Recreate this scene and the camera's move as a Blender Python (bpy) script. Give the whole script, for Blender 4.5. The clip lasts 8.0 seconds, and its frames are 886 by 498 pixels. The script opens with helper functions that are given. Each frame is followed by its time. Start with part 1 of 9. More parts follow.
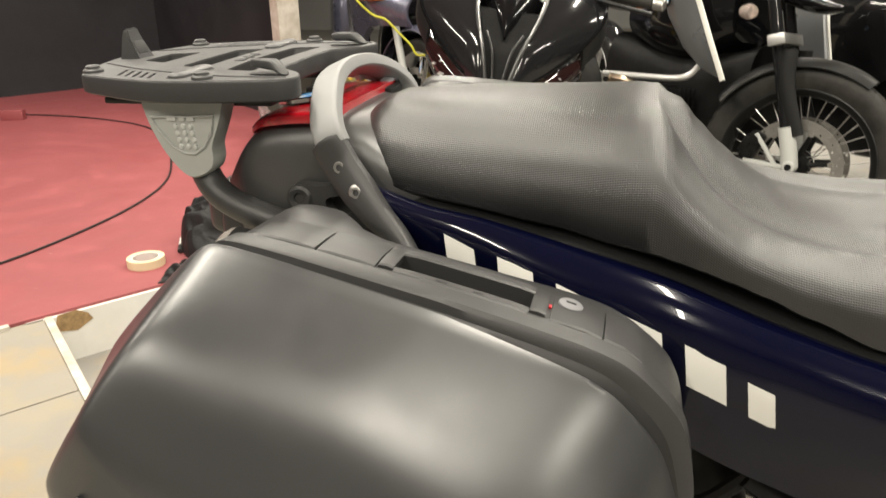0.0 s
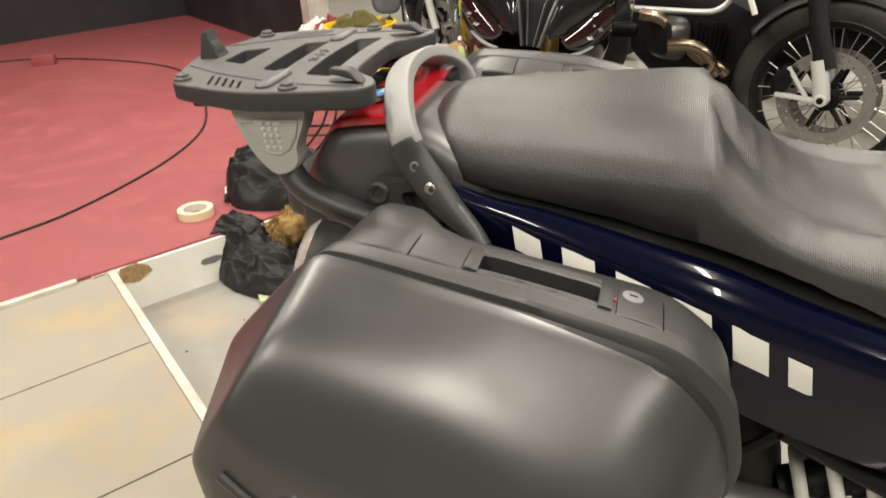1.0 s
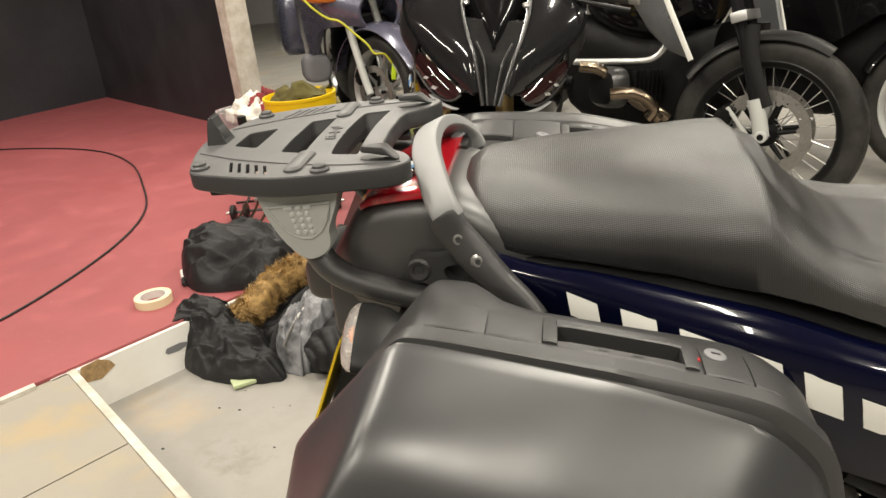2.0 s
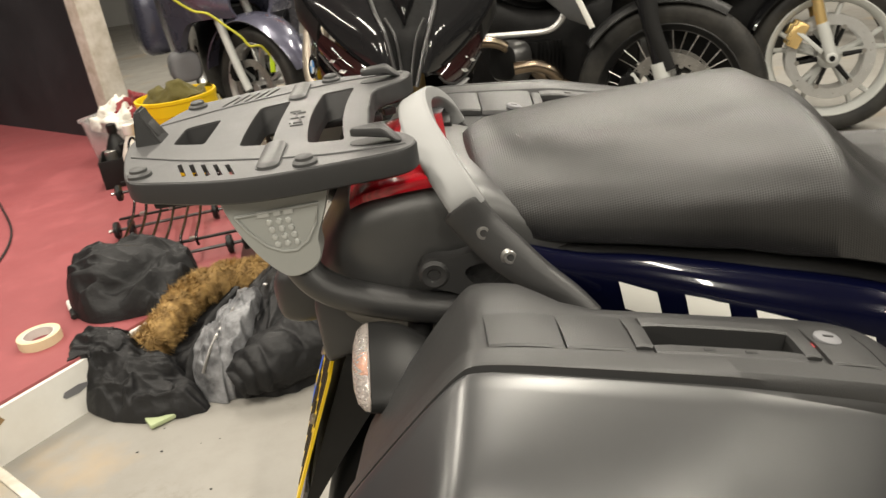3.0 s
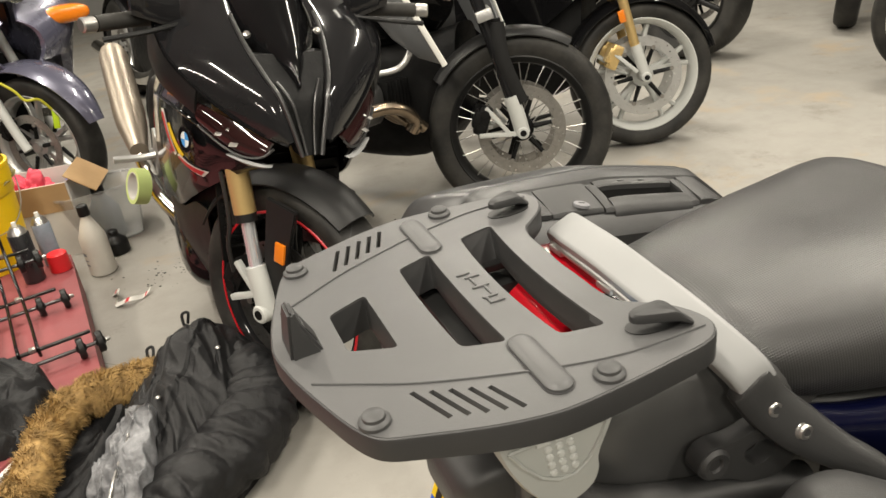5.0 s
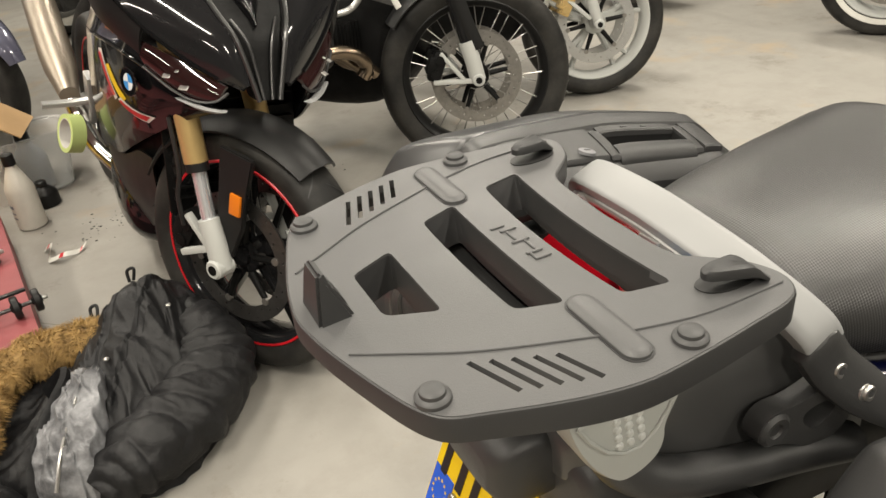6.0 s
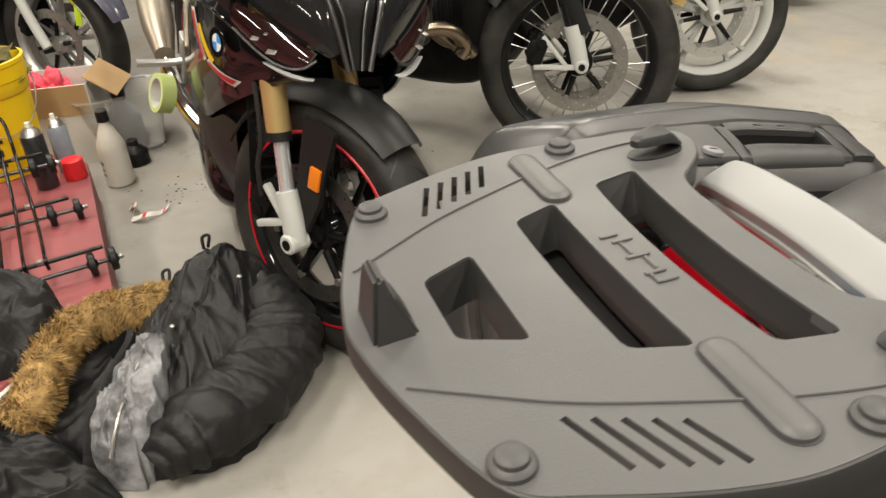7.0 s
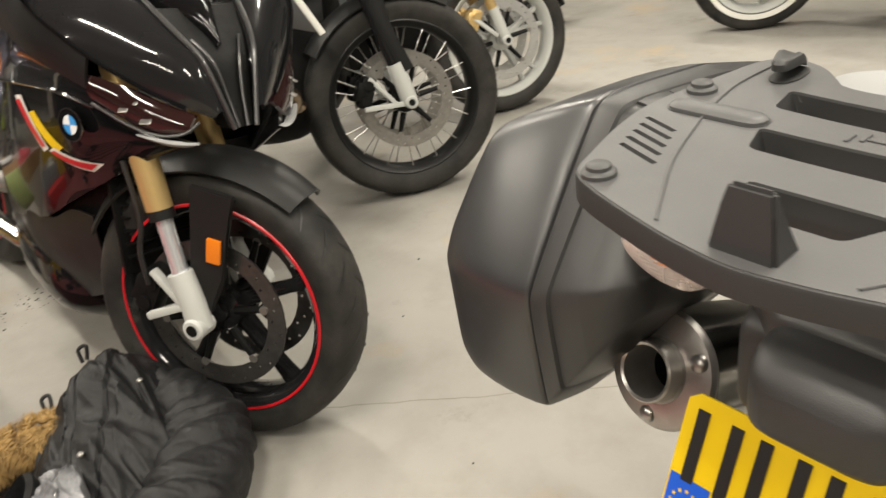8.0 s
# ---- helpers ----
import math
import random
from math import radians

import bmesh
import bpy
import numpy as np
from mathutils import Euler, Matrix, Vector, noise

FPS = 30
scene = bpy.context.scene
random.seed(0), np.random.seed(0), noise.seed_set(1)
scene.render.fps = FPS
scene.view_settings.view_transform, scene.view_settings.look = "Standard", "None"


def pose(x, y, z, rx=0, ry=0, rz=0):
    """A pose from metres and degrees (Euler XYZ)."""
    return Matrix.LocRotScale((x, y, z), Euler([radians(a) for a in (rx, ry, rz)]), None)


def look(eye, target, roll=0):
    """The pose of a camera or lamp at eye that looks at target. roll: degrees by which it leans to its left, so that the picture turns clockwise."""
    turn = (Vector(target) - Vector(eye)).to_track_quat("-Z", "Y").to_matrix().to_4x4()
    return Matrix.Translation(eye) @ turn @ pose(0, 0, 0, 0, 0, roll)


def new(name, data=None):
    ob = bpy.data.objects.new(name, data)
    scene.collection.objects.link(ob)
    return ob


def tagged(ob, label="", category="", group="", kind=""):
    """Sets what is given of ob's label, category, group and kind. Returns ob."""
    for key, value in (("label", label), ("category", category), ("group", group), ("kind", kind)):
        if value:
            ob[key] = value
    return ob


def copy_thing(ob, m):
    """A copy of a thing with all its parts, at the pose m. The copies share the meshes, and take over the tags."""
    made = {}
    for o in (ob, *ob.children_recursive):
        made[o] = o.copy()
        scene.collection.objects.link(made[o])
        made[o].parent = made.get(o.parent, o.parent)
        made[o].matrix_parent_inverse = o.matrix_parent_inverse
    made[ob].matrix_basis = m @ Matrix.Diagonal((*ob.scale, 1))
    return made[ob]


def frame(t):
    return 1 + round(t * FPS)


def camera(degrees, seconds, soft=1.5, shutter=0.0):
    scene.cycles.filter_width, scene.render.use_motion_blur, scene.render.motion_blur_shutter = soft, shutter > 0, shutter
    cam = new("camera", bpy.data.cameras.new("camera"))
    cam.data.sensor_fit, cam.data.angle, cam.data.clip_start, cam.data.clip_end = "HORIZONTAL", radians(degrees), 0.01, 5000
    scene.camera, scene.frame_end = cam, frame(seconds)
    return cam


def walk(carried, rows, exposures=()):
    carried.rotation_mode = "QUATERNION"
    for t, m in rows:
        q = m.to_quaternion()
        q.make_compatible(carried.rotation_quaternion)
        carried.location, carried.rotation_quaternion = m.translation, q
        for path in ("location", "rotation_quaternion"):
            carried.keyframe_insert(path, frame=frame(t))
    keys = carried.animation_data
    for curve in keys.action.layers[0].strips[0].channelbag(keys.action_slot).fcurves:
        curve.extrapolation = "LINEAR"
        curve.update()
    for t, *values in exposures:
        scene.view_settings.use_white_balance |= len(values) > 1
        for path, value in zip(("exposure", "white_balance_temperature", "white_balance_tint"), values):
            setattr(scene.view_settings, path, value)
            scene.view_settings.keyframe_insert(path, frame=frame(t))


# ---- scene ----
cam = camera(58.3, 8.0, shutter=0.2)
PATH = [
    (0, (0.264, -0.87, 1.014), (-0.194, 0.95, 0.323), -1.5),
    (0.3, (0.272, -0.914, 1.071), (-0.167, 0.828, 0.192), -3.5),
    (0.5, (0.277, -0.921, 1.09), (-0.186, 0.773, 0.133), -4.3),
    (0.6, (0.275, -0.924, 1.093), (-0.203, 0.755, 0.118), -3.8),
    (0.8, (0.255, -0.926, 1.098), (-0.247, 0.761, 0.149), -2.7),
    (1, (0.231, -0.933, 1.117), (-0.269, 0.796, 0.244), -3.8),
    (1.5, (0.171, -0.942, 1.126), (-0.215, 0.869, 0.367), -6.4),
    (1.7, (0.141, -0.943, 1.133), (-0.218, 0.874, 0.379), -6.6),
    (2.8, (-0.016, -0.799, 1.111), (-0.133, 1.033, 0.317), -7.7),
    (3, (-0.052, -0.783, 1.094), (-0.072, 1.043, 0.278), -8.8),
    (3.5, (-0.202, -0.788, 1.132), (0.089, 1.01, 0.306), -9.8),
    (4, (-0.302, -0.745, 1.18), (0.14, 1.039, 0.39), -9.6),
    (4.2, (-0.321, -0.703, 1.193), (0.14, 1.074, 0.399), -9.1),
    (5.3, (-0.415, -0.467, 1.216), (0.205, 1.196, 0.294), -8.6),
    (5.5, (-0.434, -0.451, 1.214), (0.219, 1.184, 0.264), -8.4),
    (6, (-0.429, -0.426, 1.193), (0.256, 1.163, 0.189), -6.4),
    (6.5, (-0.355, -0.365, 1.175), (0.196, 1.264, 0.154), -4.1),
    (7, (-0.395, -0.329, 1.146), (0.093, 1.323, 0.13), -4.8),
    (7.5, (-0.531, -0.331, 1.119), (0.115, 1.298, 0.156), -7.9),
    (8, (-0.634, -0.181, 1.105), (0.375, 1.268, 0.166), -9.0),
]
EXPOSURE = [(0.0, 0.22), (0.6, 0.09), (1.7, 0.07), (3.0, 0.0), (3.6, 0.09), (4.2, 0.11), (5.5, 0.05), (6.5, 0.02), (7.2, 0.08), (8.0, 0.17)]
walk(cam, [(t, look(eye, target, roll)) for t, eye, target, roll in PATH], EXPOSURE)

# ---- light -------------------------------------------------------------
world = bpy.data.worlds.new("world")
scene.world = world
world.use_nodes = True
world.node_tree.nodes["Background"].inputs[0].default_value = (0.9, 0.92, 1.0, 1)
world.node_tree.nodes["Background"].inputs[1].default_value = 0.006

CEILING = 3.0
# rows of ceiling tubes, which run along y
LAMPS = [(x, y) for y in (-2.6, 0.0, 2.7, 5.4) for x in (-3.0, -0.95, 1.05, 3.1)]
for k, (lx, ly) in enumerate(LAMPS):
    lamp = bpy.data.lights.new("tube_light", "AREA")
    lamp.shape, lamp.size, lamp.size_y = "RECTANGLE", 0.09, 1.2
    lamp.energy, lamp.color = 55.0, (1.0, 0.93, 0.80)
    ob = new("tube_light", lamp)
    ob.matrix_world = pose(lx, ly, CEILING - 0.115)


# ---- materials ---------------------------------------------------------
def nodes_of(name):
    m = bpy.data.materials.new(name)
    m.use_nodes = True
    return m, m.node_tree, m.node_tree.nodes["Principled BSDF"]


def rgb(c):
    return (*c, 1) if len(c) == 3 else c


def noise_node(t, scale, detail=4.0, rough=0.55, vec=None):
    n = t.nodes.new("ShaderNodeTexNoise")
    n.inputs["Scale"].default_value = scale
    n.inputs["Detail"].default_value = detail
    n.inputs["Roughness"].default_value = rough
    if vec is None:
        vec = t.nodes.new("ShaderNodeTexCoord").outputs["Object"]
    t.links.new(vec, n.inputs["Vector"])
    return n


def mix_node(t, fac, a, b, mode="MIX"):
    n = t.nodes.new("ShaderNodeMix")
    n.data_type, n.blend_type = "RGBA", mode
    for socket, v in ((n.inputs["Factor"], fac), (n.inputs["A"], a), (n.inputs["B"], b)):
        if isinstance(v, (tuple, list)):
            socket.default_value = rgb(v)
        elif isinstance(v, (int, float)):
            socket.default_value = v
        else:
            t.links.new(v, socket)
    return n.outputs["Result"]


def ramp_node(t, src, lo, hi, a=0.0, b=1.0):
    n = t.nodes.new("ShaderNodeMapRange")
    for k, v in (("From Min", lo), ("From Max", hi), ("To Min", a), ("To Max", b)):
        n.inputs[k].default_value = v
    t.links.new(src, n.inputs["Value"])
    return n.outputs["Result"]


def bump_node(t, bsdf, height, strength, distance=0.002):
    n = t.nodes.new("ShaderNodeBump")
    n.inputs["Strength"].default_value = strength
    n.inputs["Distance"].default_value = distance
    t.links.new(height, n.inputs["Height"])
    t.links.new(n.outputs["Normal"], bsdf.inputs["Normal"])


def mat(name, col, rough=0.5, metal=0.0, col2=None, scale=9.0, var=0.18, bump=0.0, bscale=400.0, coat=0.0,
        rvar=0.12, spec=0.5, bdist=0.001):
    m, t, p = nodes_of(name)
    col2 = col2 or tuple(c * (1 - var) for c in col)
    big, fine = noise_node(t, scale), noise_node(t, scale * 11, 3.0)
    c = mix_node(t, ramp_node(t, big.outputs["Fac"], 0.35, 0.65), col, col2)
    c = mix_node(t, ramp_node(t, fine.outputs["Fac"], 0.3, 0.7, 0.0, 0.25), c, tuple(v * (1 - var) for v in col))
    t.links.new(c, p.inputs["Base Color"])
    r = ramp_node(t, big.outputs["Fac"], 0.3, 0.7, max(0.02, rough - rvar / 2), min(1, rough + rvar / 2))
    t.links.new(r, p.inputs["Roughness"])
    p.inputs["Metallic"].default_value = metal
    p.inputs["Specular IOR Level"].default_value = spec
    if coat:
        p.inputs["Coat Weight"].default_value = coat
        p.inputs["Coat Roughness"].default_value = 0.018
    if bump:
        bump_node(t, p, noise_node(t, bscale, 3.0).outputs["Fac"], bump, bdist)
    return m


def glass(name, col, rough=0.03, ior=1.45, weight=1.0):
    m, t, p = nodes_of(name)
    p.inputs["Base Color"].default_value = rgb(col)
    p.inputs["Roughness"].default_value = rough
    p.inputs["IOR"].default_value = ior
    p.inputs["Transmission Weight"].default_value = weight
    bump_node(t, p, noise_node(t, 30.0).outputs["Fac"], 0.05, 0.002)
    return m


def ribbed_lens(name, col):
    m, t, p = nodes_of(name)
    p.inputs["Base Color"].default_value = rgb(col)
    p.inputs["Roughness"].default_value = 0.12
    p.inputs["Coat Weight"].default_value = 0.5
    w = t.nodes.new("ShaderNodeTexWave")
    w.bands_direction = "Y"
    w.inputs["Scale"].default_value = 170.0
    t.links.new(t.nodes.new("ShaderNodeTexCoord").outputs["Object"], w.inputs["Vector"])
    c = mix_node(t, w.outputs["Fac"], tuple(v * 0.7 for v in col), col)
    t.links.new(c, p.inputs["Base Color"])
    bump_node(t, p, w.outputs["Fac"], 0.25, 0.0005)
    return m


def ribbed_glass(name, col):
    """Clear plastic with a fine lattice of prisms on it."""
    m, t, p = nodes_of(name)
    p.inputs["Base Color"].default_value = rgb(col)
    p.inputs["Roughness"].default_value = 0.10
    p.inputs["IOR"].default_value = 1.40
    p.inputs["Transmission Weight"].default_value = 0.80
    pos = t.nodes.new("ShaderNodeTexCoord").outputs["Object"]
    out = []
    for turn in ("Y", "Z"):
        w = t.nodes.new("ShaderNodeTexWave")
        w.bands_direction = turn
        w.inputs["Scale"].default_value = 85.0
        t.links.new(pos, w.inputs["Vector"])
        out.append(w.outputs["Fac"])
    bump_node(t, p, mix_node(t, 0.5, out[0], out[1]), 0.55, 0.0012)
    return m


def seat_material():
    m, t, p = nodes_of("seat_vinyl")
    pos = t.nodes.new("ShaderNodeTexCoord").outputs["Object"]
    sep = t.nodes.new("ShaderNodeSeparateXYZ")
    t.links.new(pos, sep.inputs[0])

    def calc(op, a, b=None):
        n = t.nodes.new("ShaderNodeMath")
        n.operation = op
        for s, v in ((n.inputs[0], a), (n.inputs[1], b)):
            if v is None:
                continue
            if isinstance(v, (int, float)):
                s.default_value = v
            else:
                t.links.new(v, s)
        return n.outputs[0]
    girth = t.nodes.new("ShaderNodeAttribute")
    girth.attribute_name = "girth"
    yz = girth.outputs["Fac"]
    k = 1450.0
    s1 = calc("SINE", calc("MULTIPLY", calc("ADD", sep.outputs["X"], yz), k))
    s2 = calc("SINE", calc("MULTIPLY", calc("SUBTRACT", sep.outputs["X"], yz), k))
    weave = calc("MULTIPLY", s1, s2)
    wear = noise_node(t, 9.0, 5.0)
    c = mix_node(t, ramp_node(t, wear.outputs["Fac"], 0.35, 0.7), (0.012, 0.0118, 0.0116), (0.020, 0.0197, 0.0193))
    t.links.new(c, p.inputs["Base Color"])
    t.links.new(ramp_node(t, wear.outputs["Fac"], 0.3, 0.7, 0.31, 0.39), p.inputs["Roughness"])
    p.inputs["Specular IOR Level"].default_value = 0.85
    bump_node(t, p, weave, 0.28, 0.0006)
    return m


# distance of the crack from the origin, across its run
CRACK = 0.807


def concrete():
    m, t, p = nodes_of("concrete")
    big, mid, fine = noise_node(t, 0.7, 6.0, 0.6), noise_node(t, 5.0, 8.0, 0.65), noise_node(t, 90.0, 4.0, 0.6)
    c = mix_node(t, ramp_node(t, big.outputs["Fac"], 0.35, 0.65), (0.315, 0.300, 0.272), (0.265, 0.253, 0.230))
    c = mix_node(t, ramp_node(t, mid.outputs["Fac"], 0.45, 0.70, 0, 0.55), c, (0.225, 0.21, 0.185))
    stain = noise_node(t, 3.1, 9.0, 0.75)
    c = mix_node(t, ramp_node(t, stain.outputs["Fac"], 0.57, 0.68, 0, 0.60), c, (0.165, 0.148, 0.122))
    rust = noise_node(t, 2.3, 5.0, 0.6)
    c = mix_node(t, ramp_node(t, rust.outputs["Fac"], 0.58, 0.70, 0, 0.6), c, (0.36, 0.27, 0.17))
    c = mix_node(t, ramp_node(t, fine.outputs["Fac"], 0.62, 0.75, 0, 0.35), c, (0.26, 0.245, 0.22))
    # a hairline crack that wanders across the slab
    place = t.nodes.new("ShaderNodeMapping")
    place.inputs["Rotation"].default_value = (0, 0, radians(42.5))
    t.links.new(t.nodes.new("ShaderNodeTexCoord").outputs["Object"], place.inputs["Vector"])
    sep = t.nodes.new("ShaderNodeSeparateXYZ")
    t.links.new(place.outputs[0], sep.inputs[0])
    wander = noise_node(t, 6.0, 5.0)
    run = [t.nodes.new("ShaderNodeMath") for _ in range(4)]
    for n, op, v in zip(run, ("MULTIPLY_ADD", "ADD", "ABSOLUTE", "LESS_THAN"), (0.030, 0.0, 0.0, 0.0014)):
        n.operation = op
        n.inputs[1].default_value = v
    run[0].inputs[2].default_value = -0.015 - CRACK
    t.links.new(wander.outputs["Fac"], run[0].inputs[0])
    t.links.new(run[0].outputs[0], run[1].inputs[0])
    t.links.new(sep.outputs["Y"], run[1].inputs[1])
    t.links.new(run[1].outputs[0], run[2].inputs[0])
    t.links.new(run[2].outputs[0], run[3].inputs[0])
    c = mix_node(t, run[3].outputs[0], c, (0.17, 0.155, 0.13))
    t.links.new(c, p.inputs["Base Color"])
    t.links.new(ramp_node(t, mid.outputs["Fac"], 0.3, 0.7, 0.50, 0.68), p.inputs["Roughness"])
    p.inputs["Specular IOR Level"].default_value = 0.35
    bump_node(t, p, fine.outputs["Fac"], 0.12, 0.002)
    return m


def painted_floor(name, a, b, stain_a, stain_b, scuff):
    m, t, p = nodes_of(name)
    big, mid, fine = noise_node(t, 1.3, 6.0, 0.6), noise_node(t, 7.0, 7.0, 0.65), noise_node(t, 120.0, 3.0)
    c = mix_node(t, ramp_node(t, big.outputs["Fac"], 0.35, 0.65), a, b)
    c = mix_node(t, ramp_node(t, mid.outputs["Fac"], 0.52, 0.66, 0, 0.6), c, stain_a)
    spot = noise_node(t, 2.7, 6.0, 0.6)
    c = mix_node(t, ramp_node(t, spot.outputs["Fac"], 0.55, 0.66, 0, 0.7), c, stain_b)
    mark = noise_node(t, 26.0, 6.0, 0.75)
    c = mix_node(t, ramp_node(t, mark.outputs["Fac"], 0.69, 0.74, 0, 0.7), c, scuff)
    t.links.new(c, p.inputs["Base Color"])
    t.links.new(ramp_node(t, mid.outputs["Fac"], 0.3, 0.7, 0.5, 0.68), p.inputs["Roughness"])
    bump_node(t, p, fine.outputs["Fac"], 0.1, 0.002)
    return m


def cloth(name, col, rough, scale=700.0, sheen=0.15):
    m, t, p = nodes_of(name)
    big, fold, fine = noise_node(t, 9.0, 5.0), noise_node(t, 34.0, 5.0, 0.6), noise_node(t, scale, 2.0)
    c = mix_node(t, ramp_node(t, big.outputs["Fac"], 0.35, 0.65), col, tuple(v * 0.7 for v in col))
    t.links.new(c, p.inputs["Base Color"])
    t.links.new(ramp_node(t, big.outputs["Fac"], 0.3, 0.7, rough - 0.08, rough + 0.08), p.inputs["Roughness"])
    p.inputs["Sheen Weight"].default_value = sheen
    p.inputs["Specular IOR Level"].default_value = 0.38
    add = t.nodes.new("ShaderNodeMath")
    add.operation = "MULTIPLY_ADD"
    t.links.new(fine.outputs["Fac"], add.inputs[0])
    add.inputs[1].default_value = 0.12
    t.links.new(fold.outputs["Fac"], add.inputs[2])
    bump_node(t, p, add.outputs[0], 0.5, 0.008)
    return m


def lining_material():
    m = cloth("shiny_grey_lining", (0.20, 0.205, 0.215), 0.34, 300, 0.0)
    t, p = m.node_tree, m.node_tree.nodes["Principled BSDF"]
    patch = noise_node(t, 11.0, 5.0, 0.65)
    c = mix_node(t, ramp_node(t, patch.outputs["Fac"], 0.34, 0.66), (0.035, 0.035, 0.038), (0.30, 0.305, 0.32))
    t.links.new(c, p.inputs["Base Color"])
    return m


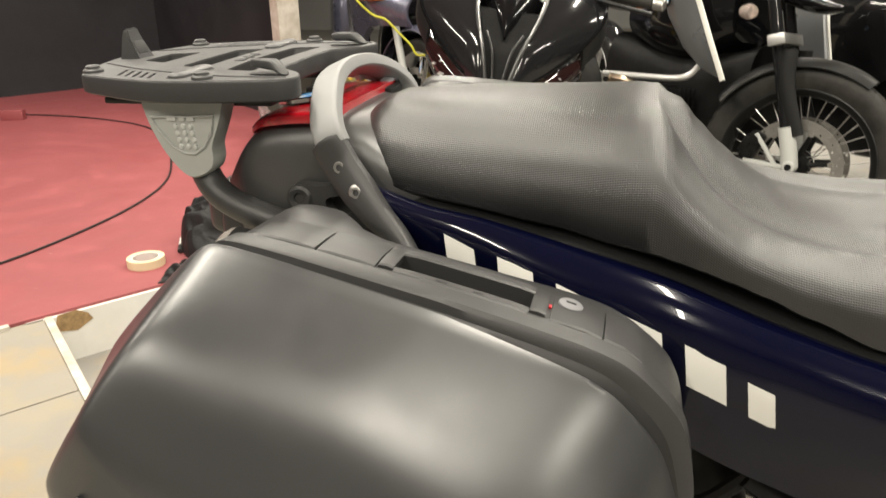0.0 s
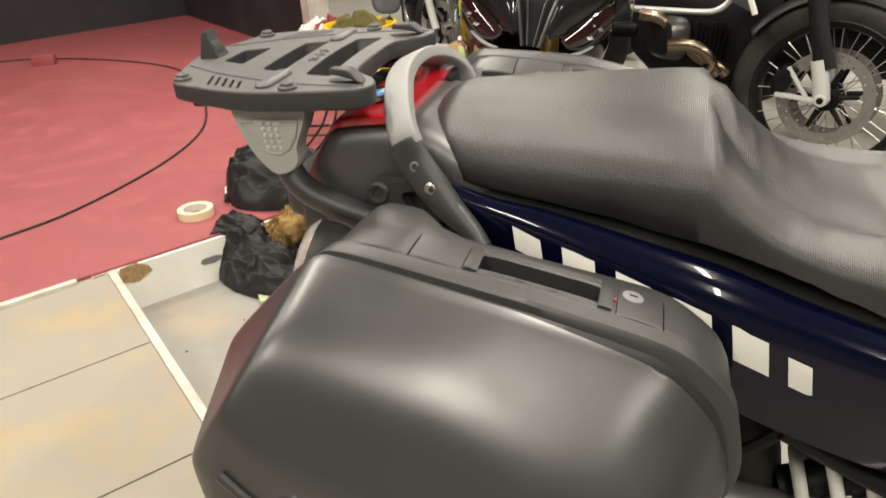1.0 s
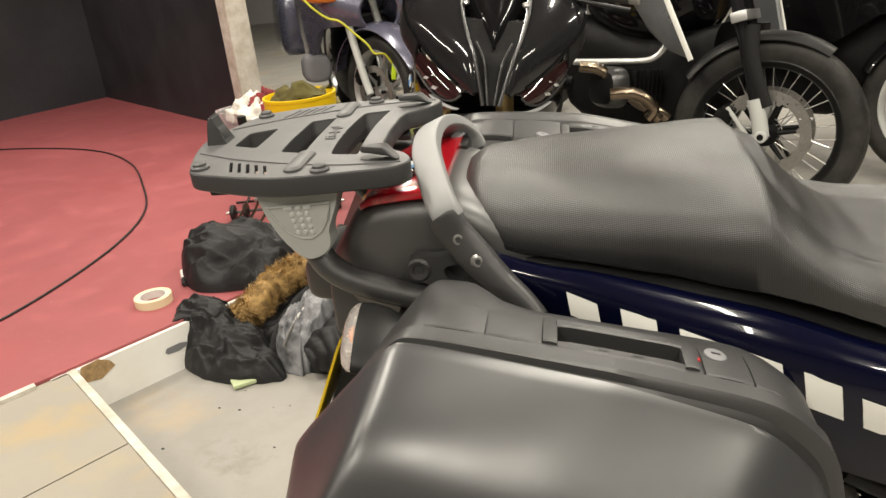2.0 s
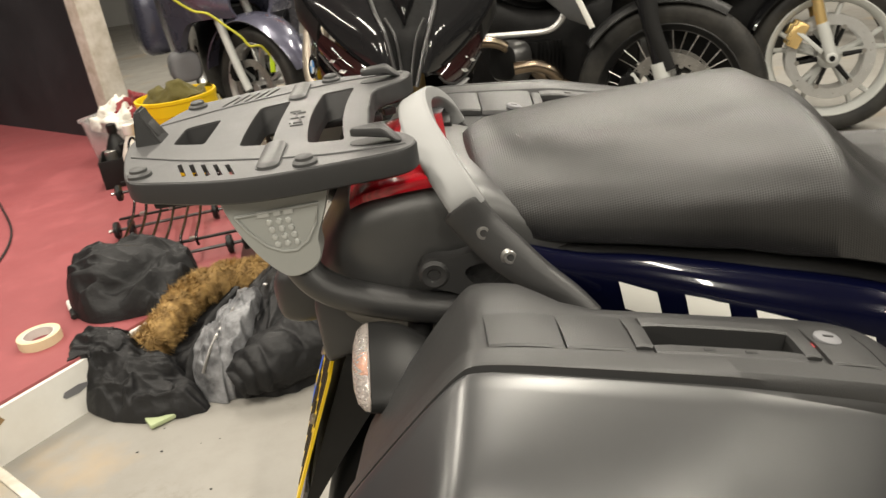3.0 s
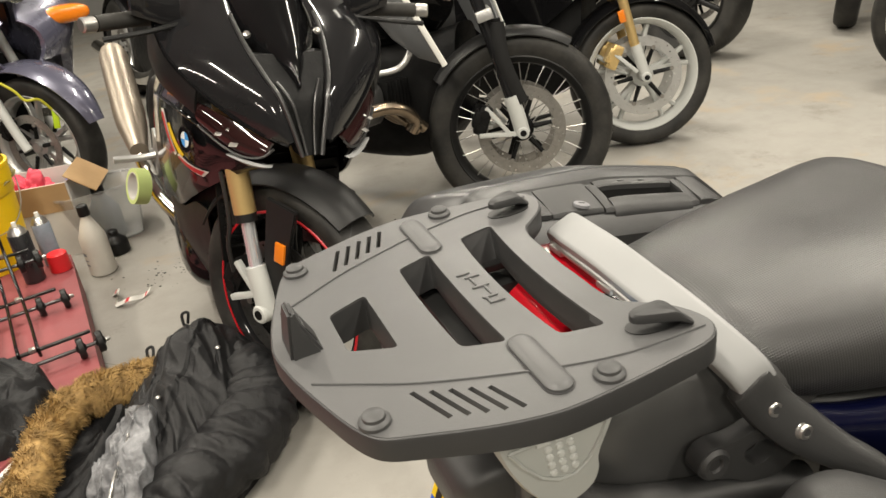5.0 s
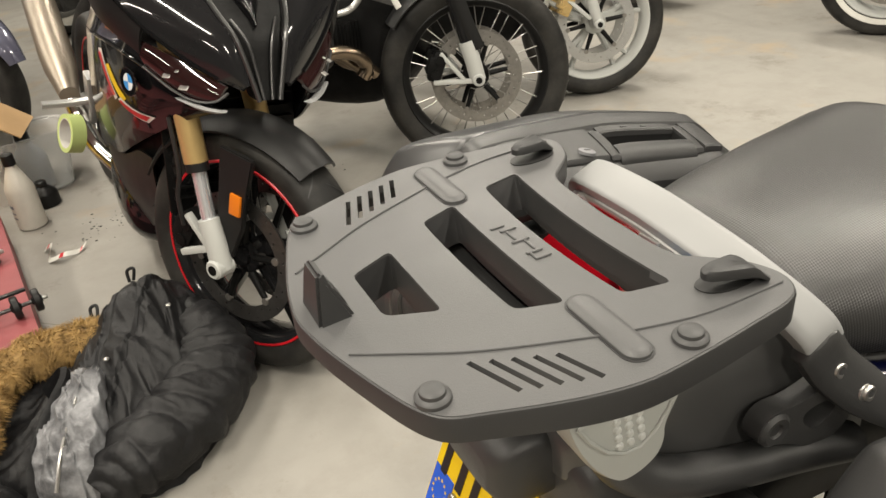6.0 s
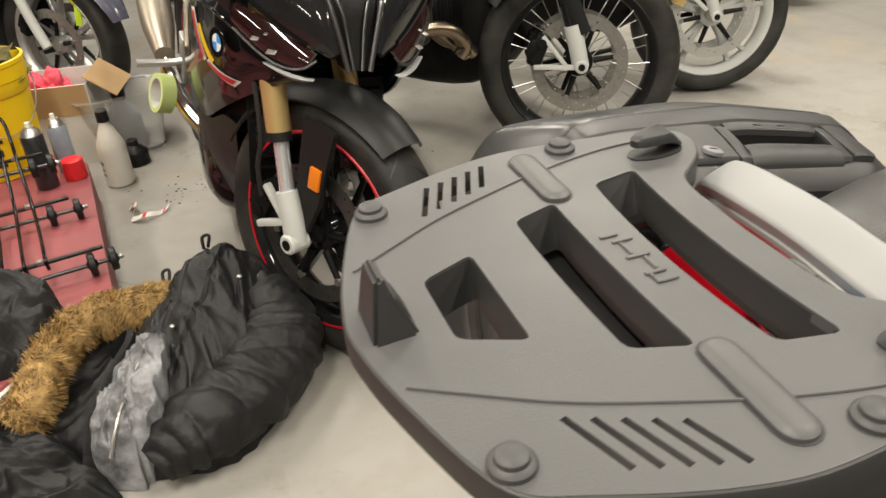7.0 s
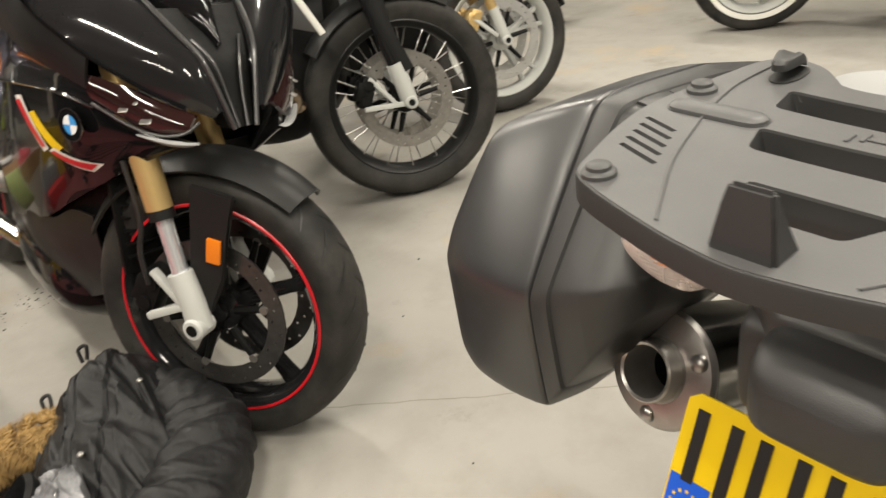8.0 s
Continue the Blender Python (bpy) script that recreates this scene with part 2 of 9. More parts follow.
M = dict(
    plastic=mat("textured_black_plastic", (0.035, 0.035, 0.0352), 0.40, bump=0.25, bscale=900, var=0.15, rvar=0.1),
    lid=mat("case_lid_plastic", (0.029, 0.0298, 0.0315), 0.34, spec=1.0, bump=0.05, bscale=1500, var=0.3, rvar=0.16, scale=8),
    rackplastic=mat("rack_grey_plastic", (0.072, 0.072, 0.073), 0.45, bump=0.2, bscale=1100, var=0.12, rvar=0.12),
    tail=mat("satin_tail_plastic", (0.050, 0.050, 0.0495), 0.36, bump=0.2, bscale=900, spec=0.8, var=0.15, rvar=0.1),
    stanchion=mat("hard_chrome_fork_tube", (0.86, 0.88, 0.92), 0.24, metal=0.75, var=0.05, rvar=0.05),
    padgrey=mat("grey_rubber_pad", (0.050, 0.050, 0.0505), 0.5, bump=0.15, bscale=900),
    # the rack's grey darkened: shade of its sides and recesses is in the colour
    rackdark=mat("rack_shaded_plastic", (0.026, 0.026, 0.0265), 0.5, bump=0.15, bscale=900),
    lightgrey=mat("grey_moulded_plastic", (0.36, 0.37, 0.35), 0.5, bump=0.08, bscale=700, var=0.08),
    palegrey=mat("pale_grey_paint", (0.48, 0.49, 0.47), 0.5, var=0.05),
    navy=mat("navy_paint", (0.0014, 0.0019, 0.011), 0.16, coat=0.5, var=0.2, rvar=0.04, spec=0.1),
    white=mat("white_vinyl", (0.74, 0.73, 0.68), 0.4, var=0.06),
    silver=mat("silver_paint", (0.255, 0.258, 0.258), 0.55, metal=0.1, var=0.06, rvar=0.06),
    bronze=mat("heat_tinted_steel", (0.30, 0.235, 0.17), 0.22, metal=1.0, var=0.3, scale=14),
    alu=mat("cast_aluminium", (0.58, 0.58, 0.57), 0.38, metal=0.85, bump=0.06, bscale=500, var=0.12),
    chrome=mat("polished_steel", (0.66, 0.65, 0.62), 0.14, metal=1.0, var=0.15, rvar=0.12),
    brushed=mat("brushed_titanium", (0.36, 0.31, 0.25), 0.45, metal=0.9, var=0.12),
    steel=mat("zinc_steel", (0.5, 0.49, 0.47), 0.32, metal=0.9, var=0.2),
    gunmetal=mat("dark_steel", (0.11, 0.11, 0.11), 0.36, metal=0.8, var=0.3),
    gold=mat("gold_anodised", (0.74, 0.53, 0.23), 0.32, metal=0.65, var=0.15),
    gloss=mat("black_gloss_paint", (0.0055, 0.0055, 0.006), 0.16, coat=0.45, var=0.2, rvar=0.04, spec=0.05),
    gloss2=mat("dark_grey_gloss_paint", (0.013, 0.013, 0.014), 0.18, coat=0.7, spec=0.05, var=0.2),
    smoked=mat("smoked_lens", (0.022, 0.008, 0.008), 0.08, coat=1.0, var=0.3, spec=0.1),
    satin=mat("satin_black_plastic", (0.012, 0.012, 0.012), 0.42, bump=0.1, bscale=900, spec=0.25),
    dark=mat("dark_machinery", (0.007, 0.007, 0.007), 0.5, spec=0.15, var=0.4, scale=30, bump=0.3, bscale=120, bdist=0.003),
    rubber=mat("tyre_rubber", (0.012, 0.0118, 0.0115), 0.58, spec=0.25, var=0.3, bump=0.2, bscale=300, col2=(0.040, 0.038, 0.034)),
    endcap=mat("satin_steel", (0.56, 0.54, 0.51), 0.33, metal=0.85, var=0.25, scale=20),
    darkdisc=mat("worn_dark_disc_steel", (0.13, 0.125, 0.12), 0.34, metal=0.8, var=0.3, scale=40),
    disc=mat("brake_disc_steel", (0.36, 0.345, 0.32), 0.36, metal=0.8, var=0.25, scale=40),
    red=mat("red_pinstripe", (0.55, 0.012, 0.02), 0.35, var=0.1),
    redlens=ribbed_lens("red_lens", (0.50, 0.006, 0.016)),
    riblens=ribbed_glass("ribbed_clear_lens", (0.90, 0.84, 0.80)),
    reflector=mat("lamp_reflector", (0.80, 0.76, 0.72), 0.30, metal=0.6, var=0.05),
    headglass=glass("clear_headlight_glass", (0.93, 0.94, 0.94), 0.04, weight=0.85),
    panelgrey=mat("silver_grey_paint", (0.20, 0.205, 0.21), 0.30, metal=0.5, var=0.08),
    clearlens=glass("clear_lens", (0.78, 0.66, 0.60), 0.12, weight=0.7),
    amber=mat("amber_reflector", (0.75, 0.20, 0.01), 0.25, coat=0.5, bump=0.4, bscale=500, var=0.1),
    bluegrey=mat("blue_grey_metallic_paint", (0.105, 0.105, 0.15), 0.28, metal=0.3, coat=1.0, var=0.1),
    plate=mat("number_plate_yellow", (0.80, 0.55, 0.005), 0.4, var=0.05),
    # black for print, and for shade painted into wells, pockets and seams
    inkshade=mat("black_print_and_shade", (0.012, 0.012, 0.012), 0.5),
    euro=mat("blue_print", (0.01, 0.10, 0.62), 0.4, var=0.05),
    badgeblue=mat("badge_blue", (0.04, 0.26, 0.62), 0.3, coat=0.6, var=0.03),
    badgewhite=mat("badge_white", (0.75, 0.77, 0.78), 0.3, coat=0.6, var=0.03),
    greyfill=mat("dull_grey_filler", (0.19, 0.19, 0.20), 0.6, var=0.15),
    tape=mat("masking_tape", (0.72, 0.62, 0.40), 0.6, var=0.1, bump=0.1, bscale=300),
    tapegreen=mat("pale_green_tape", (0.50, 0.60, 0.22), 0.6, var=0.1),
    neon=mat("fluorescent_yellow_tag", (0.52, 0.72, 0.02), 0.5, var=0.08),
    yellow=mat("yellow_bucket_plastic", (0.78, 0.52, 0.005), 0.38, var=0.1, bump=0.05, bscale=200),
    olive=cloth("olive_rag_cloth", (0.20, 0.17, 0.05), 0.85),
    redcloth=cloth("dark_red_cloth", (0.22, 0.02, 0.025), 0.85),
    jacket=cloth("black_quilted_nylon", (0.0085, 0.0085, 0.0095), 0.55, sheen=0.0),
    lining=lining_material(),
    fur=mat("brown_fur", (0.46, 0.29, 0.10), 0.8, col2=(0.20, 0.12, 0.042), scale=40, var=0.35),
    card=mat("brown_cardboard", (0.42, 0.27, 0.13), 0.8, var=0.12, bump=0.1, bscale=120),
    whitecard=mat("white_cardboard", (0.62, 0.60, 0.56), 0.7, var=0.1),
    pink=mat("pink_red_plastic_bag", (0.66, 0.06, 0.10), 0.5, var=0.2),
    clear=glass("clear_plastic", (0.95, 0.96, 0.96), 0.20, 1.15, 0.84),
    bottle=mat("translucent_white_plastic", (0.72, 0.69, 0.62), 0.4, var=0.14),
    redcap=mat("red_cap_plastic", (0.72, 0.02, 0.025), 0.35, var=0.06),
    canblack=mat("black_spray_can", (0.02, 0.02, 0.022), 0.3, coat=0.4, bump=0.05),
    greyblue=mat("grey_blue_label", (0.22, 0.25, 0.29), 0.5, var=0.2, scale=40),
    cable=mat("black_cable", (0.012, 0.011, 0.011), 0.5),
    yellowcable=mat("yellow_cable", (0.52, 0.50, 0.03), 0.5),
    blackwall=mat("black_painted_wall", (0.017, 0.0175, 0.020), 0.55, spec=0.35, col2=(0.030, 0.031, 0.035), scale=1.6, var=0.3, bump=0.2, bscale=60, bdist=0.004),
    wall=mat("grey_white_wall", (0.33, 0.325, 0.31), 0.8, scale=1.2, var=0.15, bump=0.2, bscale=50),
    ceilmat=mat("grey_ceiling", (0.36, 0.35, 0.34), 0.85, scale=1.2, var=0.2),
    whitewood=mat("white_painted_wood", (0.60, 0.57, 0.51), 0.6, col2=(0.40, 0.36, 0.29), scale=14, var=0.2, bump=0.2, bscale=90),
    riserpaint=mat("white_riser_paint", (0.80, 0.79, 0.75), 0.5, col2=(0.70, 0.68, 0.63), scale=6, var=0.12, bump=0.1, bscale=90),
    rawwood=mat("bare_chipboard", (0.40, 0.26, 0.12), 0.8, scale=60, var=0.4, bump=0.3, bscale=200),
    seat=seat_material(),
    saddle=mat("plain_saddle_vinyl", (0.022, 0.0218, 0.0215), 0.45, var=0.2, bump=0.2, bscale=600),
    concrete=concrete(),
    redfloor=painted_floor("red_stage_paint", (0.285, 0.070, 0.075), (0.245, 0.058, 0.063), (0.335, 0.084, 0.090), (0.27, 0.060, 0.064), (0.47, 0.27, 0.26)),
    board=painted_floor("worn_grey_board", (0.285, 0.255, 0.205), (0.250, 0.230, 0.195), (0.31, 0.265, 0.18), (0.34, 0.255, 0.14), (0.14, 0.12, 0.09)),
)


# ---- mesh helpers ------------------------------------------------------
def V(*p):
    return Vector(p)


def B():
    return bmesh.new()


def finish(name, bm, material, sharp=38):
    me = bpy.data.meshes.new(name)
    bmesh.ops.recalc_face_normals(bm, faces=bm.faces)
    bm.to_mesh(me)
    bm.free()
    me.polygons.foreach_set("use_smooth", [True] * len(me.polygons))
    me.set_sharp_from_angle(angle=radians(sharp))
    if material:
        me.materials.append(material)
    return me


def part(name, bm, material, parent, label="", sharp=38):
    ob = new(name, finish(name, bm, material, sharp))
    ob.parent = parent
    if label:
        tagged(ob, label)
    return ob


def solid(name, bm, material, label, category, group="", kind="", m=None, sharp=38):
    """A thing that is one mesh."""
    ob = tagged(new(name, finish(name, bm, material, sharp)), label, category, group, kind)
    if m is not None:
        ob.matrix_world = m
    return ob


def thing(name, label, category, m=None, group="", kind=""):
    ob = tagged(new(name), label, category, group, kind)
    ob.empty_display_size = 0.05
    ob.matrix_world = m if m is not None else Matrix.Identity(4)
    return ob


def spline(pts, n=6, closed=False):
    """Catmull-Rom through the points, n steps a span."""
    pts = [Vector(p) for p in pts]
    out, k = [], len(pts)
    for i in range(k if closed else k - 1):
        if closed:
            a, b, c, d = (pts[(i + j) % k] for j in (-1, 0, 1, 2))
        else:
            a, b, c, d = pts[max(i - 1, 0)], pts[i], pts[i + 1], pts[min(i + 2, k - 1)]
        for s in range(n):
            t = s / n
            out.append(0.5 * (2 * b + (c - a) * t + (2 * a - 5 * b + 4 * c - d) * t * t + (3 * b - a - 3 * c + d) * t ** 3))
    if not closed:
        out.append(pts[-1])
    return out


def chaikin(pts, k=2, closed=True, w=0.25):
    pts = [Vector(p) for p in pts]
    for _ in range(k):
        out = []
        n = len(pts)
        if not closed:
            out.append(pts[0])
        for i in range(n if closed else n - 1):
            a, b = pts[i], pts[(i + 1) % n]
            out += [a.lerp(b, w), a.lerp(b, 1 - w)]
        if not closed:
            out.append(pts[-1])
        pts = out
    return pts


def skin(bm, rings, closed=True, caps=True):
    """Faces between rings of equally many points."""
    vs = [[bm.verts.new(p) for p in r] for r in rings]
    n = len(vs[0])
    for a, b in zip(vs, vs[1:]):
        for i in range(n if closed else n - 1):
            j = (i + 1) % n
            bm.faces.new((a[i], a[j], b[j], b[i]))
    if caps and closed:
        bm.faces.new(vs[0])
        bm.faces.new(vs[-1][::-1])
    return vs


def loft(bm, rings, steps=4, closed=True, caps=True):
    """Skin through rings, glided along their length."""
    if steps > 1:
        n = len(rings[0])
        cols = [spline([r[i] for r in rings], steps) for i in range(n)]
        rings = [[cols[i][k] for i in range(n)] for k in range(len(cols[0]))]
    return skin(bm, rings, closed, caps)


def box(bm, c, s, m=None, bevel=0.0, seg=2):
    r = bmesh.ops.create_cube(bm, size=1.0)
    vs = r["verts"]
    for v in vs:
        v.co = Vector((v.co.x * s[0], v.co.y * s[1], v.co.z * s[2]))
    if bevel:
        es = list({e for v in vs for e in v.link_edges})
        g = bmesh.ops.bevel(bm, geom=es, offset=bevel, segments=seg, affect="EDGES", profile=0.6)
        vs = list({v for f in g["faces"] for v in f.verts} | {v for v in vs if v.is_valid})
    mm = Matrix.Translation(c) @ (m.to_4x4() if m is not None else Matrix.Identity(4))
    for v in vs:
        v.co = mm @ v.co
    return vs


def axes(d, up=(0, 0, 1)):
    d = Vector(d).normalized()
    up = Vector(up)
    if abs(d.dot(up.normalized())) > 0.97:
        up = Vector((1, 0, 0))
    s = d.cross(up).normalized()
    return d, s, s.cross(d)


def cyl(bm, a, b, r0, r1=None, seg=16, caps=True, bev=0.0):
    a, b = Vector(a), Vector(b)
    r1 = r0 if r1 is None else r1
    d, s, u = axes(b - a)
    def ring(c, r):
        return [c + r * (math.cos(2 * math.pi * i / seg) * s + math.sin(2 * math.pi * i / seg) * u) for i in range(seg)]
    if bev:
        rs = [ring(a, r0 - bev), ring(a + d * bev, r0), ring(b - d * bev, r1), ring(b, r1 - bev)]
    else:
        rs = [ring(a, r0), ring(b, r1)]
    skin(bm, rs, True, caps)


def pipe(bm, pts, r, seg=8, n=6, flat=1.0, up=(0, 0, 1), smooth=True, radii=None):
    """A tube along points; flat squeezes it across up."""
    path = spline(pts, n) if smooth and len(pts) > 2 else [Vector(p) for p in pts]
    rings = []
    last = None
    for i, p in enumerate(path):
        d = (path[min(i + 1, len(path) - 1)] - path[max(i - 1, 0)])
        d, s, u = axes(d, last if last is not None else up)
        last = u
        rr = r if radii is None else spline([(x, 0, 0) for x in radii], max(1, (len(path) - 1) // max(1, len(radii) - 1)))[min(i, len(path) - 1)].x if len(radii) > 1 else r
        rings.append([p + rr * (math.cos(2 * math.pi * k / seg) * s * flat + math.sin(2 * math.pi * k / seg) * u) for k in range(seg)])
    skin(bm, rings)


def lathe(bm, prof, c=(0, 0, 0), axis=(0, 1, 0), seg=32, closed=False, arc=None):
    """Turns (radius, along) pairs round an axis."""
    c = Vector(c)
    d, s, u = axes(axis)
    a0, a1 = arc if arc else (0, 2 * math.pi)
    m = seg if not arc else seg + 1
    rings = []
    for i in range(m):
        t = a0 + (a1 - a0) * i / seg
        q = math.cos(t) * s + math.sin(t) * u
        rings.append([c + q * r + d * h for r, h in prof])
    if not arc:
        rings.append(rings[0])
        vs = [[bm.verts.new(p) for p in r] for r in rings[:-1]]
        vs.append(vs[0])
    else:
        vs = [[bm.verts.new(p) for p in r] for r in rings]
    k = len(prof)
    for a, b in zip(vs, vs[1:]):
        for i in range(k if closed else k - 1):
            j = (i + 1) % k
            f = {a[i], a[j], b[j], b[i]}
            if len(f) == 4:
                bm.faces.new((a[i], a[j], b[j], b[i]))
    if arc and closed:
        bm.faces.new(vs[0])
        bm.faces.new(vs[-1][::-1])


def slab(bm, outer, holes, z0, z1, m=None, skirt=0.0):
    """A plate between two heights with holes through it; skirt slants the walls of the holes outwards on top."""
    edges, loops = [], []
    for k, loop in enumerate([outer, *holes]):
        top = [bm.verts.new((p[0], p[1], z1)) for p in loop]
        bot = [bm.verts.new((p[0], p[1], z0)) for p in loop]
        loops.append((top, bot))
    for which in (0, 1):
        es = []
        for lp in loops:
            vs = lp[which]
            es += [bm.edges.new((vs[i], vs[(i + 1) % len(vs)])) for i in range(len(vs))]
        bmesh.ops.triangle_fill(bm, edges=es, use_beauty=True)
    for top, bot in loops:
        for i in range(len(top)):
            j = (i + 1) % len(top)
            bm.faces.new((top[i], top[j], bot[j], bot[i]))
    if m is not None:
        for v in bm.verts:
            v.co = m @ v.co


def sheet(bm, fn, nu, nv):
    """An open grid of points fn(u, v), 0 to 1."""
    g = [[bm.verts.new(fn(i / nu, j / nv)) for j in range(nv + 1)] for i in range(nu + 1)]
    for i in range(nu):
        for j in range(nv):
            bm.faces.new((g[i][j], g[i + 1][j], g[i + 1][j + 1], g[i][j + 1]))
    return g


def superring(x, w, zt, zb, n=3.0, k=24, yc=0.0):
    """A rounded-rectangle ring across x."""
    out = []
    for i in range(k):
        a = 2 * math.pi * i / k
        c, s = math.cos(a), math.sin(a)
        out.append(V(x, yc + w * math.copysign(abs(c) ** (2 / n), c), (zt + zb) / 2 + (zt - zb) / 2 * math.copysign(abs(s) ** (2 / n), s)))
    return out


def mirrored(bm):
    """Adds the mirror image across y."""
    g = bmesh.ops.duplicate(bm, geom=bm.verts[:] + bm.edges[:] + bm.faces[:])
    for e in g["geom"]:
        if isinstance(e, bmesh.types.BMVert):
            e.co.y = -e.co.y
    return bm


def lettering(name, text, size, m, material, parent, depth=0.0005):
    cu = bpy.data.curves.new(name, "FONT")
    cu.body, cu.size, cu.extrude = text, size, depth
    cu.align_x = cu.align_y = "CENTER"
    tmp = bpy.data.objects.new(name, cu)
    me = bpy.data.meshes.new_from_object(tmp)
    bpy.data.objects.remove(tmp)
    me.materials.clear()
    me.materials.append(material)
    me.transform(m)
    ob = new(name, me)
    ob.parent = parent
    return ob


def roundel(parent, m, r):
    """A round enamel badge: dark ring, quartered in blue and white."""
    bm = B()
    lathe(bm, [(0, 0), (r, 0), (r, 0.003), (r * 0.93, 0.0045), (r * 0.6, 0.004), (0, 0.004)], (0, 0, 0), (0, 0, 1), 32)
    bm.transform(m)
    badge = part("badge", bm, M["gloss"], parent, "round enamel badge with a black ring")
    for q in range(4):
        bm = B()
        a0 = q * math.pi / 2
        pts = [V(0, 0, 0.0048)] + [V(r * 0.6 * math.cos(a0 + i * math.pi / 16), r * 0.6 * math.sin(a0 + i * math.pi / 16), 0.0048) for i in range(9)]
        bm.faces.new([bm.verts.new(p) for p in pts])
        bm.transform(m)
        part("badge_quarter", bm, M["badgeblue" if q % 2 else "badgewhite"], badge)
    bm = B()
    lathe(bm, [(r * 0.97, 0.001), (r * 1.03, 0.001), (r * 1.03, 0.005), (r * 0.97, 0.005)], (0, 0, 0), (0, 0, 1), 32, closed=True)
    bm.transform(m)
    part("badge_rim", bm, M["chrome"], badge)
    return badge


def facing(p, normal, up=(0, 0, 1)):
    """A frame at p whose z is the normal and whose y leans to up."""
    n, s, u = axes(normal, up)
    return Matrix.Translation(p) @ Matrix((s, u, n)).transposed().to_4x4()


# ---- the setting -------------------------------------------------------
FLOOR_X, FLOOR_Y = (-7.0, 9.0), (-6.0, 11.0)
bm = B()
sheet(bm, lambda u, v: V(FLOOR_X[0] + u * 16, FLOOR_Y[0] + v * 17, 0), 16, 17)
solid("floor", bm, M["concrete"], "stained bare concrete garage floor", "floor", kind="structure")
bm = B()
box(bm, (1, 2.5, CEILING + 0.1), (16.4, 17.4, 0.2))
solid("ceiling", bm, M["ceilmat"], "plain grey garage ceiling", "ceiling", kind="structure")
for nm, c, s in (("wall_west", (-7.1, 2.5, 1.5), (0.2, 17.4, 3.0)), ("wall_east", (9.1, 2.5, 1.5), (0.2, 17.4, 3.0)),
                 ("wall_south", (1, -6.1, 1.5), (16, 0.2, 3.0)), ("wall_north", (1, 11.1, 1.5), (16, 0.2, 3.0))):
    bm = B()
    box(bm, c, s)
    solid(nm, bm, M["wall"], "plain pale grey garage wall", "wall", kind="structure")

# ceiling tubes in their housings
bm = B()
box(bm, (0, 0, -0.05), (0.16, 1.32, 0.1), bevel=0.01)
fitting = thing("ceiling_light", "long white ceiling light with a bare tube", "ceiling light", pose(*LAMPS[0], CEILING), "ceiling lights")
part("housing", bm, M["whitewood"], fitting)
for sy in (-1, 1):
    bm = B()
    box(bm, (0, sy * 0.63, -0.108), (0.1, 0.03, 0.016), bevel=0.003)
    part("end_cap", bm, M["palegrey"], fitting)
for lx, ly in LAMPS[1:]:
    copy_thing(fitting, pose(lx, ly, CEILING))

STAGE = 0.145
E1, E2 = V(0.605, 0.796, 0), V(-0.796, 0.605, 0)
CORNER = V(-3.45, 4.87, 0)
FRONT = V(-1.05, 0.99, 0)


def poly_slab(pts, z0, z1):
    bm = B()
    lo = [bm.verts.new((p[0], p[1], z0)) for p in pts]
    hi = [bm.verts.new((p[0], p[1], z1)) for p in pts]
    bm.faces.new(hi)
    bm.faces.new(lo[::-1])
    for i in range(len(pts)):
        j = (i + 1) % len(pts)
        bm.faces.new((lo[i], lo[j], hi[j], hi[i]))
    return bm


stage_pts = [FRONT + E1 * 0.578, V(-0.80, 2.35, 0), V(-1.74, 3.40, 0), CORNER + E1 * 0.05, CORNER - E1 * 6.4, FRONT - E1 * 5.2]
bm = poly_slab(stage_pts, 0.0, STAGE)
solid("stage_floor", bm, M["redfloor"], "low red-painted wooden stage floor with scuffs", "floor", kind="structure", sharp=20)
# the white riser under the stage's front edge
bm = B()
rp0, rp1 = FRONT - E1 * 0.36, FRONT + E1 * 0.57
out = V(0.796, -0.605, 0)
mid = (rp0 + rp1) / 2 + out * 0.006
rot = Matrix.Rotation(math.atan2(E1.y, E1.x), 3, "Z")
box(bm, (mid.x, mid.y, 0.0685), ((rp1 - rp0).length, 0.012, 0.137), rot)
solid("stage_riser", bm, M["riserpaint"], "white painted riser board along the stage edge", "trim", kind="structure")
for k, (s, w, h, col) in enumerate(((-0.25, 0.06, 0.03, "rawwood"), (-0.02, 0.05, 0.012, "greyfill"), (0.12, 0.03, 0.016, "greyfill"))):
    bm = B()
    c = FRONT + E1 * s + out * 0.0135
    n = 7
    ring = [V(w * math.cos(2 * math.pi * i / n) * (0.7 + 0.5 * ((i * 37) % 5) / 5), h * math.sin(2 * math.pi * i / n) * (0.7 + 0.5 * ((i * 23) % 4) / 4), 0) for i in range(n)]
    bm.faces.new([bm.verts.new(p) for p in ring])
    bm.transform(facing((c.x, c.y, 0.115 - 0.04 * k), out))
    ob = solid("paint_chip", bm, M[col], "bare patch where the white paint has chipped", "paint chip", kind="structure")
# the edge trim of the red stage
bm = B()
c = (FRONT - E1 * 2.4) + out * 0.008
box(bm, (c.x, c.y, STAGE - 0.004), (4.0, 0.02, 0.012), rot)
solid("stage_edge_trim", bm, M["whitewood"], "worn pale trim along the stage edge", "trim", kind="structure")

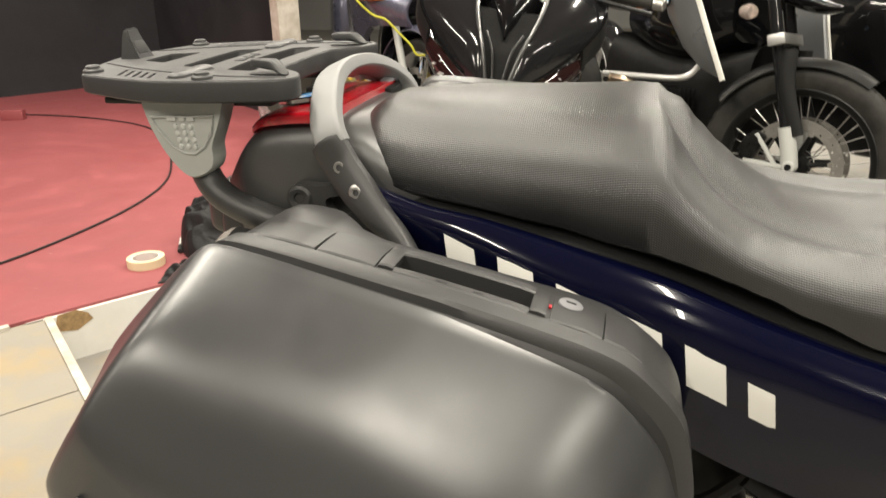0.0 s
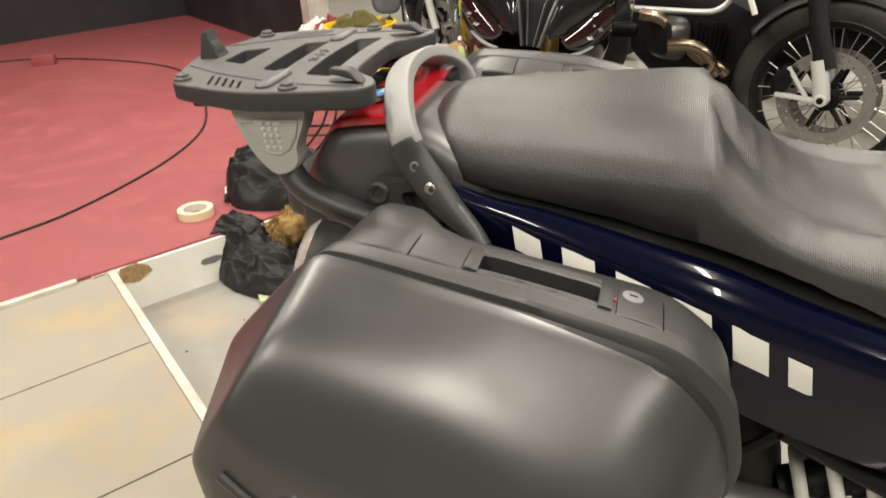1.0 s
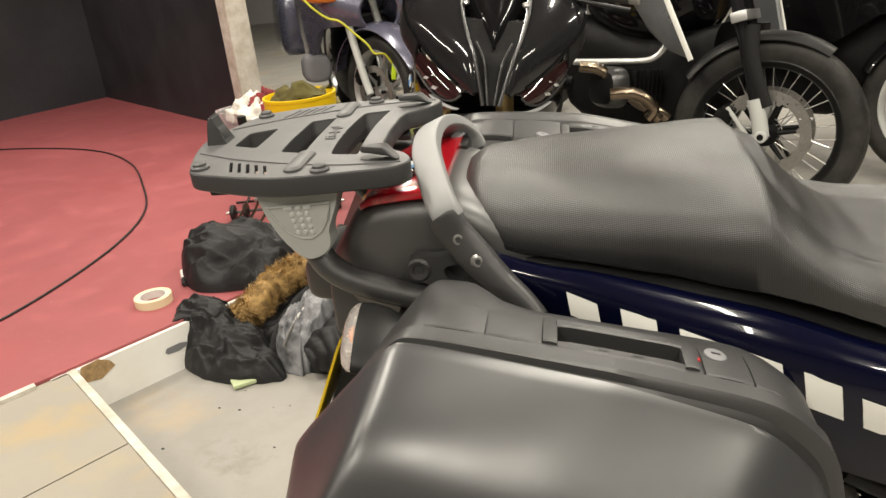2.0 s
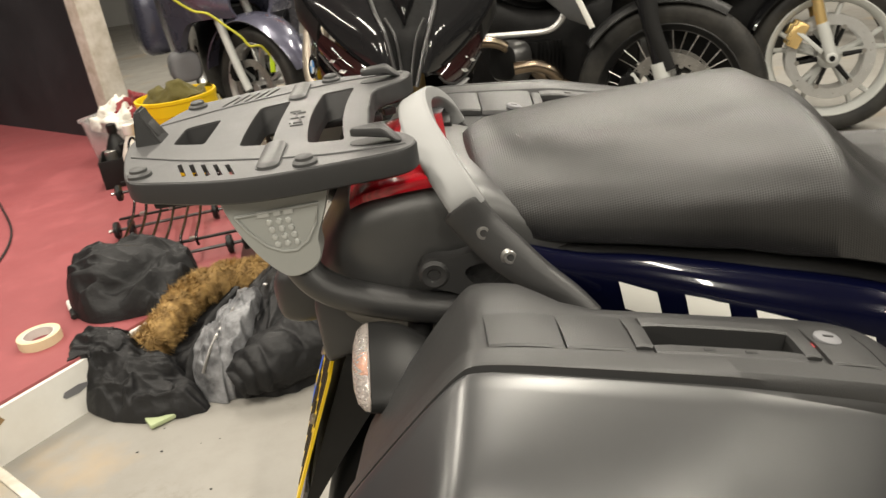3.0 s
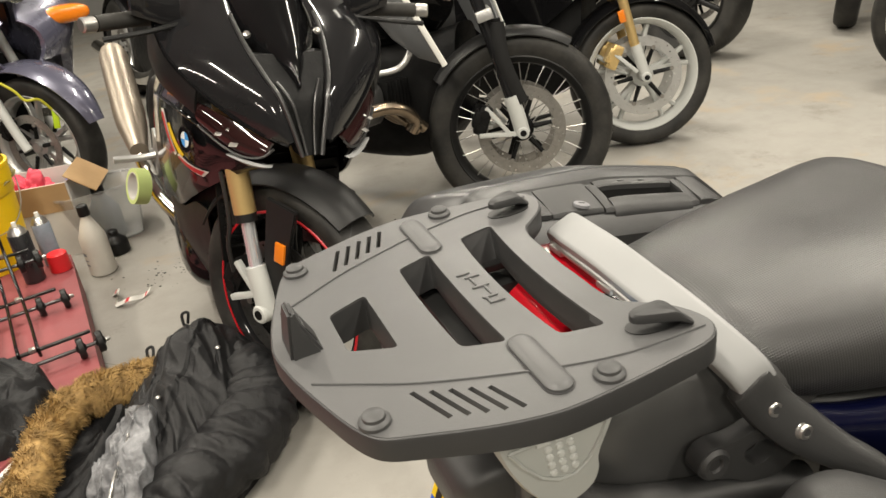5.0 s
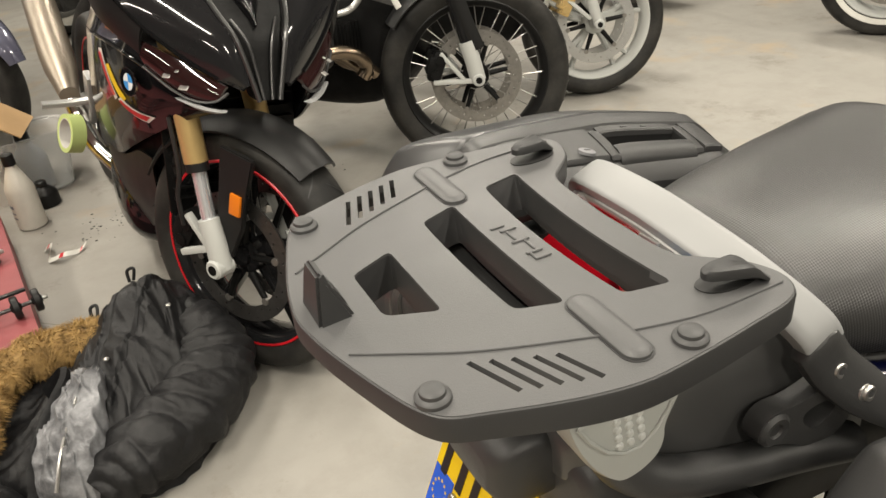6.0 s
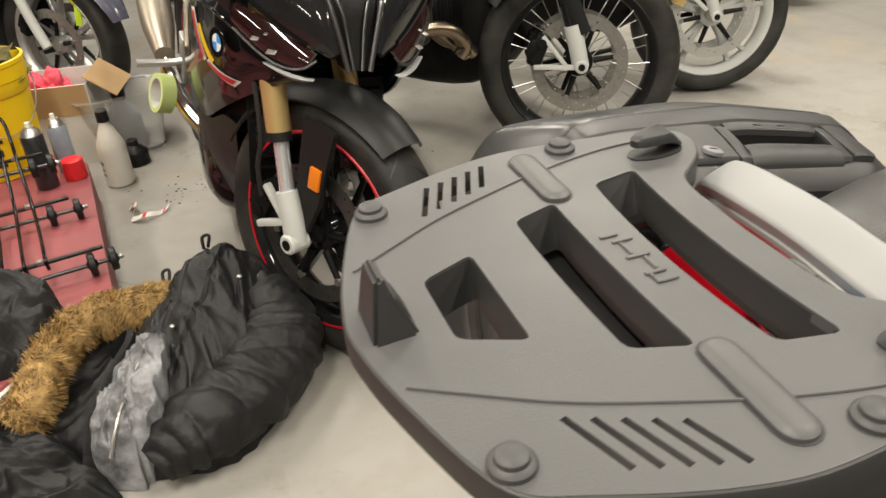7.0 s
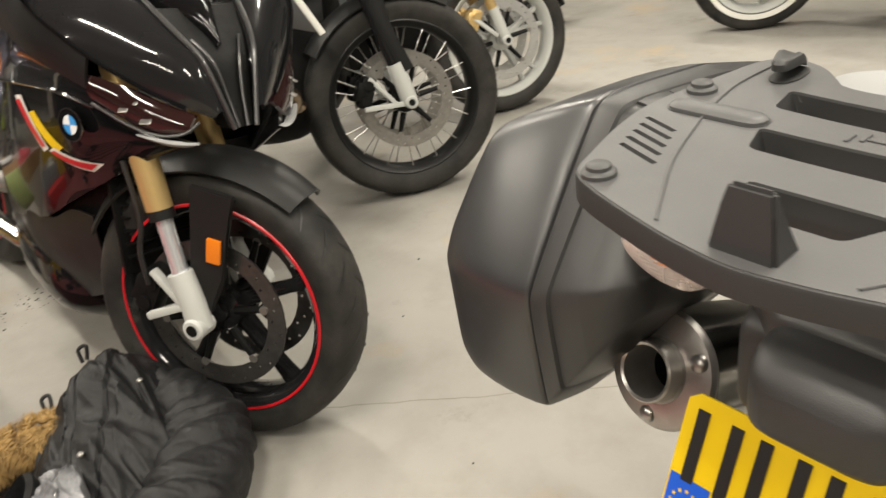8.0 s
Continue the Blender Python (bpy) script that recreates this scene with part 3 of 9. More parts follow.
# the grey boards beside it
ST0, ST1 = V(-1.245, 0.757, 0), V(-0.44, 0.03, 0)
sd = (ST1 - ST0).normalized()
BOARD = 0.137
stripn = V(-sd.y, sd.x, 0)
for k in range(3):
    for j in range(2):
        # boards lie along the stage's front line, step by step towards the camera's side
        a = ST0 + sd * (0.02 + 0.46 * k) - stripn * 0.0125
        p0, p1 = a, a + sd * 0.455
        lng0, lng1 = 0.0 + j * 1.5, 1.5 + j * 1.5 - 0.006
        q = [p0 - E1 * lng0, p1 - E1 * lng0, p1 - E1 * lng1, p0 - E1 * lng1]
        bm = poly_slab(q, 0.0, BOARD)
        solid("floor_board", bm, M["board"], "worn grey painted plywood board with tan stains", "board", "boards by the stage", "structure")
bm = B()
pc = (ST0 + ST1) / 2
box(bm, (pc.x, pc.y, 0.0685), ((ST1 - ST0).length, 0.022, 0.141), Matrix.Rotation(math.atan2(sd.y, sd.x), 3, "Z"), bevel=0.003)
solid("board_edging", bm, M["whitewood"], "chipped white timber edging along the boards", "trim", kind="structure")

# black booth walls and their white end post
def booth_wall(name, a, b, h, t=0.08):
    a, b = V(*a), V(*b)
    bm = B()
    c = (a + b) / 2
    box(bm, (c.x, c.y, STAGE + h / 2), ((b - a).length, t, h), Matrix.Rotation(math.atan2(b.y - a.y, b.x - a.x), 3, "Z"))
    return solid(name, bm, M["blackwall"], "matt black painted booth wall", "wall", kind="structure")


bk = CORNER - E1 * 0.0
booth_wall("wall_booth_back", tuple(CORNER + E2 * 0.04 + E1 * 0.04), tuple(CORNER - E1 * 6.3 + E2 * 0.04), 2.4)
W2 = V(-1.70, 3.345, 0)
booth_wall("wall_booth_side", tuple(CORNER + E1 * 0.042 - E2 * 0.0), tuple(W2 + E1 * 0.042), 2.4)
bm = B()
box(bm, (W2.x + 0.045, W2.y - 0.01, STAGE + 1.2), (0.09, 0.13, 2.4), Matrix.Rotation(math.atan2(E2.y, E2.x), 3, "Z"), bevel=0.004)
solid("booth_post", bm, M["whitewood"], "white painted timber post at the booth wall's end", "post", kind="structure")


# ---- the touring motorcycle --------------------------------------------
bike = thing("touring_motorcycle", "navy touring motorcycle with white checks and black seat", "motorcycle")

SEAT = [(-0.026, 0.070, 0.850, 0.815), (-0.020, 0.094, 0.862, 0.804), (0.0, 0.112, 0.873, 0.796), (0.08, 0.134, 0.877, 0.788), (0.18, 0.156, 0.877, 0.777),
        (0.26, 0.172, 0.878, 0.762), (0.285, 0.176, 0.876, 0.758), (0.308, 0.179, 0.867, 0.752), (0.328, 0.181, 0.842, 0.746), (0.352, 0.183, 0.818, 0.738), (0.382, 0.185, 0.797, 0.727),
        (0.42, 0.186, 0.781, 0.71), (0.48, 0.187, 0.769, 0.685), (0.60, 0.186, 0.765, 0.655), (0.75, 0.165, 0.777, 0.645), (0.82, 0.13, 0.784, 0.66)]


def seat_row(x):
    for p, q in zip(SEAT, SEAT[1:]):
        if x <= q[0]:
            t = (x - p[0]) / (q[0] - p[0])
            t = t * t * (3 - 2 * t) * 0.4 + t * 0.6
            return [i + (j - i) * t for i, j in zip(p, q)]
    return list(SEAT[-1])


# rim of the rider's hollow: (x, half width, height)
RIM = [(-0.03, 0.050, 0.85), (0.20, 0.080, 0.870), (0.285, 0.080, 0.875), (0.298, 0.098, 0.853), (0.314, 0.118, 0.829), (0.335, 0.138, 0.804), (0.362, 0.148, 0.783), (0.40, 0.154, 0.768),
       (0.44, 0.157, 0.759), (0.50, 0.160, 0.753), (0.60, 0.158, 0.752), (0.75, 0.140, 0.765), (0.82, 0.110, 0.772)]


def rim_row(x):
    for p, q in zip(RIM, RIM[1:]):
        if x <= q[0]:
            t = (x - p[0]) / (q[0] - p[0])
            return [i + (j - i) * t for i, j in zip(p, q)]
    return list(RIM[-1])


def ease(a, b, x):
    t = min(1.0, max(0.0, (x - a) / (b - a)))
    return t * t * (3 - 2 * t)


bm = B()
rings = []
xs = [-0.026, -0.024, -0.021, -0.016, -0.008, 0.004, 0.02, 0.045, 0.08, 0.12, 0.16, 0.20, 0.24] + [0.26 + 0.008 * k for k in range(39)] + [0.60, 0.65, 0.7, 0.75, 0.8, 0.82]
for x in xs:
    w, zt, zb = seat_row(x)[1:]
    hw, zr = rim_row(x)[1:]
    hw = min(hw, 0.75 * w)
    b = ease(0.278, 0.302, x)
    # a round rear that grows squarer towards the step
    n = 2.35 + 0.75 * min(1.0, max(0.0, x / 0.30))
    lift = (1 - (hw / w) ** n) ** (1 / n)
    top = zt * (1 - b) + (zb + (zr - zb) / lift) * b
    dip = 0.018 * ease(0.34, 0.44, x)
    half = []
    for k in range(11):
        a = (k / 10) * math.acos((hw / w) ** (n / 2))
        half.append((w * math.cos(a) ** (2 / n), zb + (top - zb) * math.sin(a) ** (2 / n)))
    for k in range(1, 14):
        r = 1 - k / 13
        y = hw * r
        hull = zb + (top - zb) * (1 - (y / w) ** n) ** (1 / n)
        bowl = (zt - dip) + (zr - zt + dip) * r * r - 0.0075 * b * math.sin(math.pi * r ** 3.2) ** 2
        half.append((y, hull * (1 - b) + bowl * b))
    ring = [V(x, y, z) for y, z in half] + [V(x, -y, z) for y, z in half[-2::-1]]
    for k in range(1, 24):
        c, q = math.cos(math.pi + math.pi * k / 24), math.sin(math.pi + math.pi * k / 24)
        ring.append(V(x, w * math.copysign(abs(c) ** 0.5, c) * (1 + 0.16 * q), zb + 0.020 * q))
    rings.append(ring)
skin(bm, rings)
grain = []
for ring in rings:
    run, line = 0.0, []
    for p, q in zip(ring, ring[1:] + ring[:1]):
        line.append(run)
        run += (q - p).length
    # the same girth above the middle of the seat, whatever the ring's length
    grain += [g - line[23] for g in line]
seat_part = part("seat", bm, M["seat"], bike, "black textured vinyl dual seat with a raised pillion part", 60)
girth_layer = seat_part.data.attributes.new("girth", "FLOAT", "POINT")
for k, g in enumerate(grain):
    girth_layer.data[k].value = g
bm = B()
loft(bm, [superring(x, w, zb - 0.004, zb - 0.075, 6, 24) for x, w, zb in ((-0.01, 0.10, 0.80), (0.1, 0.141, 0.786), (0.18, 0.157, 0.775), (0.26, 0.172, 0.762), (0.42, 0.185, 0.71), (0.6, 0.184, 0.66), (0.8, 0.15, 0.65))], 3)
part("seat_base", bm, M["satin"], bike)

# painted side panels: (x, top y z, ridge y z, lower y z)
PANEL = [(0.000, 0.128, 0.800, 0.143, 0.788, 0.146, 0.770), (0.060, 0.138, 0.783, 0.158, 0.776, 0.160, 0.738), (0.120, 0.148, 0.775, 0.172, 0.762, 0.176, 0.712),
         (0.200, 0.162, 0.759, 0.192, 0.734, 0.196, 0.668), (0.300, 0.174, 0.735, 0.212, 0.700, 0.212, 0.600), (0.400, 0.182, 0.699, 0.220, 0.660, 0.206, 0.548),
         (0.520, 0.186, 0.663, 0.222, 0.612, 0.184, 0.498), (0.680, 0.186, 0.635, 0.214, 0.585, 0.150, 0.470), (0.860, 0.170, 0.640, 0.190, 0.570, 0.130, 0.460)]


def panel_row(x):
    for a, b in zip(PANEL, PANEL[1:]):
        if x <= b[0]:
            t = (x - a[0]) / (b[0] - a[0])
            return [p + (q - p) * t for p, q in zip(a, b)]
    return list(PANEL[-1])


def panel_at(x, v):
    """The panel's surface at x, v from 0 (top) to 1 (bottom), on the right-hand side."""
    r = panel_row(x)
    t, m, b = V(x, -r[1], r[2]), V(x, -r[3], r[4]), V(x, -r[5], r[6])
    return t * (1 - v) ** 2 + (2 * m - 0.5 * (t + b)) * 2 * v * (1 - v) + b * v * v


for side in (1, -1):
    bm = B()
    rings = []
    for row in PANEL:
        front = [panel_at(row[0], k / 10) for k in range(11)]
        rings.append(front + [front[-1] + V(0, 0.012, 0.004), front[5] + V(0, 0.02, 0), front[0] + V(0, 0.012, -0.004)])
    loft(bm, rings, 5)
    if side < 0:
        for v in bm.verts:
            v.co.y = -v.co.y
    panel = part("side_panel", bm, M["navy"], bike, "glossy navy side panel with white check squares")
    for x0, x1, z0, z1, tall in ((0.089, 0.120, 0.763, 0.752, 0.026), (0.143, 0.178, 0.748, 0.737, 0.031), (0.200, 0.236, 0.730, 0.717, 0.034), (0.258, 0.2955, 0.711, 0.698, 0.036), (0.3155, 0.351, 0.690, 0.673, 0.038), (0.370, 0.393, 0.661, 0.652, 0.034)):
        bm = B()

        def check(u, v):
            x = x0 + (x1 - x0) * u
            want = z0 + (z1 - z0) * u - v * tall
            x += 0.004 * v
            best = min(range(101), key=lambda k: abs(panel_at(x, k / 100).z - want)) / 100
            p, q = panel_at(x, best), panel_at(x, min(1, best + 0.02))
            p2 = panel_at(x + 0.004, best)
            nrm = (q - p).cross(p2 - p)
            nrm = nrm.normalized() if nrm.length > 1e-9 else V(0, -1, 0)
            if nrm.y > 0:
                nrm = -nrm
            p = p + nrm * 0.0018
            return V(p.x, p.y * side, p.z)
        sheet(bm, check, 4, 5)
        part("check_square", bm, M["white"], panel, "white vinyl check square")

# grab rail round the back of the seat
bm = B()
rail = [(-0.031, -0.1345, 0.839), (-0.037, -0.131, 0.851), (-0.045, -0.115, 0.864), (-0.056, -0.080, 0.881), (-0.064, -0.045, 0.892), (-0.067, 0.0, 0.898),
        (-0.065, 0.050, 0.896), (-0.057, 0.088, 0.888), (-0.048, 0.112, 0.877), (-0.037, 0.130, 0.860), (-0.029, 0.1345, 0.842)]
path = spline(rail, 6)
rings = []
for i, p in enumerate(path):
    d = (path[min(i + 1, len(path) - 1)] - path[max(i - 1, 0)]).normalized()
    e = V(1, 0, 0.42).normalized()
    s = (e - d * e.dot(d)).normalized()
    u = d.cross(s)
    rings.append([p + s * 0.0165 * math.copysign(abs(math.cos(a)) ** 0.35, math.cos(a)) + u * 0.0085 * math.copysign(abs(math.sin(a)) ** 0.35, math.sin(a))
                  for a in (2 * math.pi * k / 16 for k in range(16))])
skin(bm, rings)
grab = part("grab_rail", bm, M["silver"], bike, "silver painted grab rail arching behind the seat")
# rough cast rim under its rear edge, lugs and the boss at its end
low = [p + V(-0.013, 0, -0.013) for p in path[22:66]]
bm = B()
pipe(bm, low, 0.0032, 8, 1)
part("cast_rim", bm, M["alu"], grab, "rough bare cast rim")
for k in (6, 18, 30, 38):
    bm = B()
    box(bm, low[k] + V(-0.001, 0, -0.002), (0.008, 0.022, 0.006), None, 0.002)
    part("cast_lug", bm, M["alu"], grab)
bm = B()
lathe(bm, [(0, 0.006), (0.010, 0.005), (0.017, 0.001), (0.018, -0.012)], (-0.054, 0.108, 0.858), (-0.8, 0.25, 0.35), 24)
part("end_boss", bm, M["greyfill"], grab, "grey cast boss under the rail")
bm = B()
box(bm, (-0.088, 0.091, 0.848), (0.115, 0.050, 0.034), None, 0.006)
cover = part("lamp_cover", bm, M["satin"], bike, "black cover beside the tail light")
bm = B()
box(bm, (-0.062, 0.076, 0.8665), (0.030, 0.026, 0.003), Matrix.Rotation(0.2, 3, "Z"), 0.001)
part("bright_plate", bm, M["alu"], cover)
for k, (x, y) in enumerate(((-0.112, 0.078), (-0.098, 0.100), (-0.125, 0.098))):
    bm = B()
    box(bm, (x, y, 0.878), (0.014, 0.010, 0.008), Matrix.Rotation(0.4 * k, 3, "Z"), 0.002)
    part("clip", bm, M["plastic"], cover)
for sgn in (-1, 1):
    bm = B()
    pts = [(-0.039, 0.1345, 0.845), (-0.034, 0.1358, 0.837), (-0.022, 0.139, 0.818), (-0.002, 0.149, 0.796), (0.022, 0.163, 0.775), (0.044, 0.177, 0.761), (0.062, 0.190, 0.746)]
    path = spline([(x, y * sgn, z) for x, y, z in pts], 5)
    rings = []
    for i, p in enumerate(path):
        d = (path[min(i + 1, len(path) - 1)] - path[max(i - 1, 0)]).normalized()
        s = V(0, sgn, 0)
        s = (s - d * s.dot(d)).normalized()
        u = d.cross(s)
        t = i / (len(path) - 1)
        w = 0.0195 * (1 - 0.6 * max(0, (t - 0.5) / 0.5)) * math.sqrt(max(0.25, 1 - max(0.0, 1 - t / 0.10) ** 2))
        rings.append([p + u * w * math.copysign(abs(math.cos(a)) ** 0.7, math.cos(a)) + s * 0.0095 * math.copysign(abs(math.sin(a)) ** 0.7, math.sin(a))
                      for a in (2 * math.pi * k / 14 for k in range(14))])
    skin(bm, rings)
    bracket = part("rail_bracket", bm, M["plastic"], bike, "black cast bracket with two steel bolts")
    for bx, by, bz in ((-0.022, 0.1365, 0.818), (-0.002, 0.1475, 0.796)):
        bm = B()
        nrm = V(0, sgn, 0.12)
        lathe(bm, [(0, 0.0085), (0.0030, 0.0085), (0.0034, 0.0125), (0.0056, 0.0125), (0.0066, 0.0105), (0.0082, 0.0098), (0.0088, 0.008), (0.0088, 0)], (bx, by * sgn, bz), nrm, 20)
        part("bolt", bm, M["steel"], bracket, "steel socket-head bolt")
    bm = B()
    outl = [(-0.084, 0.772), (-0.086, 0.782), (-0.080, 0.793), (-0.068, 0.796), (-0.050, 0.793), (-0.022, 0.800), (0.004, 0.800), (0.020, 0.774), (0.0, 0.742), (-0.034, 0.745), (-0.052, 0.758), (-0.066, 0.764)]
    hole = [(-0.048, 0.781), (-0.020, 0.786), (-0.006, 0.772), (-0.030, 0.757)]
    M3 = Matrix(((1, 0, 0, 0), (0, 0, sgn, 0.1365 * sgn), (0, 1, 0, 0.003), (0, 0, 0, 1)))
    slab(bm, chaikin([(x, z, 0) for x, z in outl], 2), [chaikin([(x, z, 0) for x, z in hole], 2)], -0.012, 0.004, M3)
    lathe(bm, [(0.0045, 0.001), (0.0065, 0.0045), (0.0110, 0.0055), (0.0138, 0.003), (0.0145, -0.010), (0.0045, -0.010)], (-0.0705, 0.138 * sgn, 0.783), (0, sgn, 0), 20, closed=True)
    part("mounting_arm", bm, M["plastic"], bike, "black mounting arm with a screw eye")

# tail
bm = B()
TAIL = [(0.06, 0.118, 0.80, 0.66), (0.0, 0.120, 0.846, 0.668), (-0.045, 0.120, 0.862, 0.680), (-0.09, 0.118, 0.862, 0.694), (-0.125, 0.114, 0.853, 0.704), (-0.152, 0.105, 0.831, 0.712), (-0.178, 0.088, 0.794, 0.720), (-0.196, 0.064, 0.770, 0.73)]
loft(bm, [superring(x, w, zt, zb, 5.5, 40) for x, w, zt, zb in TAIL], 4)
part("tail_unit", bm, M["tail"], bike, "matt black plastic tail unit")
bm = B()
LENS = [(-0.040, 0.114, 0.869, 0.852), (-0.075, 0.116, 0.869, 0.852), (-0.105, 0.114, 0.866, 0.849), (-0.125, 0.108, 0.860, 0.845), (-0.138, 0.098, 0.850, 0.838)]
loft(bm, [superring(x, w, zt, zb, 5.0, 36) for x, w, zt, zb in LENS], 4)
lens = part("tail_light", bm, M["redlens"], bike, "red plastic tail light lens")
roundel(bike, facing((-0.094, -0.043, 0.8685), (-0.12, 0, 1), (1, 0, 0)), 0.032)
# number plate lamp housing and hugger
bm = B()
loft(bm, [superring(x, w, zt, zb, 7, 32) for x, w, zt, zb in ((-0.10, 0.100, 0.775, 0.690), (-0.155, 0.099, 0.770, 0.684), (-0.178, 0.096, 0.764, 0.676), (-0.190, 0.092, 0.755, 0.672), (-0.194, 0.084, 0.745, 0.678))], 3)
part("tail_underside", bm, M["plastic"], bike, "black moulded block under the tail")
bm = B()
loft(bm, [superring(x, w, zt, zb, 5.5, 32, 0.008) for x, w, zt, zb in ((-0.16, 0.058, 0.770, 0.705), (-0.20, 0.057, 0.770, 0.700), (-0.222, 0.054, 0.766, 0.700), (-0.236, 0.047, 0.756, 0.704), (-0.243, 0.034, 0.744, 0.712))], 4)
part("plate_lamp_housing", bm, M["plastic"], bike, "black plate lamp housing with rounded edges")
bm = B()
slab(bm, chaikin([(-0.165, 0.700, 0), (-0.242, 0.525, 0), (-0.258, 0.490, 0), (-0.252, 0.482, 0), (-0.218, 0.530, 0), (-0.146, 0.625, 0), (-0.090, 0.690, 0), (-0.090, 0.710, 0)], 2, True, 0.12), [], -0.080, 0.080, Matrix(((1, 0, 0, 0), (0, 0, 1, 0), (0, 1, 0, 0), (0, 0, 0, 1))))
part("rear_mudguard", bm, M["satin"], bike, "black plastic rear mudguard")
# number plate
pd = V(-0.40, 0, -0.917)             # down along the plate
pn = V(-0.917, 0, 0.40)              # out of it
pc = V(-0.191, 0.016, 0.669) + pd * 0.088
PM = Matrix.Translation(pc) @ Matrix((V(0, -1, 0), -pd, pn)).transposed().to_4x4()
bm = B()
slab(bm, chaikin([(-0.115, -0.088, 0), (0.115, -0.088, 0), (0.115, 0.088, 0), (-0.115, 0.088, 0)], 3, True, 0.04), [], -0.0015, 0.0015, PM)
plate = part("number_plate", bm, M["plate"], bike, "yellow number plate with black characters")
for cx, cy, w in ((-0.083, 0.044, 0.042), (-0.028, 0.044, 0.042), (0.027, 0.044, 0.042), (0.082, 0.044, 0.042), (-0.046, -0.042, 0.042), (0.013, -0.042, 0.042), (0.072, -0.042, 0.042)):
    for dx in (-0.36, 0.36):
        bm = B()
        box(bm, (cx + dx * w, cy, 0.002), (0.011, 0.064, 0.0012))
        bm.transform(PM)
        part("plate_bar", bm, M["inkshade"], plate)
bm = B()
box(bm, (-0.0945, -0.034, 0.0019), (0.037, 0.098, 0.0010))
bm.transform(PM)
band = part("country_band", bm, M["euro"], plate, "blue band with a ring of yellow stars")
for k in range(12):
    a = 2 * math.pi * k / 12
    bm = B()
    c = V(-0.0945 + 0.0125 * math.cos(a), -0.008 + 0.0125 * math.sin(a), 0.0028)
    bm.faces.new([bm.verts.new(c + V(math.sin(2 * math.pi * j / 10) * (0.0024 if j % 2 == 0 else 0.001), math.cos(2 * math.pi * j / 10) * (0.0024 if j % 2 == 0 else 0.001), 0)) for j in range(10)])
    bm.transform(PM)
    part("star", bm, M["plate"], band)
lettering("country_code", "GB", 0.022, PM @ Matrix.Translation((-0.0945, -0.055, 0.0026)), M["plate"], band)
for sx, sy in ((-0.070, 0.002), (0.068, -0.002)):
    bm = B()
    lathe(bm, [(0, 0.005), (0.004, 0.005), (0.006, 0.0035), (0.006, 0)], (sx, sy, 0.0015), (0, 0, 1), 14)
    bm.transform(PM)
    part("plate_bolt", bm, M["steel"], plate)
bm = B()
box(bm, (0.0, -0.125, -0.012), (0.19, 0.09, 0.012), bevel=0.004)
bm.transform(PM)
part("plate_backing", bm, M["greyfill"], bike)

# indicators on short stalks
for sgn in (-1, 1):
    c = V(-0.137, 0.199 if sgn > 0 else -0.190, 0.746 if sgn > 0 else 0.728)
    tilt = 0.16 if sgn > 0 else -0.36
    a, s, u = V(-0.98, 0.02 * sgn, 0.16).normalized(), V(0.0, sgn, tilt).normalized(), V(0.16, -tilt * sgn, 0.98).normalized()

    def oval(h, r, q0=0.0):
        return [c + a * h + s * 0.047 * r * math.cos(q) + u * 0.021 * r * math.sin(q) * (1 - 0.25 * math.cos(q)) for q in (2 * math.pi * k / 28 for k in range(28))]
    bm = B()
    skin(bm, [oval(0.0, 1.0), oval(-0.012, 1.02), oval(-0.030, 0.94), oval(-0.048, 0.72), oval(-0.060, 0.40), oval(-0.064, 0.08)])
    pipe(bm, [c - a * 0.04 - s * 0.01, c - a * 0.045 - V(0, 0.05 * sgn, 0), c - a * 0.045 - V(0, 0.09 * sgn, 0)], 0.012, 10, 4)
    ind = part("indicator", bm, M["satin"], bike, "black rear indicator with a clear lens")
    bm = B()
    skin(bm, [oval(0.0005, 0.985), oval(0.005, 0.96), oval(0.011, 0.80), oval(0.0145, 0.48), oval(0.0155, 0.08)])
    part("lens", bm, M["riblens"], ind, "clear ribbed lens over an amber bulb")
    bm = B()
    skin(bm, [oval(0.001, 0.26), oval(0.004, 0.22), oval(0.006, 0.08)])
    part("bulb", bm, M["amber"], ind)
    bm = B()
    skin(bm, [oval(0.0003, 0.95), oval(0.0009, 0.90), oval(0.0004, 0.5), oval(0.0003, 0.05)])
    part("reflector", bm, M["reflector"], ind)

# silencer
bm = B()
ax = V(-0.86, 0.06, 0.35).normalized()
tip = V(-0.118, 0.256, 0.578)
lathe(bm, [(0.0, -0.46), (0.05, -0.45), (0.066, -0.40), (0.068, -0.03), (0.067, -0.004), (0.063, 0.0)], tip - ax * 0.05, ax, 36)
can = part("silencer", bm, M["chrome"], bike, "polished steel silencer with a round outlet")
bm = B()
lathe(bm, [(0.0665, -0.006), (0.0675, 0.0), (0.064, 0.005), (0.050, 0.009), (0.037, 0.010), (0.0345, 0.013), (0.0335, 0.030), (0.0315, 0.032), (0.0285, 0.030), (0.0275, 0.012), (0.0270, -0.02)], tip - ax * 0.05, ax, 36)
part("end_cap", bm, M["endcap"], can, "satin steel end cap with a short outlet pipe", 30)
bm = B()
lathe(bm, [(0.0278, -0.001), (0.0278, -0.06), (0.0, -0.06)], tip - ax * 0.05, ax, 28)
part("outlet_bore", bm, M["dark"], can)
for k in range(3):
    bm = B()
    d, s, u = axes(ax)
    q = 2 * math.pi * k / 3 + 0.5
    lathe(bm, [(0, 0.0075), (0.006, 0.007), (0.0095, 0.004), (0.0105, 0)], tip - ax * 0.0445 + (math.cos(q) * s + math.sin(q) * u) * 0.052, ax, 14)
    part("rivet", bm, M["steel"], can)
bm = B()
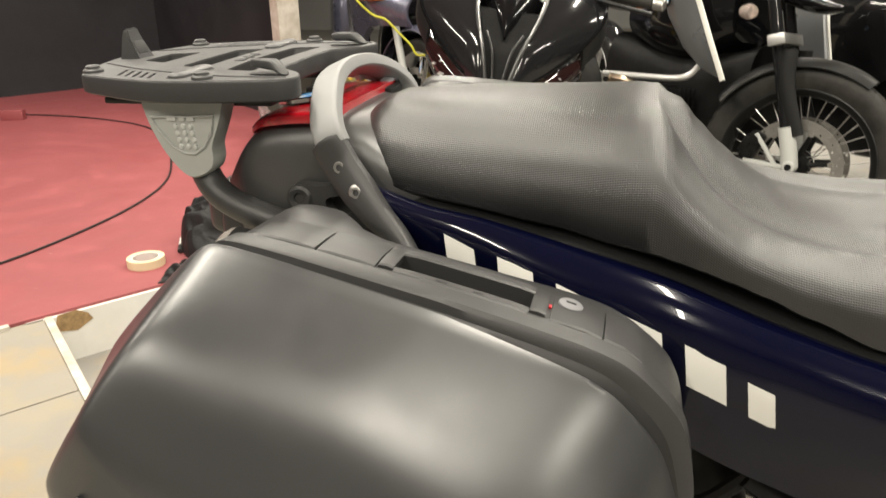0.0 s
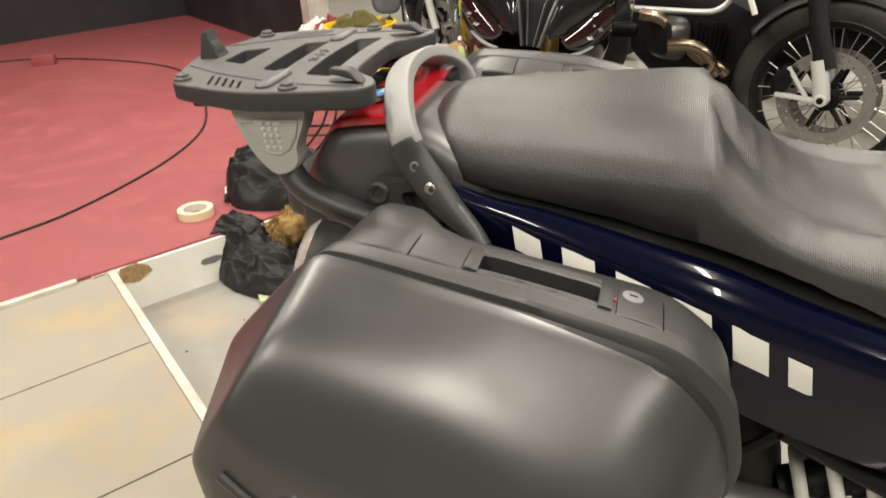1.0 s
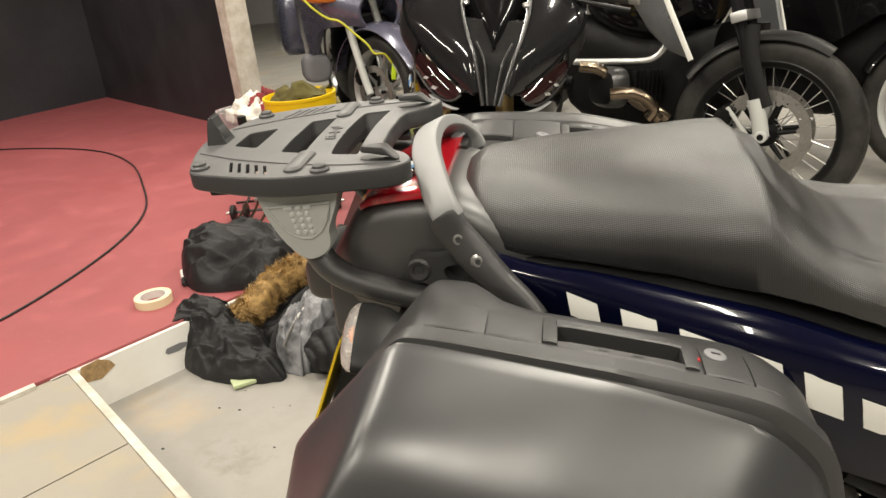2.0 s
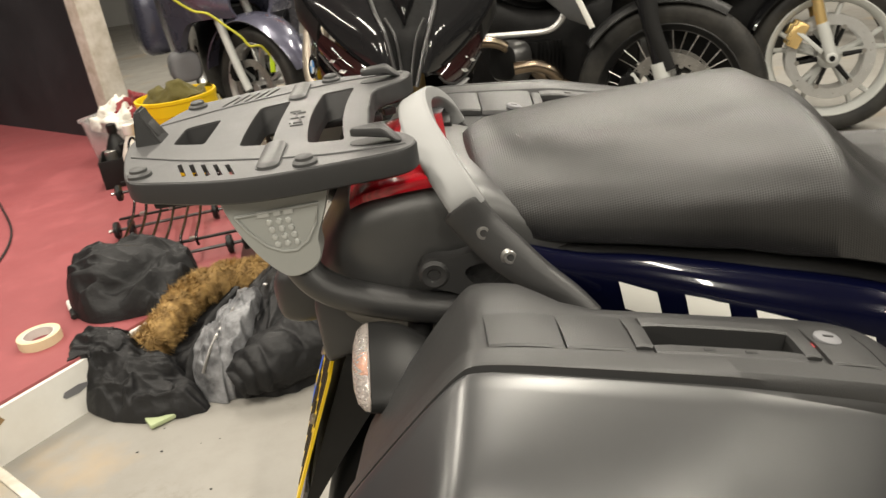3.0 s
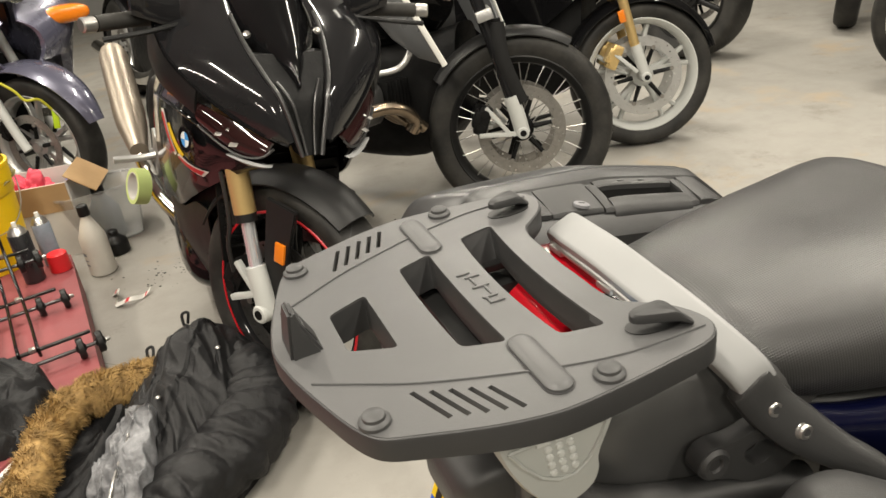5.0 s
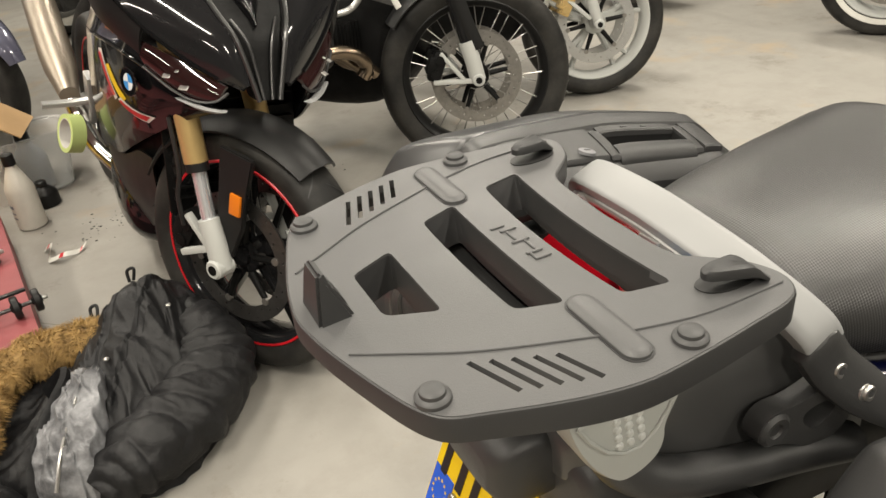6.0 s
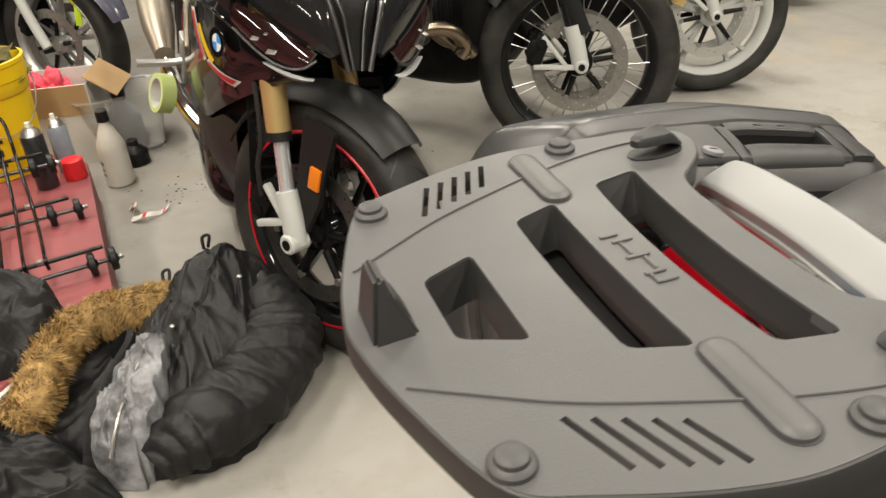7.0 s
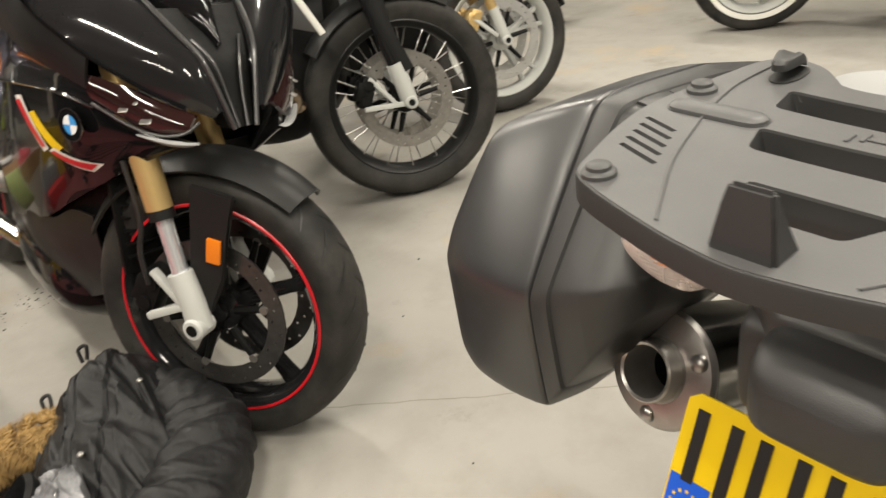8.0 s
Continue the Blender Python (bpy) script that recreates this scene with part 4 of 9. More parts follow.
pipe(bm, [(0.30, 0.22, 0.38), (0.42, 0.17, 0.30), (0.6, 0.10, 0.27)], 0.024, 14, 5)
part("exhaust_pipe", bm, M["chrome"], bike)

# rear wheel, swing arm, spring, foot-rest casting
WH = V(0.09, 0.0, 0.333)


def tyre_profile(r, w, rim):
    pts = chaikin([(rim, -w * 0.36, 0), (r * 0.86, -w * 0.5, 0), (r * 0.955, -w * 0.46, 0), (r, -w * 0.2, 0), (r, w * 0.2, 0), (r * 0.955, w * 0.46, 0), (r * 0.86, w * 0.5, 0), (rim, w * 0.36, 0)], 2, False)
    return [(p.x, p.y) for p in pts]


def add_tyre(parent, c, r, w, rim, grooves=0, seg=72, m=Matrix.Identity(4), mat_key="rubber"):
    bm = B()
    lathe(bm, tyre_profile(r, w, rim), c, (0, 1, 0), seg)
    bm.transform(m)
    t = part("tyre", bm, M[mat_key], parent, "worn black rubber tyre")
    if grooves:
        bm = B()
        for k in range(grooves):
            for sg in (-1, 1):
                a = 2 * math.pi * (k + 0.25 * sg) / grooves
                pts = []
                for j in range(5):
                    f = j / 4
                    aa = a - 0.085 * f
                    yy = sg * w * (0.10 + 0.34 * f)
                    rr = r + 0.0008 - (0 if abs(yy) < w * 0.2 else (abs(yy) / w - 0.2) ** 2 * 0.72 * r)
                    pts.append(V(c[0] + rr * math.cos(aa), c[1] + yy, c[2] + rr * math.sin(aa)))
                tg = [V(-math.sin(a), 0, math.cos(a)) * 0.0022 * (1.2 - 0.8 * abs(j - 2) / 2) for j in range(5)]
                vs = [(bm.verts.new(p - q), bm.verts.new(p + q)) for p, q in zip(pts, tg)]
                for p, q in zip(vs, vs[1:]):
                    bm.faces.new((p[0], p[1], q[1], q[0]))
        bm.transform(m)
        tagged(part("tread_groove", bm, M["inkshade"], t), kind="stuff")
    return t


wheel = part("rear_wheel", (lambda b: (lathe(b, [(0.215, -0.06), (0.222, -0.062), (0.222, -0.052), (0.205, -0.045), (0.20, 0), (0.205, 0.045), (0.222, 0.052), (0.222, 0.062), (0.215, 0.06), (0.19, 0), ], WH, (0, 1, 0), 48, closed=True), b)[1])(B()), M["alu"], bike)
add_tyre(wheel, WH, 0.333, 0.17, 0.21, 26)
bm = B()
lathe(bm, [(0.330, -0.094), (0.344, -0.090), (0.351, -0.055), (0.353, 0.0), (0.351, 0.055), (0.344, 0.090), (0.330, 0.094), (0.339, 0.084), (0.346, 0.0), (0.339, -0.084)], WH, (0, 1, 0), 36, True, (radians(70), radians(202)))
part("wheel_hugger", bm, M["satin"], bike, "black plastic hugger over the rear tyre")
for k in range(5):
    a = 2 * math.pi * k / 5 + 0.3
    bm = B()
    pipe(bm, [WH + V(math.cos(a) * 0.04, 0, math.sin(a) * 0.04), WH + V(math.cos(a) * 0.2, 0, math.sin(a) * 0.2)], 0.018, 8, 2)
    part("spoke", bm, M["alu"], wheel)
bm = B()
cyl(bm, WH + V(0, -0.10, 0), WH + V(0, 0.1, 0), 0.055, None, 24, bev=0.01)
part("hub", bm, M["alu"], wheel)
bm = B()
loft(bm, [[V(x, yc + w * math.cos(q), zc + h * math.sin(q)) for q in (2 * math.pi * k / 20 for k in range(20))]
          for x, yc, w, zc, h in ((0.02, -0.10, 0.03, 0.34, 0.05), (0.09, -0.105, 0.045, 0.345, 0.085), (0.20, -0.105, 0.040, 0.335, 0.055), (0.30, -0.105, 0.042, 0.335, 0.060), (0.40, -0.10, 0.04, 0.33, 0.05), (0.55, -0.095, 0.032, 0.34, 0.036), (0.75, -0.09, 0.03, 0.36, 0.035))], 4)
arm = part("swing_arm", bm, M["alu"], bike, "cast aluminium swing arm with final drive")
bm = B()
lathe(bm, [(0, 0.02), (0.010, 0.02), (0.011, 0.012), (0.020, 0.010), (0.024, 0.0)], (0.385, -0.142, 0.352), (0, -1, 0.2), 6)
part("drive_bolt", bm, M["steel"], arm)
bm = B()
spa, spb = V(0.43, -0.07, 0.375), V(0.66, -0.05, 0.455)
d, s, u = axes(spb - spa)
coil = [spa + d * (spb - spa).length * i / 120 + 0.047 * (math.cos(i / 120 * 2 * math.pi * 6) * s + math.sin(i / 120 * 2 * math.pi * 6) * u) for i in range(121)]
pipe(bm, coil, 0.0085, 10, 1, smooth=False)
part("shock_spring", bm, M["white"], bike, "white coil spring of the rear shock")
bm = B()
cyl(bm, spa - d * 0.02, spb, 0.026, None, 18)
cyl(bm, spa + d * 0.06, spa + d * 0.075, 0.03, None, 18)
part("shock_body", bm, M["satin"], bike)
bm = B()
pipe(bm, [(0.395, -0.125, 0.50), (0.48, -0.13, 0.455), (0.60, -0.135, 0.395)], 0.013, 10, 4)
pipe(bm, [(0.40, -0.12, 0.50), (0.37, -0.11, 0.46), (0.335, -0.10, 0.43)], 0.009, 8, 4)
part("frame_tube", bm, M["satin"], bike, "black rear frame tube")
bm = B()
pipe(bm, [(0.315, -0.215, 0.425), (0.36, -0.212, 0.408), (0.44, -0.21, 0.402), (0.53, -0.205, 0.405)], 0.013, 10, 5, up=(0, 1, 0))
pipe(bm, [(0.325, -0.214, 0.42), (0.36, -0.21, 0.375), (0.44, -0.207, 0.345), (0.54, -0.2, 0.335)], 0.011, 10, 5)
pipe(bm, [(0.385, -0.212, 0.405), (0.385, -0.21, 0.36)], 0.009, 8, 2)
pipe(bm, [(0.50, -0.206, 0.40), (0.475, -0.205, 0.345)], 0.010, 8, 2)
cyl(bm, (0.528, -0.221, 0.405), (0.528, -0.19, 0.405), 0.016, None, 18, bev=0.003)
part("footrest_casting", bm, M["alu"], bike, "cast aluminium pillion footrest hanger")
bm = B()
box(bm, (0.60, -0.20, 0.405), (0.13, 0.03, 0.10), bevel=0.012)
cyl(bm, (0.553, -0.225, 0.438), (0.553, -0.19, 0.438), 0.019, None, 20, bev=0.004)
part("footrest_plate", bm, M["alu"], bike)
bm = B()
lathe(bm, [(0, 0.006), (0.004, 0.006), (0.005, 0.009), (0.009, 0.009), (0.01, 0)], (0.528, -0.221, 0.405), (0, -1, 0), 16)
lathe(bm, [(0, 0.006), (0.004, 0.006), (0.005, 0.009), (0.011, 0.009), (0.012, 0)], (0.553, -0.225, 0.438), (0, -1, 0), 16)
part("hanger_bolt", bm, M["steel"], bike)
bm = B()
loft(bm, [superring(x, w, zt, zb, 3, 20) for x, w, zt, zb in ((0.36, 0.07, 0.66, 0.46), (0.5, 0.11, 0.66, 0.36), (0.75, 0.14, 0.62, 0.28), (1.0, 0.15, 0.62, 0.25))], 2)
part("engine_and_frame", bm, M["dark"], bike)
bm = B()
loft(bm, [superring(x, w, zt, zb, 2.6, 24) for x, w, zt, zb in ((0.80, 0.12, 0.80, 0.62), (0.86, 0.16, 0.88, 0.62), (1.0, 0.19, 0.95, 0.62), (1.2, 0.18, 0.95, 0.64), (1.35, 0.10, 0.90, 0.66))], 4)
part("fuel_tank", bm, M["navy"], bike)
bm = B()
lathe(bm, [(0.215, -0.05), (0.222, -0.05), (0.20, 0), (0.222, 0.05), (0.215, 0.05), (0.19, 0)], (1.72, 0, 0.31), (0, 1, 0), 40, closed=True)
fw = part("front_wheel", bm, M["alu"], bike)
add_tyre(fw, V(1.72, 0, 0.31), 0.31, 0.12, 0.21)
for k in range(5):
    bm = B()
    a = 2 * math.pi * k / 5
    pipe(bm, [V(1.72, 0, 0.31), V(1.72 + math.cos(a) * 0.2, 0, 0.31 + math.sin(a) * 0.2)], 0.016, 8, 2)
    part("spoke", bm, M["alu"], fw)
for sgn in (-1, 1):
    bm = B()
    pipe(bm, [(1.72, sgn * 0.10, 0.31), (1.42, sgn * 0.10, 0.98)], 0.022, 12, 2)
    part("fork_leg", bm, M["satin"], bike)

# ---- panniers ----------------------------------------------------------
CASE = [  # the same corner at inner wall, flat top's edge, seam, shoulder and outer face: (x, z)
    [(-0.046, 0.804), (-0.050, 0.809), (-0.057, 0.813), (-0.078, 0.766), (-0.128, 0.686)],
    [(0.125, 0.766), (0.125, 0.767), (0.125, 0.764), (0.060, 0.698), (0.000, 0.630)],
    [(0.256, 0.735), (0.260, 0.732), (0.250, 0.716), (0.170, 0.648), (0.130, 0.588)],
    [(0.310, 0.690), (0.310, 0.682), (0.295, 0.667), (0.235, 0.605), (0.180, 0.545)],
    [(0.322, 0.595), (0.323, 0.598), (0.315, 0.598), (0.274, 0.570), (0.205, 0.500)],
    [(0.235, 0.440), (0.235, 0.440), (0.235, 0.440), (0.220, 0.450), (0.160, 0.470)],
    [(-0.100, 0.455), (-0.100, 0.455), (-0.100, 0.455), (-0.092, 0.475), (-0.080, 0.505)],
    [(-0.165, 0.500), (-0.168, 0.510), (-0.170, 0.515), (-0.156, 0.545), (-0.130, 0.562)],
    [(-0.150, 0.675), (-0.160, 0.700), (-0.163, 0.708), (-0.168, 0.640), (-0.147, 0.655)],
]
CASE_LEFT = [  # cut away underneath for the silencer
    [(-0.045, 0.824), (-0.055, 0.844), (-0.095, 0.800), (-0.155, 0.690)],
    [(0.130, 0.793), (0.120, 0.828), (0.090, 0.785), (0.000, 0.660)],
    [(0.262, 0.765), (0.262, 0.792), (0.235, 0.745), (0.150, 0.630)],
    [(0.315, 0.720), (0.318, 0.735), (0.285, 0.680), (0.200, 0.580)],
    [(0.330, 0.670), (0.335, 0.640), (0.300, 0.600), (0.220, 0.540)],
    [(0.250, 0.650), (0.235, 0.500), (0.215, 0.498), (0.170, 0.503)],
    [(-0.080, 0.650), (-0.100, 0.495), (-0.100, 0.498), (-0.100, 0.512)],
    [(-0.165, 0.672), (-0.162, 0.510), (-0.165, 0.518), (-0.163, 0.535)],
    [(-0.172, 0.712), (-0.176, 0.666), (-0.173, 0.668), (-0.166, 0.664)],
]
CASES = {-1: CASE, 1: CASE_LEFT}
LEVELS = {-1: (0.225, 0.333, 0.347, 0.440, 0.466), 1: (0.225, 0.345, 0.460, 0.487)}


def case_corner(corner, y):
    lv = LEVELS[-1 if len(corner) == 5 else 1]
    y = min(max(y, lv[0]), lv[-1])
    k = max(i for i in range(len(lv) - 1) if y >= lv[i])
    t = (y - lv[k]) / (lv[k + 1] - lv[k])
    a, b = corner[k], corner[k + 1]
    return V(a[0] + (b[0] - a[0]) * t, 0, a[1] + (b[1] - a[1]) * t)


def case_ring(y, grow=0.0, table=CASE):
    c = V(0.07, 0, 0.63 if table is CASE else 0.67)
    out = []
    for corner in table:
        # the shoulder is eased over a few millimetres
        p = sum((case_corner(corner, y + d * (0.7 if table is CASE else 0.3)) for d in (-0.026, -0.017, -0.008, 0, 0.008, 0.017, 0.026)), V(0, 0, 0)) / 7 if y > 0.385 else case_corner(corner, y)
        p = p + (p - c).normalized() * grow
        out.append(p)
    cut = []
    for i, p in enumerate(out):
        # the front end is rounder than the rest
        w = 0.17 if table is CASE and i in (2, 3, 4) else 0.07
        cut += [p + (out[i - 1] - p) * w, p + (out[(i + 1) % len(out)] - p) * w]
    out = chaikin(cut, 3, True, 0.22)
    return [V(p.x, y, p.z) for p in out]


def case_top(x, y, table=CASE):
    """Height of the case's upper side."""
    ring = case_ring(y, 0.0, table)
    best = 0.0
    for a, b in zip(ring, ring[1:] + ring[:1]):
        if min(a.x, b.x) <= x <= max(a.x, b.x) and a.x != b.x:
            best = max(best, a.z + (b.z - a.z) * (x - a.x) / (b.x - a.x))
    return best


def shrunk(ring, k, y):
    c = sum(ring, V(0, 0, 0)) / len(ring)
    return [V(c.x + (p.x - c.x) * k, y, c.z + (p.z - c.z) * k) for p in ring]


def pannier(sgn, m, label, right):
    case = thing("pannier", label, "pannier", m, "pair of panniers")
    flip = Matrix.Diagonal((1, sgn, 1, 1))
    table = CASES[sgn]

    depth = LEVELS[sgn][-1]

    def ring_at(y, grow=0.0):
        return case_ring(y, grow, table)

    def out_at(y):
        """The lid's levels, drawn in or out to this case's depth."""
        return 0.347 + (y - 0.347) * (depth - 0.347) / 0.140

    def put(name, bm, material, parent, lab="", sharp=38):
        bm.transform(flip)
        return part(name, bm, material, parent, lab, sharp)
    bm = B()
    inner = [(0.2255, -0.020), (0.228, -0.012), (0.233, -0.006), (0.241, -0.002), (0.252, 0.0)] if right else [(0.227, -0.042), (0.232, -0.030), (0.241, -0.018), (0.252, -0.009), (0.264, -0.003), (0.274, 0.0)]
    skin(bm, [shrunk(ring_at(0.225), 0.80, 0.225)] + [ring_at(y, g) for y, g in inner] + [ring_at(0.30), ring_at(0.333), ring_at(0.337), ring_at(0.3385, -0.003), ring_at(0.3395, -0.013)])
    if right:
        # the rear of the case reaches further inwards
        for v in bm.verts:
            k = min(1.0, max(0.0, (0.045 - v.co.x) / 0.05)) * min(1.0, max(0.0, (0.285 - v.co.y) / 0.06))
            v.co.y -= 0.042 * k * k * (3 - 2 * k)
    h0, h1 = (0.0670, 0.2020) if right else (0.0880, 0.2260)
    well = (h0 + 0.0125, h1 - 0.0125, 0.2725, 0.2985)
    for co, no in (((well[0], 0, 0), (1, 0, 0)), ((well[1], 0, 0), (1, 0, 0)), ((0, well[2], 0), (0, 1, 0)), ((0, well[3], 0), (0, 1, 0))):
        bmesh.ops.bisect_plane(bm, geom=bm.verts[:] + bm.edges[:] + bm.faces[:], plane_co=co, plane_no=no)
    gone = []
    for f in bm.faces:
        c = f.calc_center_median()
        if well[0] < c.x < well[1] and well[2] < c.y < well[3] and c.z > 0.69:
            gone.append(f)
    bmesh.ops.delete(bm, geom=gone, context="FACES")
    body = put("body_shell", bm, M["plastic"], case, "grained black inner shell", 30)
    # black strip added to give the seam's gap its shade
    bm = B()
    skin(bm, [ring_at(0.3386, -0.0045), ring_at(0.3390, -0.0035), ring_at(0.3440, -0.0035), ring_at(0.3444, -0.0045)], caps=False)
    put("rubber_seal", bm, M["inkshade"], body, "black strip standing in for the seam's shade")
    # raised bead round the seam
    bm = B()
    skin(bm, [ring_at(0.312, 0.0004), ring_at(0.314, 0.0042), ring_at(0.334, 0.0048), ring_at(0.3375, 0.003), ring_at(0.3388, -0.004)], caps=False)
    put("seam_bead", bm, M["plastic"], body)
    bm = B()
    rings = [ring_at(0.3405, -0.0125), ring_at(0.3425, -0.0125), ring_at(0.3440, -0.004), ring_at(0.3462, 0.0005), ring_at(0.350, 0.002)]
    ys = [0.36, 0.38, 0.40, 0.42, 0.435, 0.444, 0.450, 0.455, 0.460, 0.465, 0.470, 0.475, 0.480]
    rings += [ring_at(out_at(y), 0.002 + (0.001 if right else 0.009) * math.sin((y - 0.347) / 0.14 * math.pi)) for y in ys]
    last = ring_at(depth)
    rings += [ring_at(depth - 0.0015, 0.001), shrunk(last, 0.985, depth + 0.0015), shrunk(last, 0.94, depth + 0.0030), shrunk(last, 0.75, depth + 0.0045), shrunk(last, 0.4, depth + 0.0052), shrunk(last, 0.1, depth + 0.0055)]
    skin(bm, rings)
    for _ in range(16 if right else 3):
        bmesh.ops.smooth_vert(bm, verts=[v for v in bm.verts if v.co.y > 0.362], factor=0.5, use_axis_x=True, use_axis_y=True, use_axis_z=True)
    lid = put("lid", bm, M["lid"], case, "smooth satin black lid", 60)
    # bar and roundel low on the lid
    bm = B()
    pipe(bm, [(-0.120, depth + 0.002, 0.648), (-0.092, depth + 0.004, 0.622), (-0.068, depth + 0.005, 0.600), (-0.045, depth + 0.005, 0.590)], 0.0055, 8, 3)
    put("lid_bar", bm, M["plastic"], lid)
    rb = roundel(lid, Matrix.Identity(4), 0.0215)
    rm = facing((-0.053, (depth + 0.005) * sgn, 0.612), (0, sgn, 0.04))
    for o in (rb, *rb.children_recursive):
        o.data.transform(rm)

    def on(x, y, h):
        d = V(0.02, 0, case_top(x + 0.01, y, table) - case_top(x - 0.01, y, table)).normalized()
        return V(x, y, case_top(x, y, table)) + V(-d.z, 0, d.x) * h

    def plate(name, x0, x1, y0, y1, h, material, parent, lab="", low=-0.004, dip=0.0):
        """A raised panel that follows the top of the case."""
        bm = B()
        nx = max(2, int((x1 - x0) / 0.012))
        rows = []
        for i in range(nx + 1):
            x = x0 + (x1 - x0) * i / nx
            e = min(i, nx - i) == 0
            hh = h - (0.001 if e else 0)
            rows.append([on(x, y0 - 0.0005, low), on(x, y0, hh - 0.0015 - dip), on(x, y0 + 0.002, hh - dip * 0.6), on(x, (y0 + y1) / 2, hh), on(x, y1 - 0.002, hh), on(x, y1, hh - 0.0012), on(x, y1 + 0.0005, low)])
        skin(bm, rows)
        return put(name, bm, material, parent, lab, 30)
    y0, y1 = 0.256, 0.3115
    if right:
        rear, locked, gap = (-0.036, 0.0155), (0.2060, 0.2460), (0.0175, 0.0655)
        plate("top_panel", *gap, y0, y1, 0.004, M["plastic"], body, dip=0.004)
        plate("top_panel", *rear, y0, y1, 0.004, M["plastic"], body, dip=0.004)
        plate("top_panel", 0.2475, 0.2760, y0, y1, 0.004, M["plastic"], body, dip=0.004)
        lx, ly = 0.219, 0.2755
    else:
        locked = (0.0165, 0.0860)
        plate("top_panel", -0.032, 0.0145, y0, y1, 0.004, M["plastic"], body)
        plate("top_panel", 0.2280, 0.2560, y0, y1, 0.004, M["plastic"], body)
        lx, ly = 0.060, 0.266
    plate("lock_panel", *locked, y0, y1, 0.004, M["plastic"], body, dip=0.004)
    # handle well: blackened to hold its shade, flush bar along its inner side
    bm = B()
    rim = [(well[0], well[2]), (well[1], well[2]), (well[1], well[3]), (well[0], well[3])]
    skin(bm, [[on(x, y, -0.0005) for x, y in rim], [on(x, y, -0.042) for x, y in rim], [on((x + 0.15) / 2, (y + 0.285) / 2, -0.046) for x, y in rim]])
    bm.faces.ensure_lookup_table()
    top = max(bm.faces, key=lambda f: f.calc_center_median().z)
    bmesh.ops.delete(bm, geom=[top], context="FACES")
    put("handle_well", bm, M["inkshade"], body, "", 20)
    handle = plate("handle", h0 + 0.012, h1 - 0.012, 0.251, 0.2725, 0.0045, M["plastic"], case, "black hinged carrying handle", -0.012, 0.009)
    for a, b in ((h0, h0 + 0.0125), (h1 - 0.0125, h1)):
        plate("handle_arm", a, b, 0.254, 0.304, 0.0042, M["plastic"], handle, dip=0.005)
    plate("handle_sill", h0 + 0.013, h1 - 0.013, 0.2985, y1, 0.0035, M["plastic"], body)
    rot = Matrix((V(0.96, 0, -0.28), V(0, 1, 0), V(0.28, 0, 0.96))).transposed()
    upn = V(0.28, 0, 0.96)
    bm = B()
    lathe(bm, [(0.0, 0.0025), (0.0088, 0.0025), (0.0102, 0.0015), (0.0102, -0.002)], on(lx, ly, 0.003), upn, 24)
    lock = put("lock", bm, M["greyfill"], case, "round steel key lock")
    bm = B()
    box(bm, on(lx, ly, 0.0056), (0.008, 0.0020, 0.001), rot)
    put("keyhole", bm, M["inkshade"], lock)
    bm = B()
    box(bm, on(h1 + 0.0020, 0.284, -0.0005), (0.0022, 0.005, 0.004), rot)
    put("latch_mark", bm, M["red"], body, "small red latch mark")
    for xx in (h0 + 0.052, h0 + 0.082):
        bm = B()
        box(bm, on(xx, 0.305, 0.0034), (0.009, 0.003, 0.001), rot)
        put("drain_slot", bm, M["inkshade"], body)
    return case


pannier(-1, Matrix.Identity(4), "black plastic motorcycle pannier with a smooth lid, closed", True)
pannier(1, Matrix.Identity(4), "black plastic motorcycle pannier above the silencer, closed", False)

# ---- luggage rack ------------------------------------------------------
rack = thing("luggage_rack", "dark grey moulded plastic top-case rack bolted behind the seat", "luggage rack")
RZ = 0.9085
RACK_LEAN = Matrix.Translation((0, 0, RZ)) @ Matrix.Rotation(radians(1.2), 4, "X") @ Matrix.Translation((0, 0, -RZ))


def rack_outline(grow=0.0):
    half = [(-0.349, 0.0), (-0.346, 0.024), (-0.341, 0.047), (-0.331, 0.081), (-0.3225, 0.106), (-0.315, 0.121), (-0.306, 0.1295), (-0.288, 0.1365), (-0.258, 0.1475), (-0.230, 0.1555), (-0.200, 0.160), (-0.160, 0.1575), (-0.120, 0.1525), (-0.090, 0.148), (-0.0765, 0.1405), (-0.0715, 0.126), (-0.080, 0.104), (-0.0975, 0.0865), (-0.109, 0.075), (-0.1140, 0.055), (-0.1150, 0.025)]
    pts = half + [(-0.1160, 0.0)] + [(x, -y) for x, y in half[:0:-1]]
    c = V(-0.22, 0, 0)
    ring = spline([(x, y, 0) for x, y in pts], 4, True)
    if grow:
        n = len(ring)
        res = []
        for i, p in enumerate(ring):
            d = (ring[(i + 1) % n] - ring[i - 1]).normalized()
            nn = V(d.y, -d.x, 0)
            if nn.dot(p - c) < 0:
                nn = -nn
            res.append(p + nn * grow)
        ring = res
    return ring


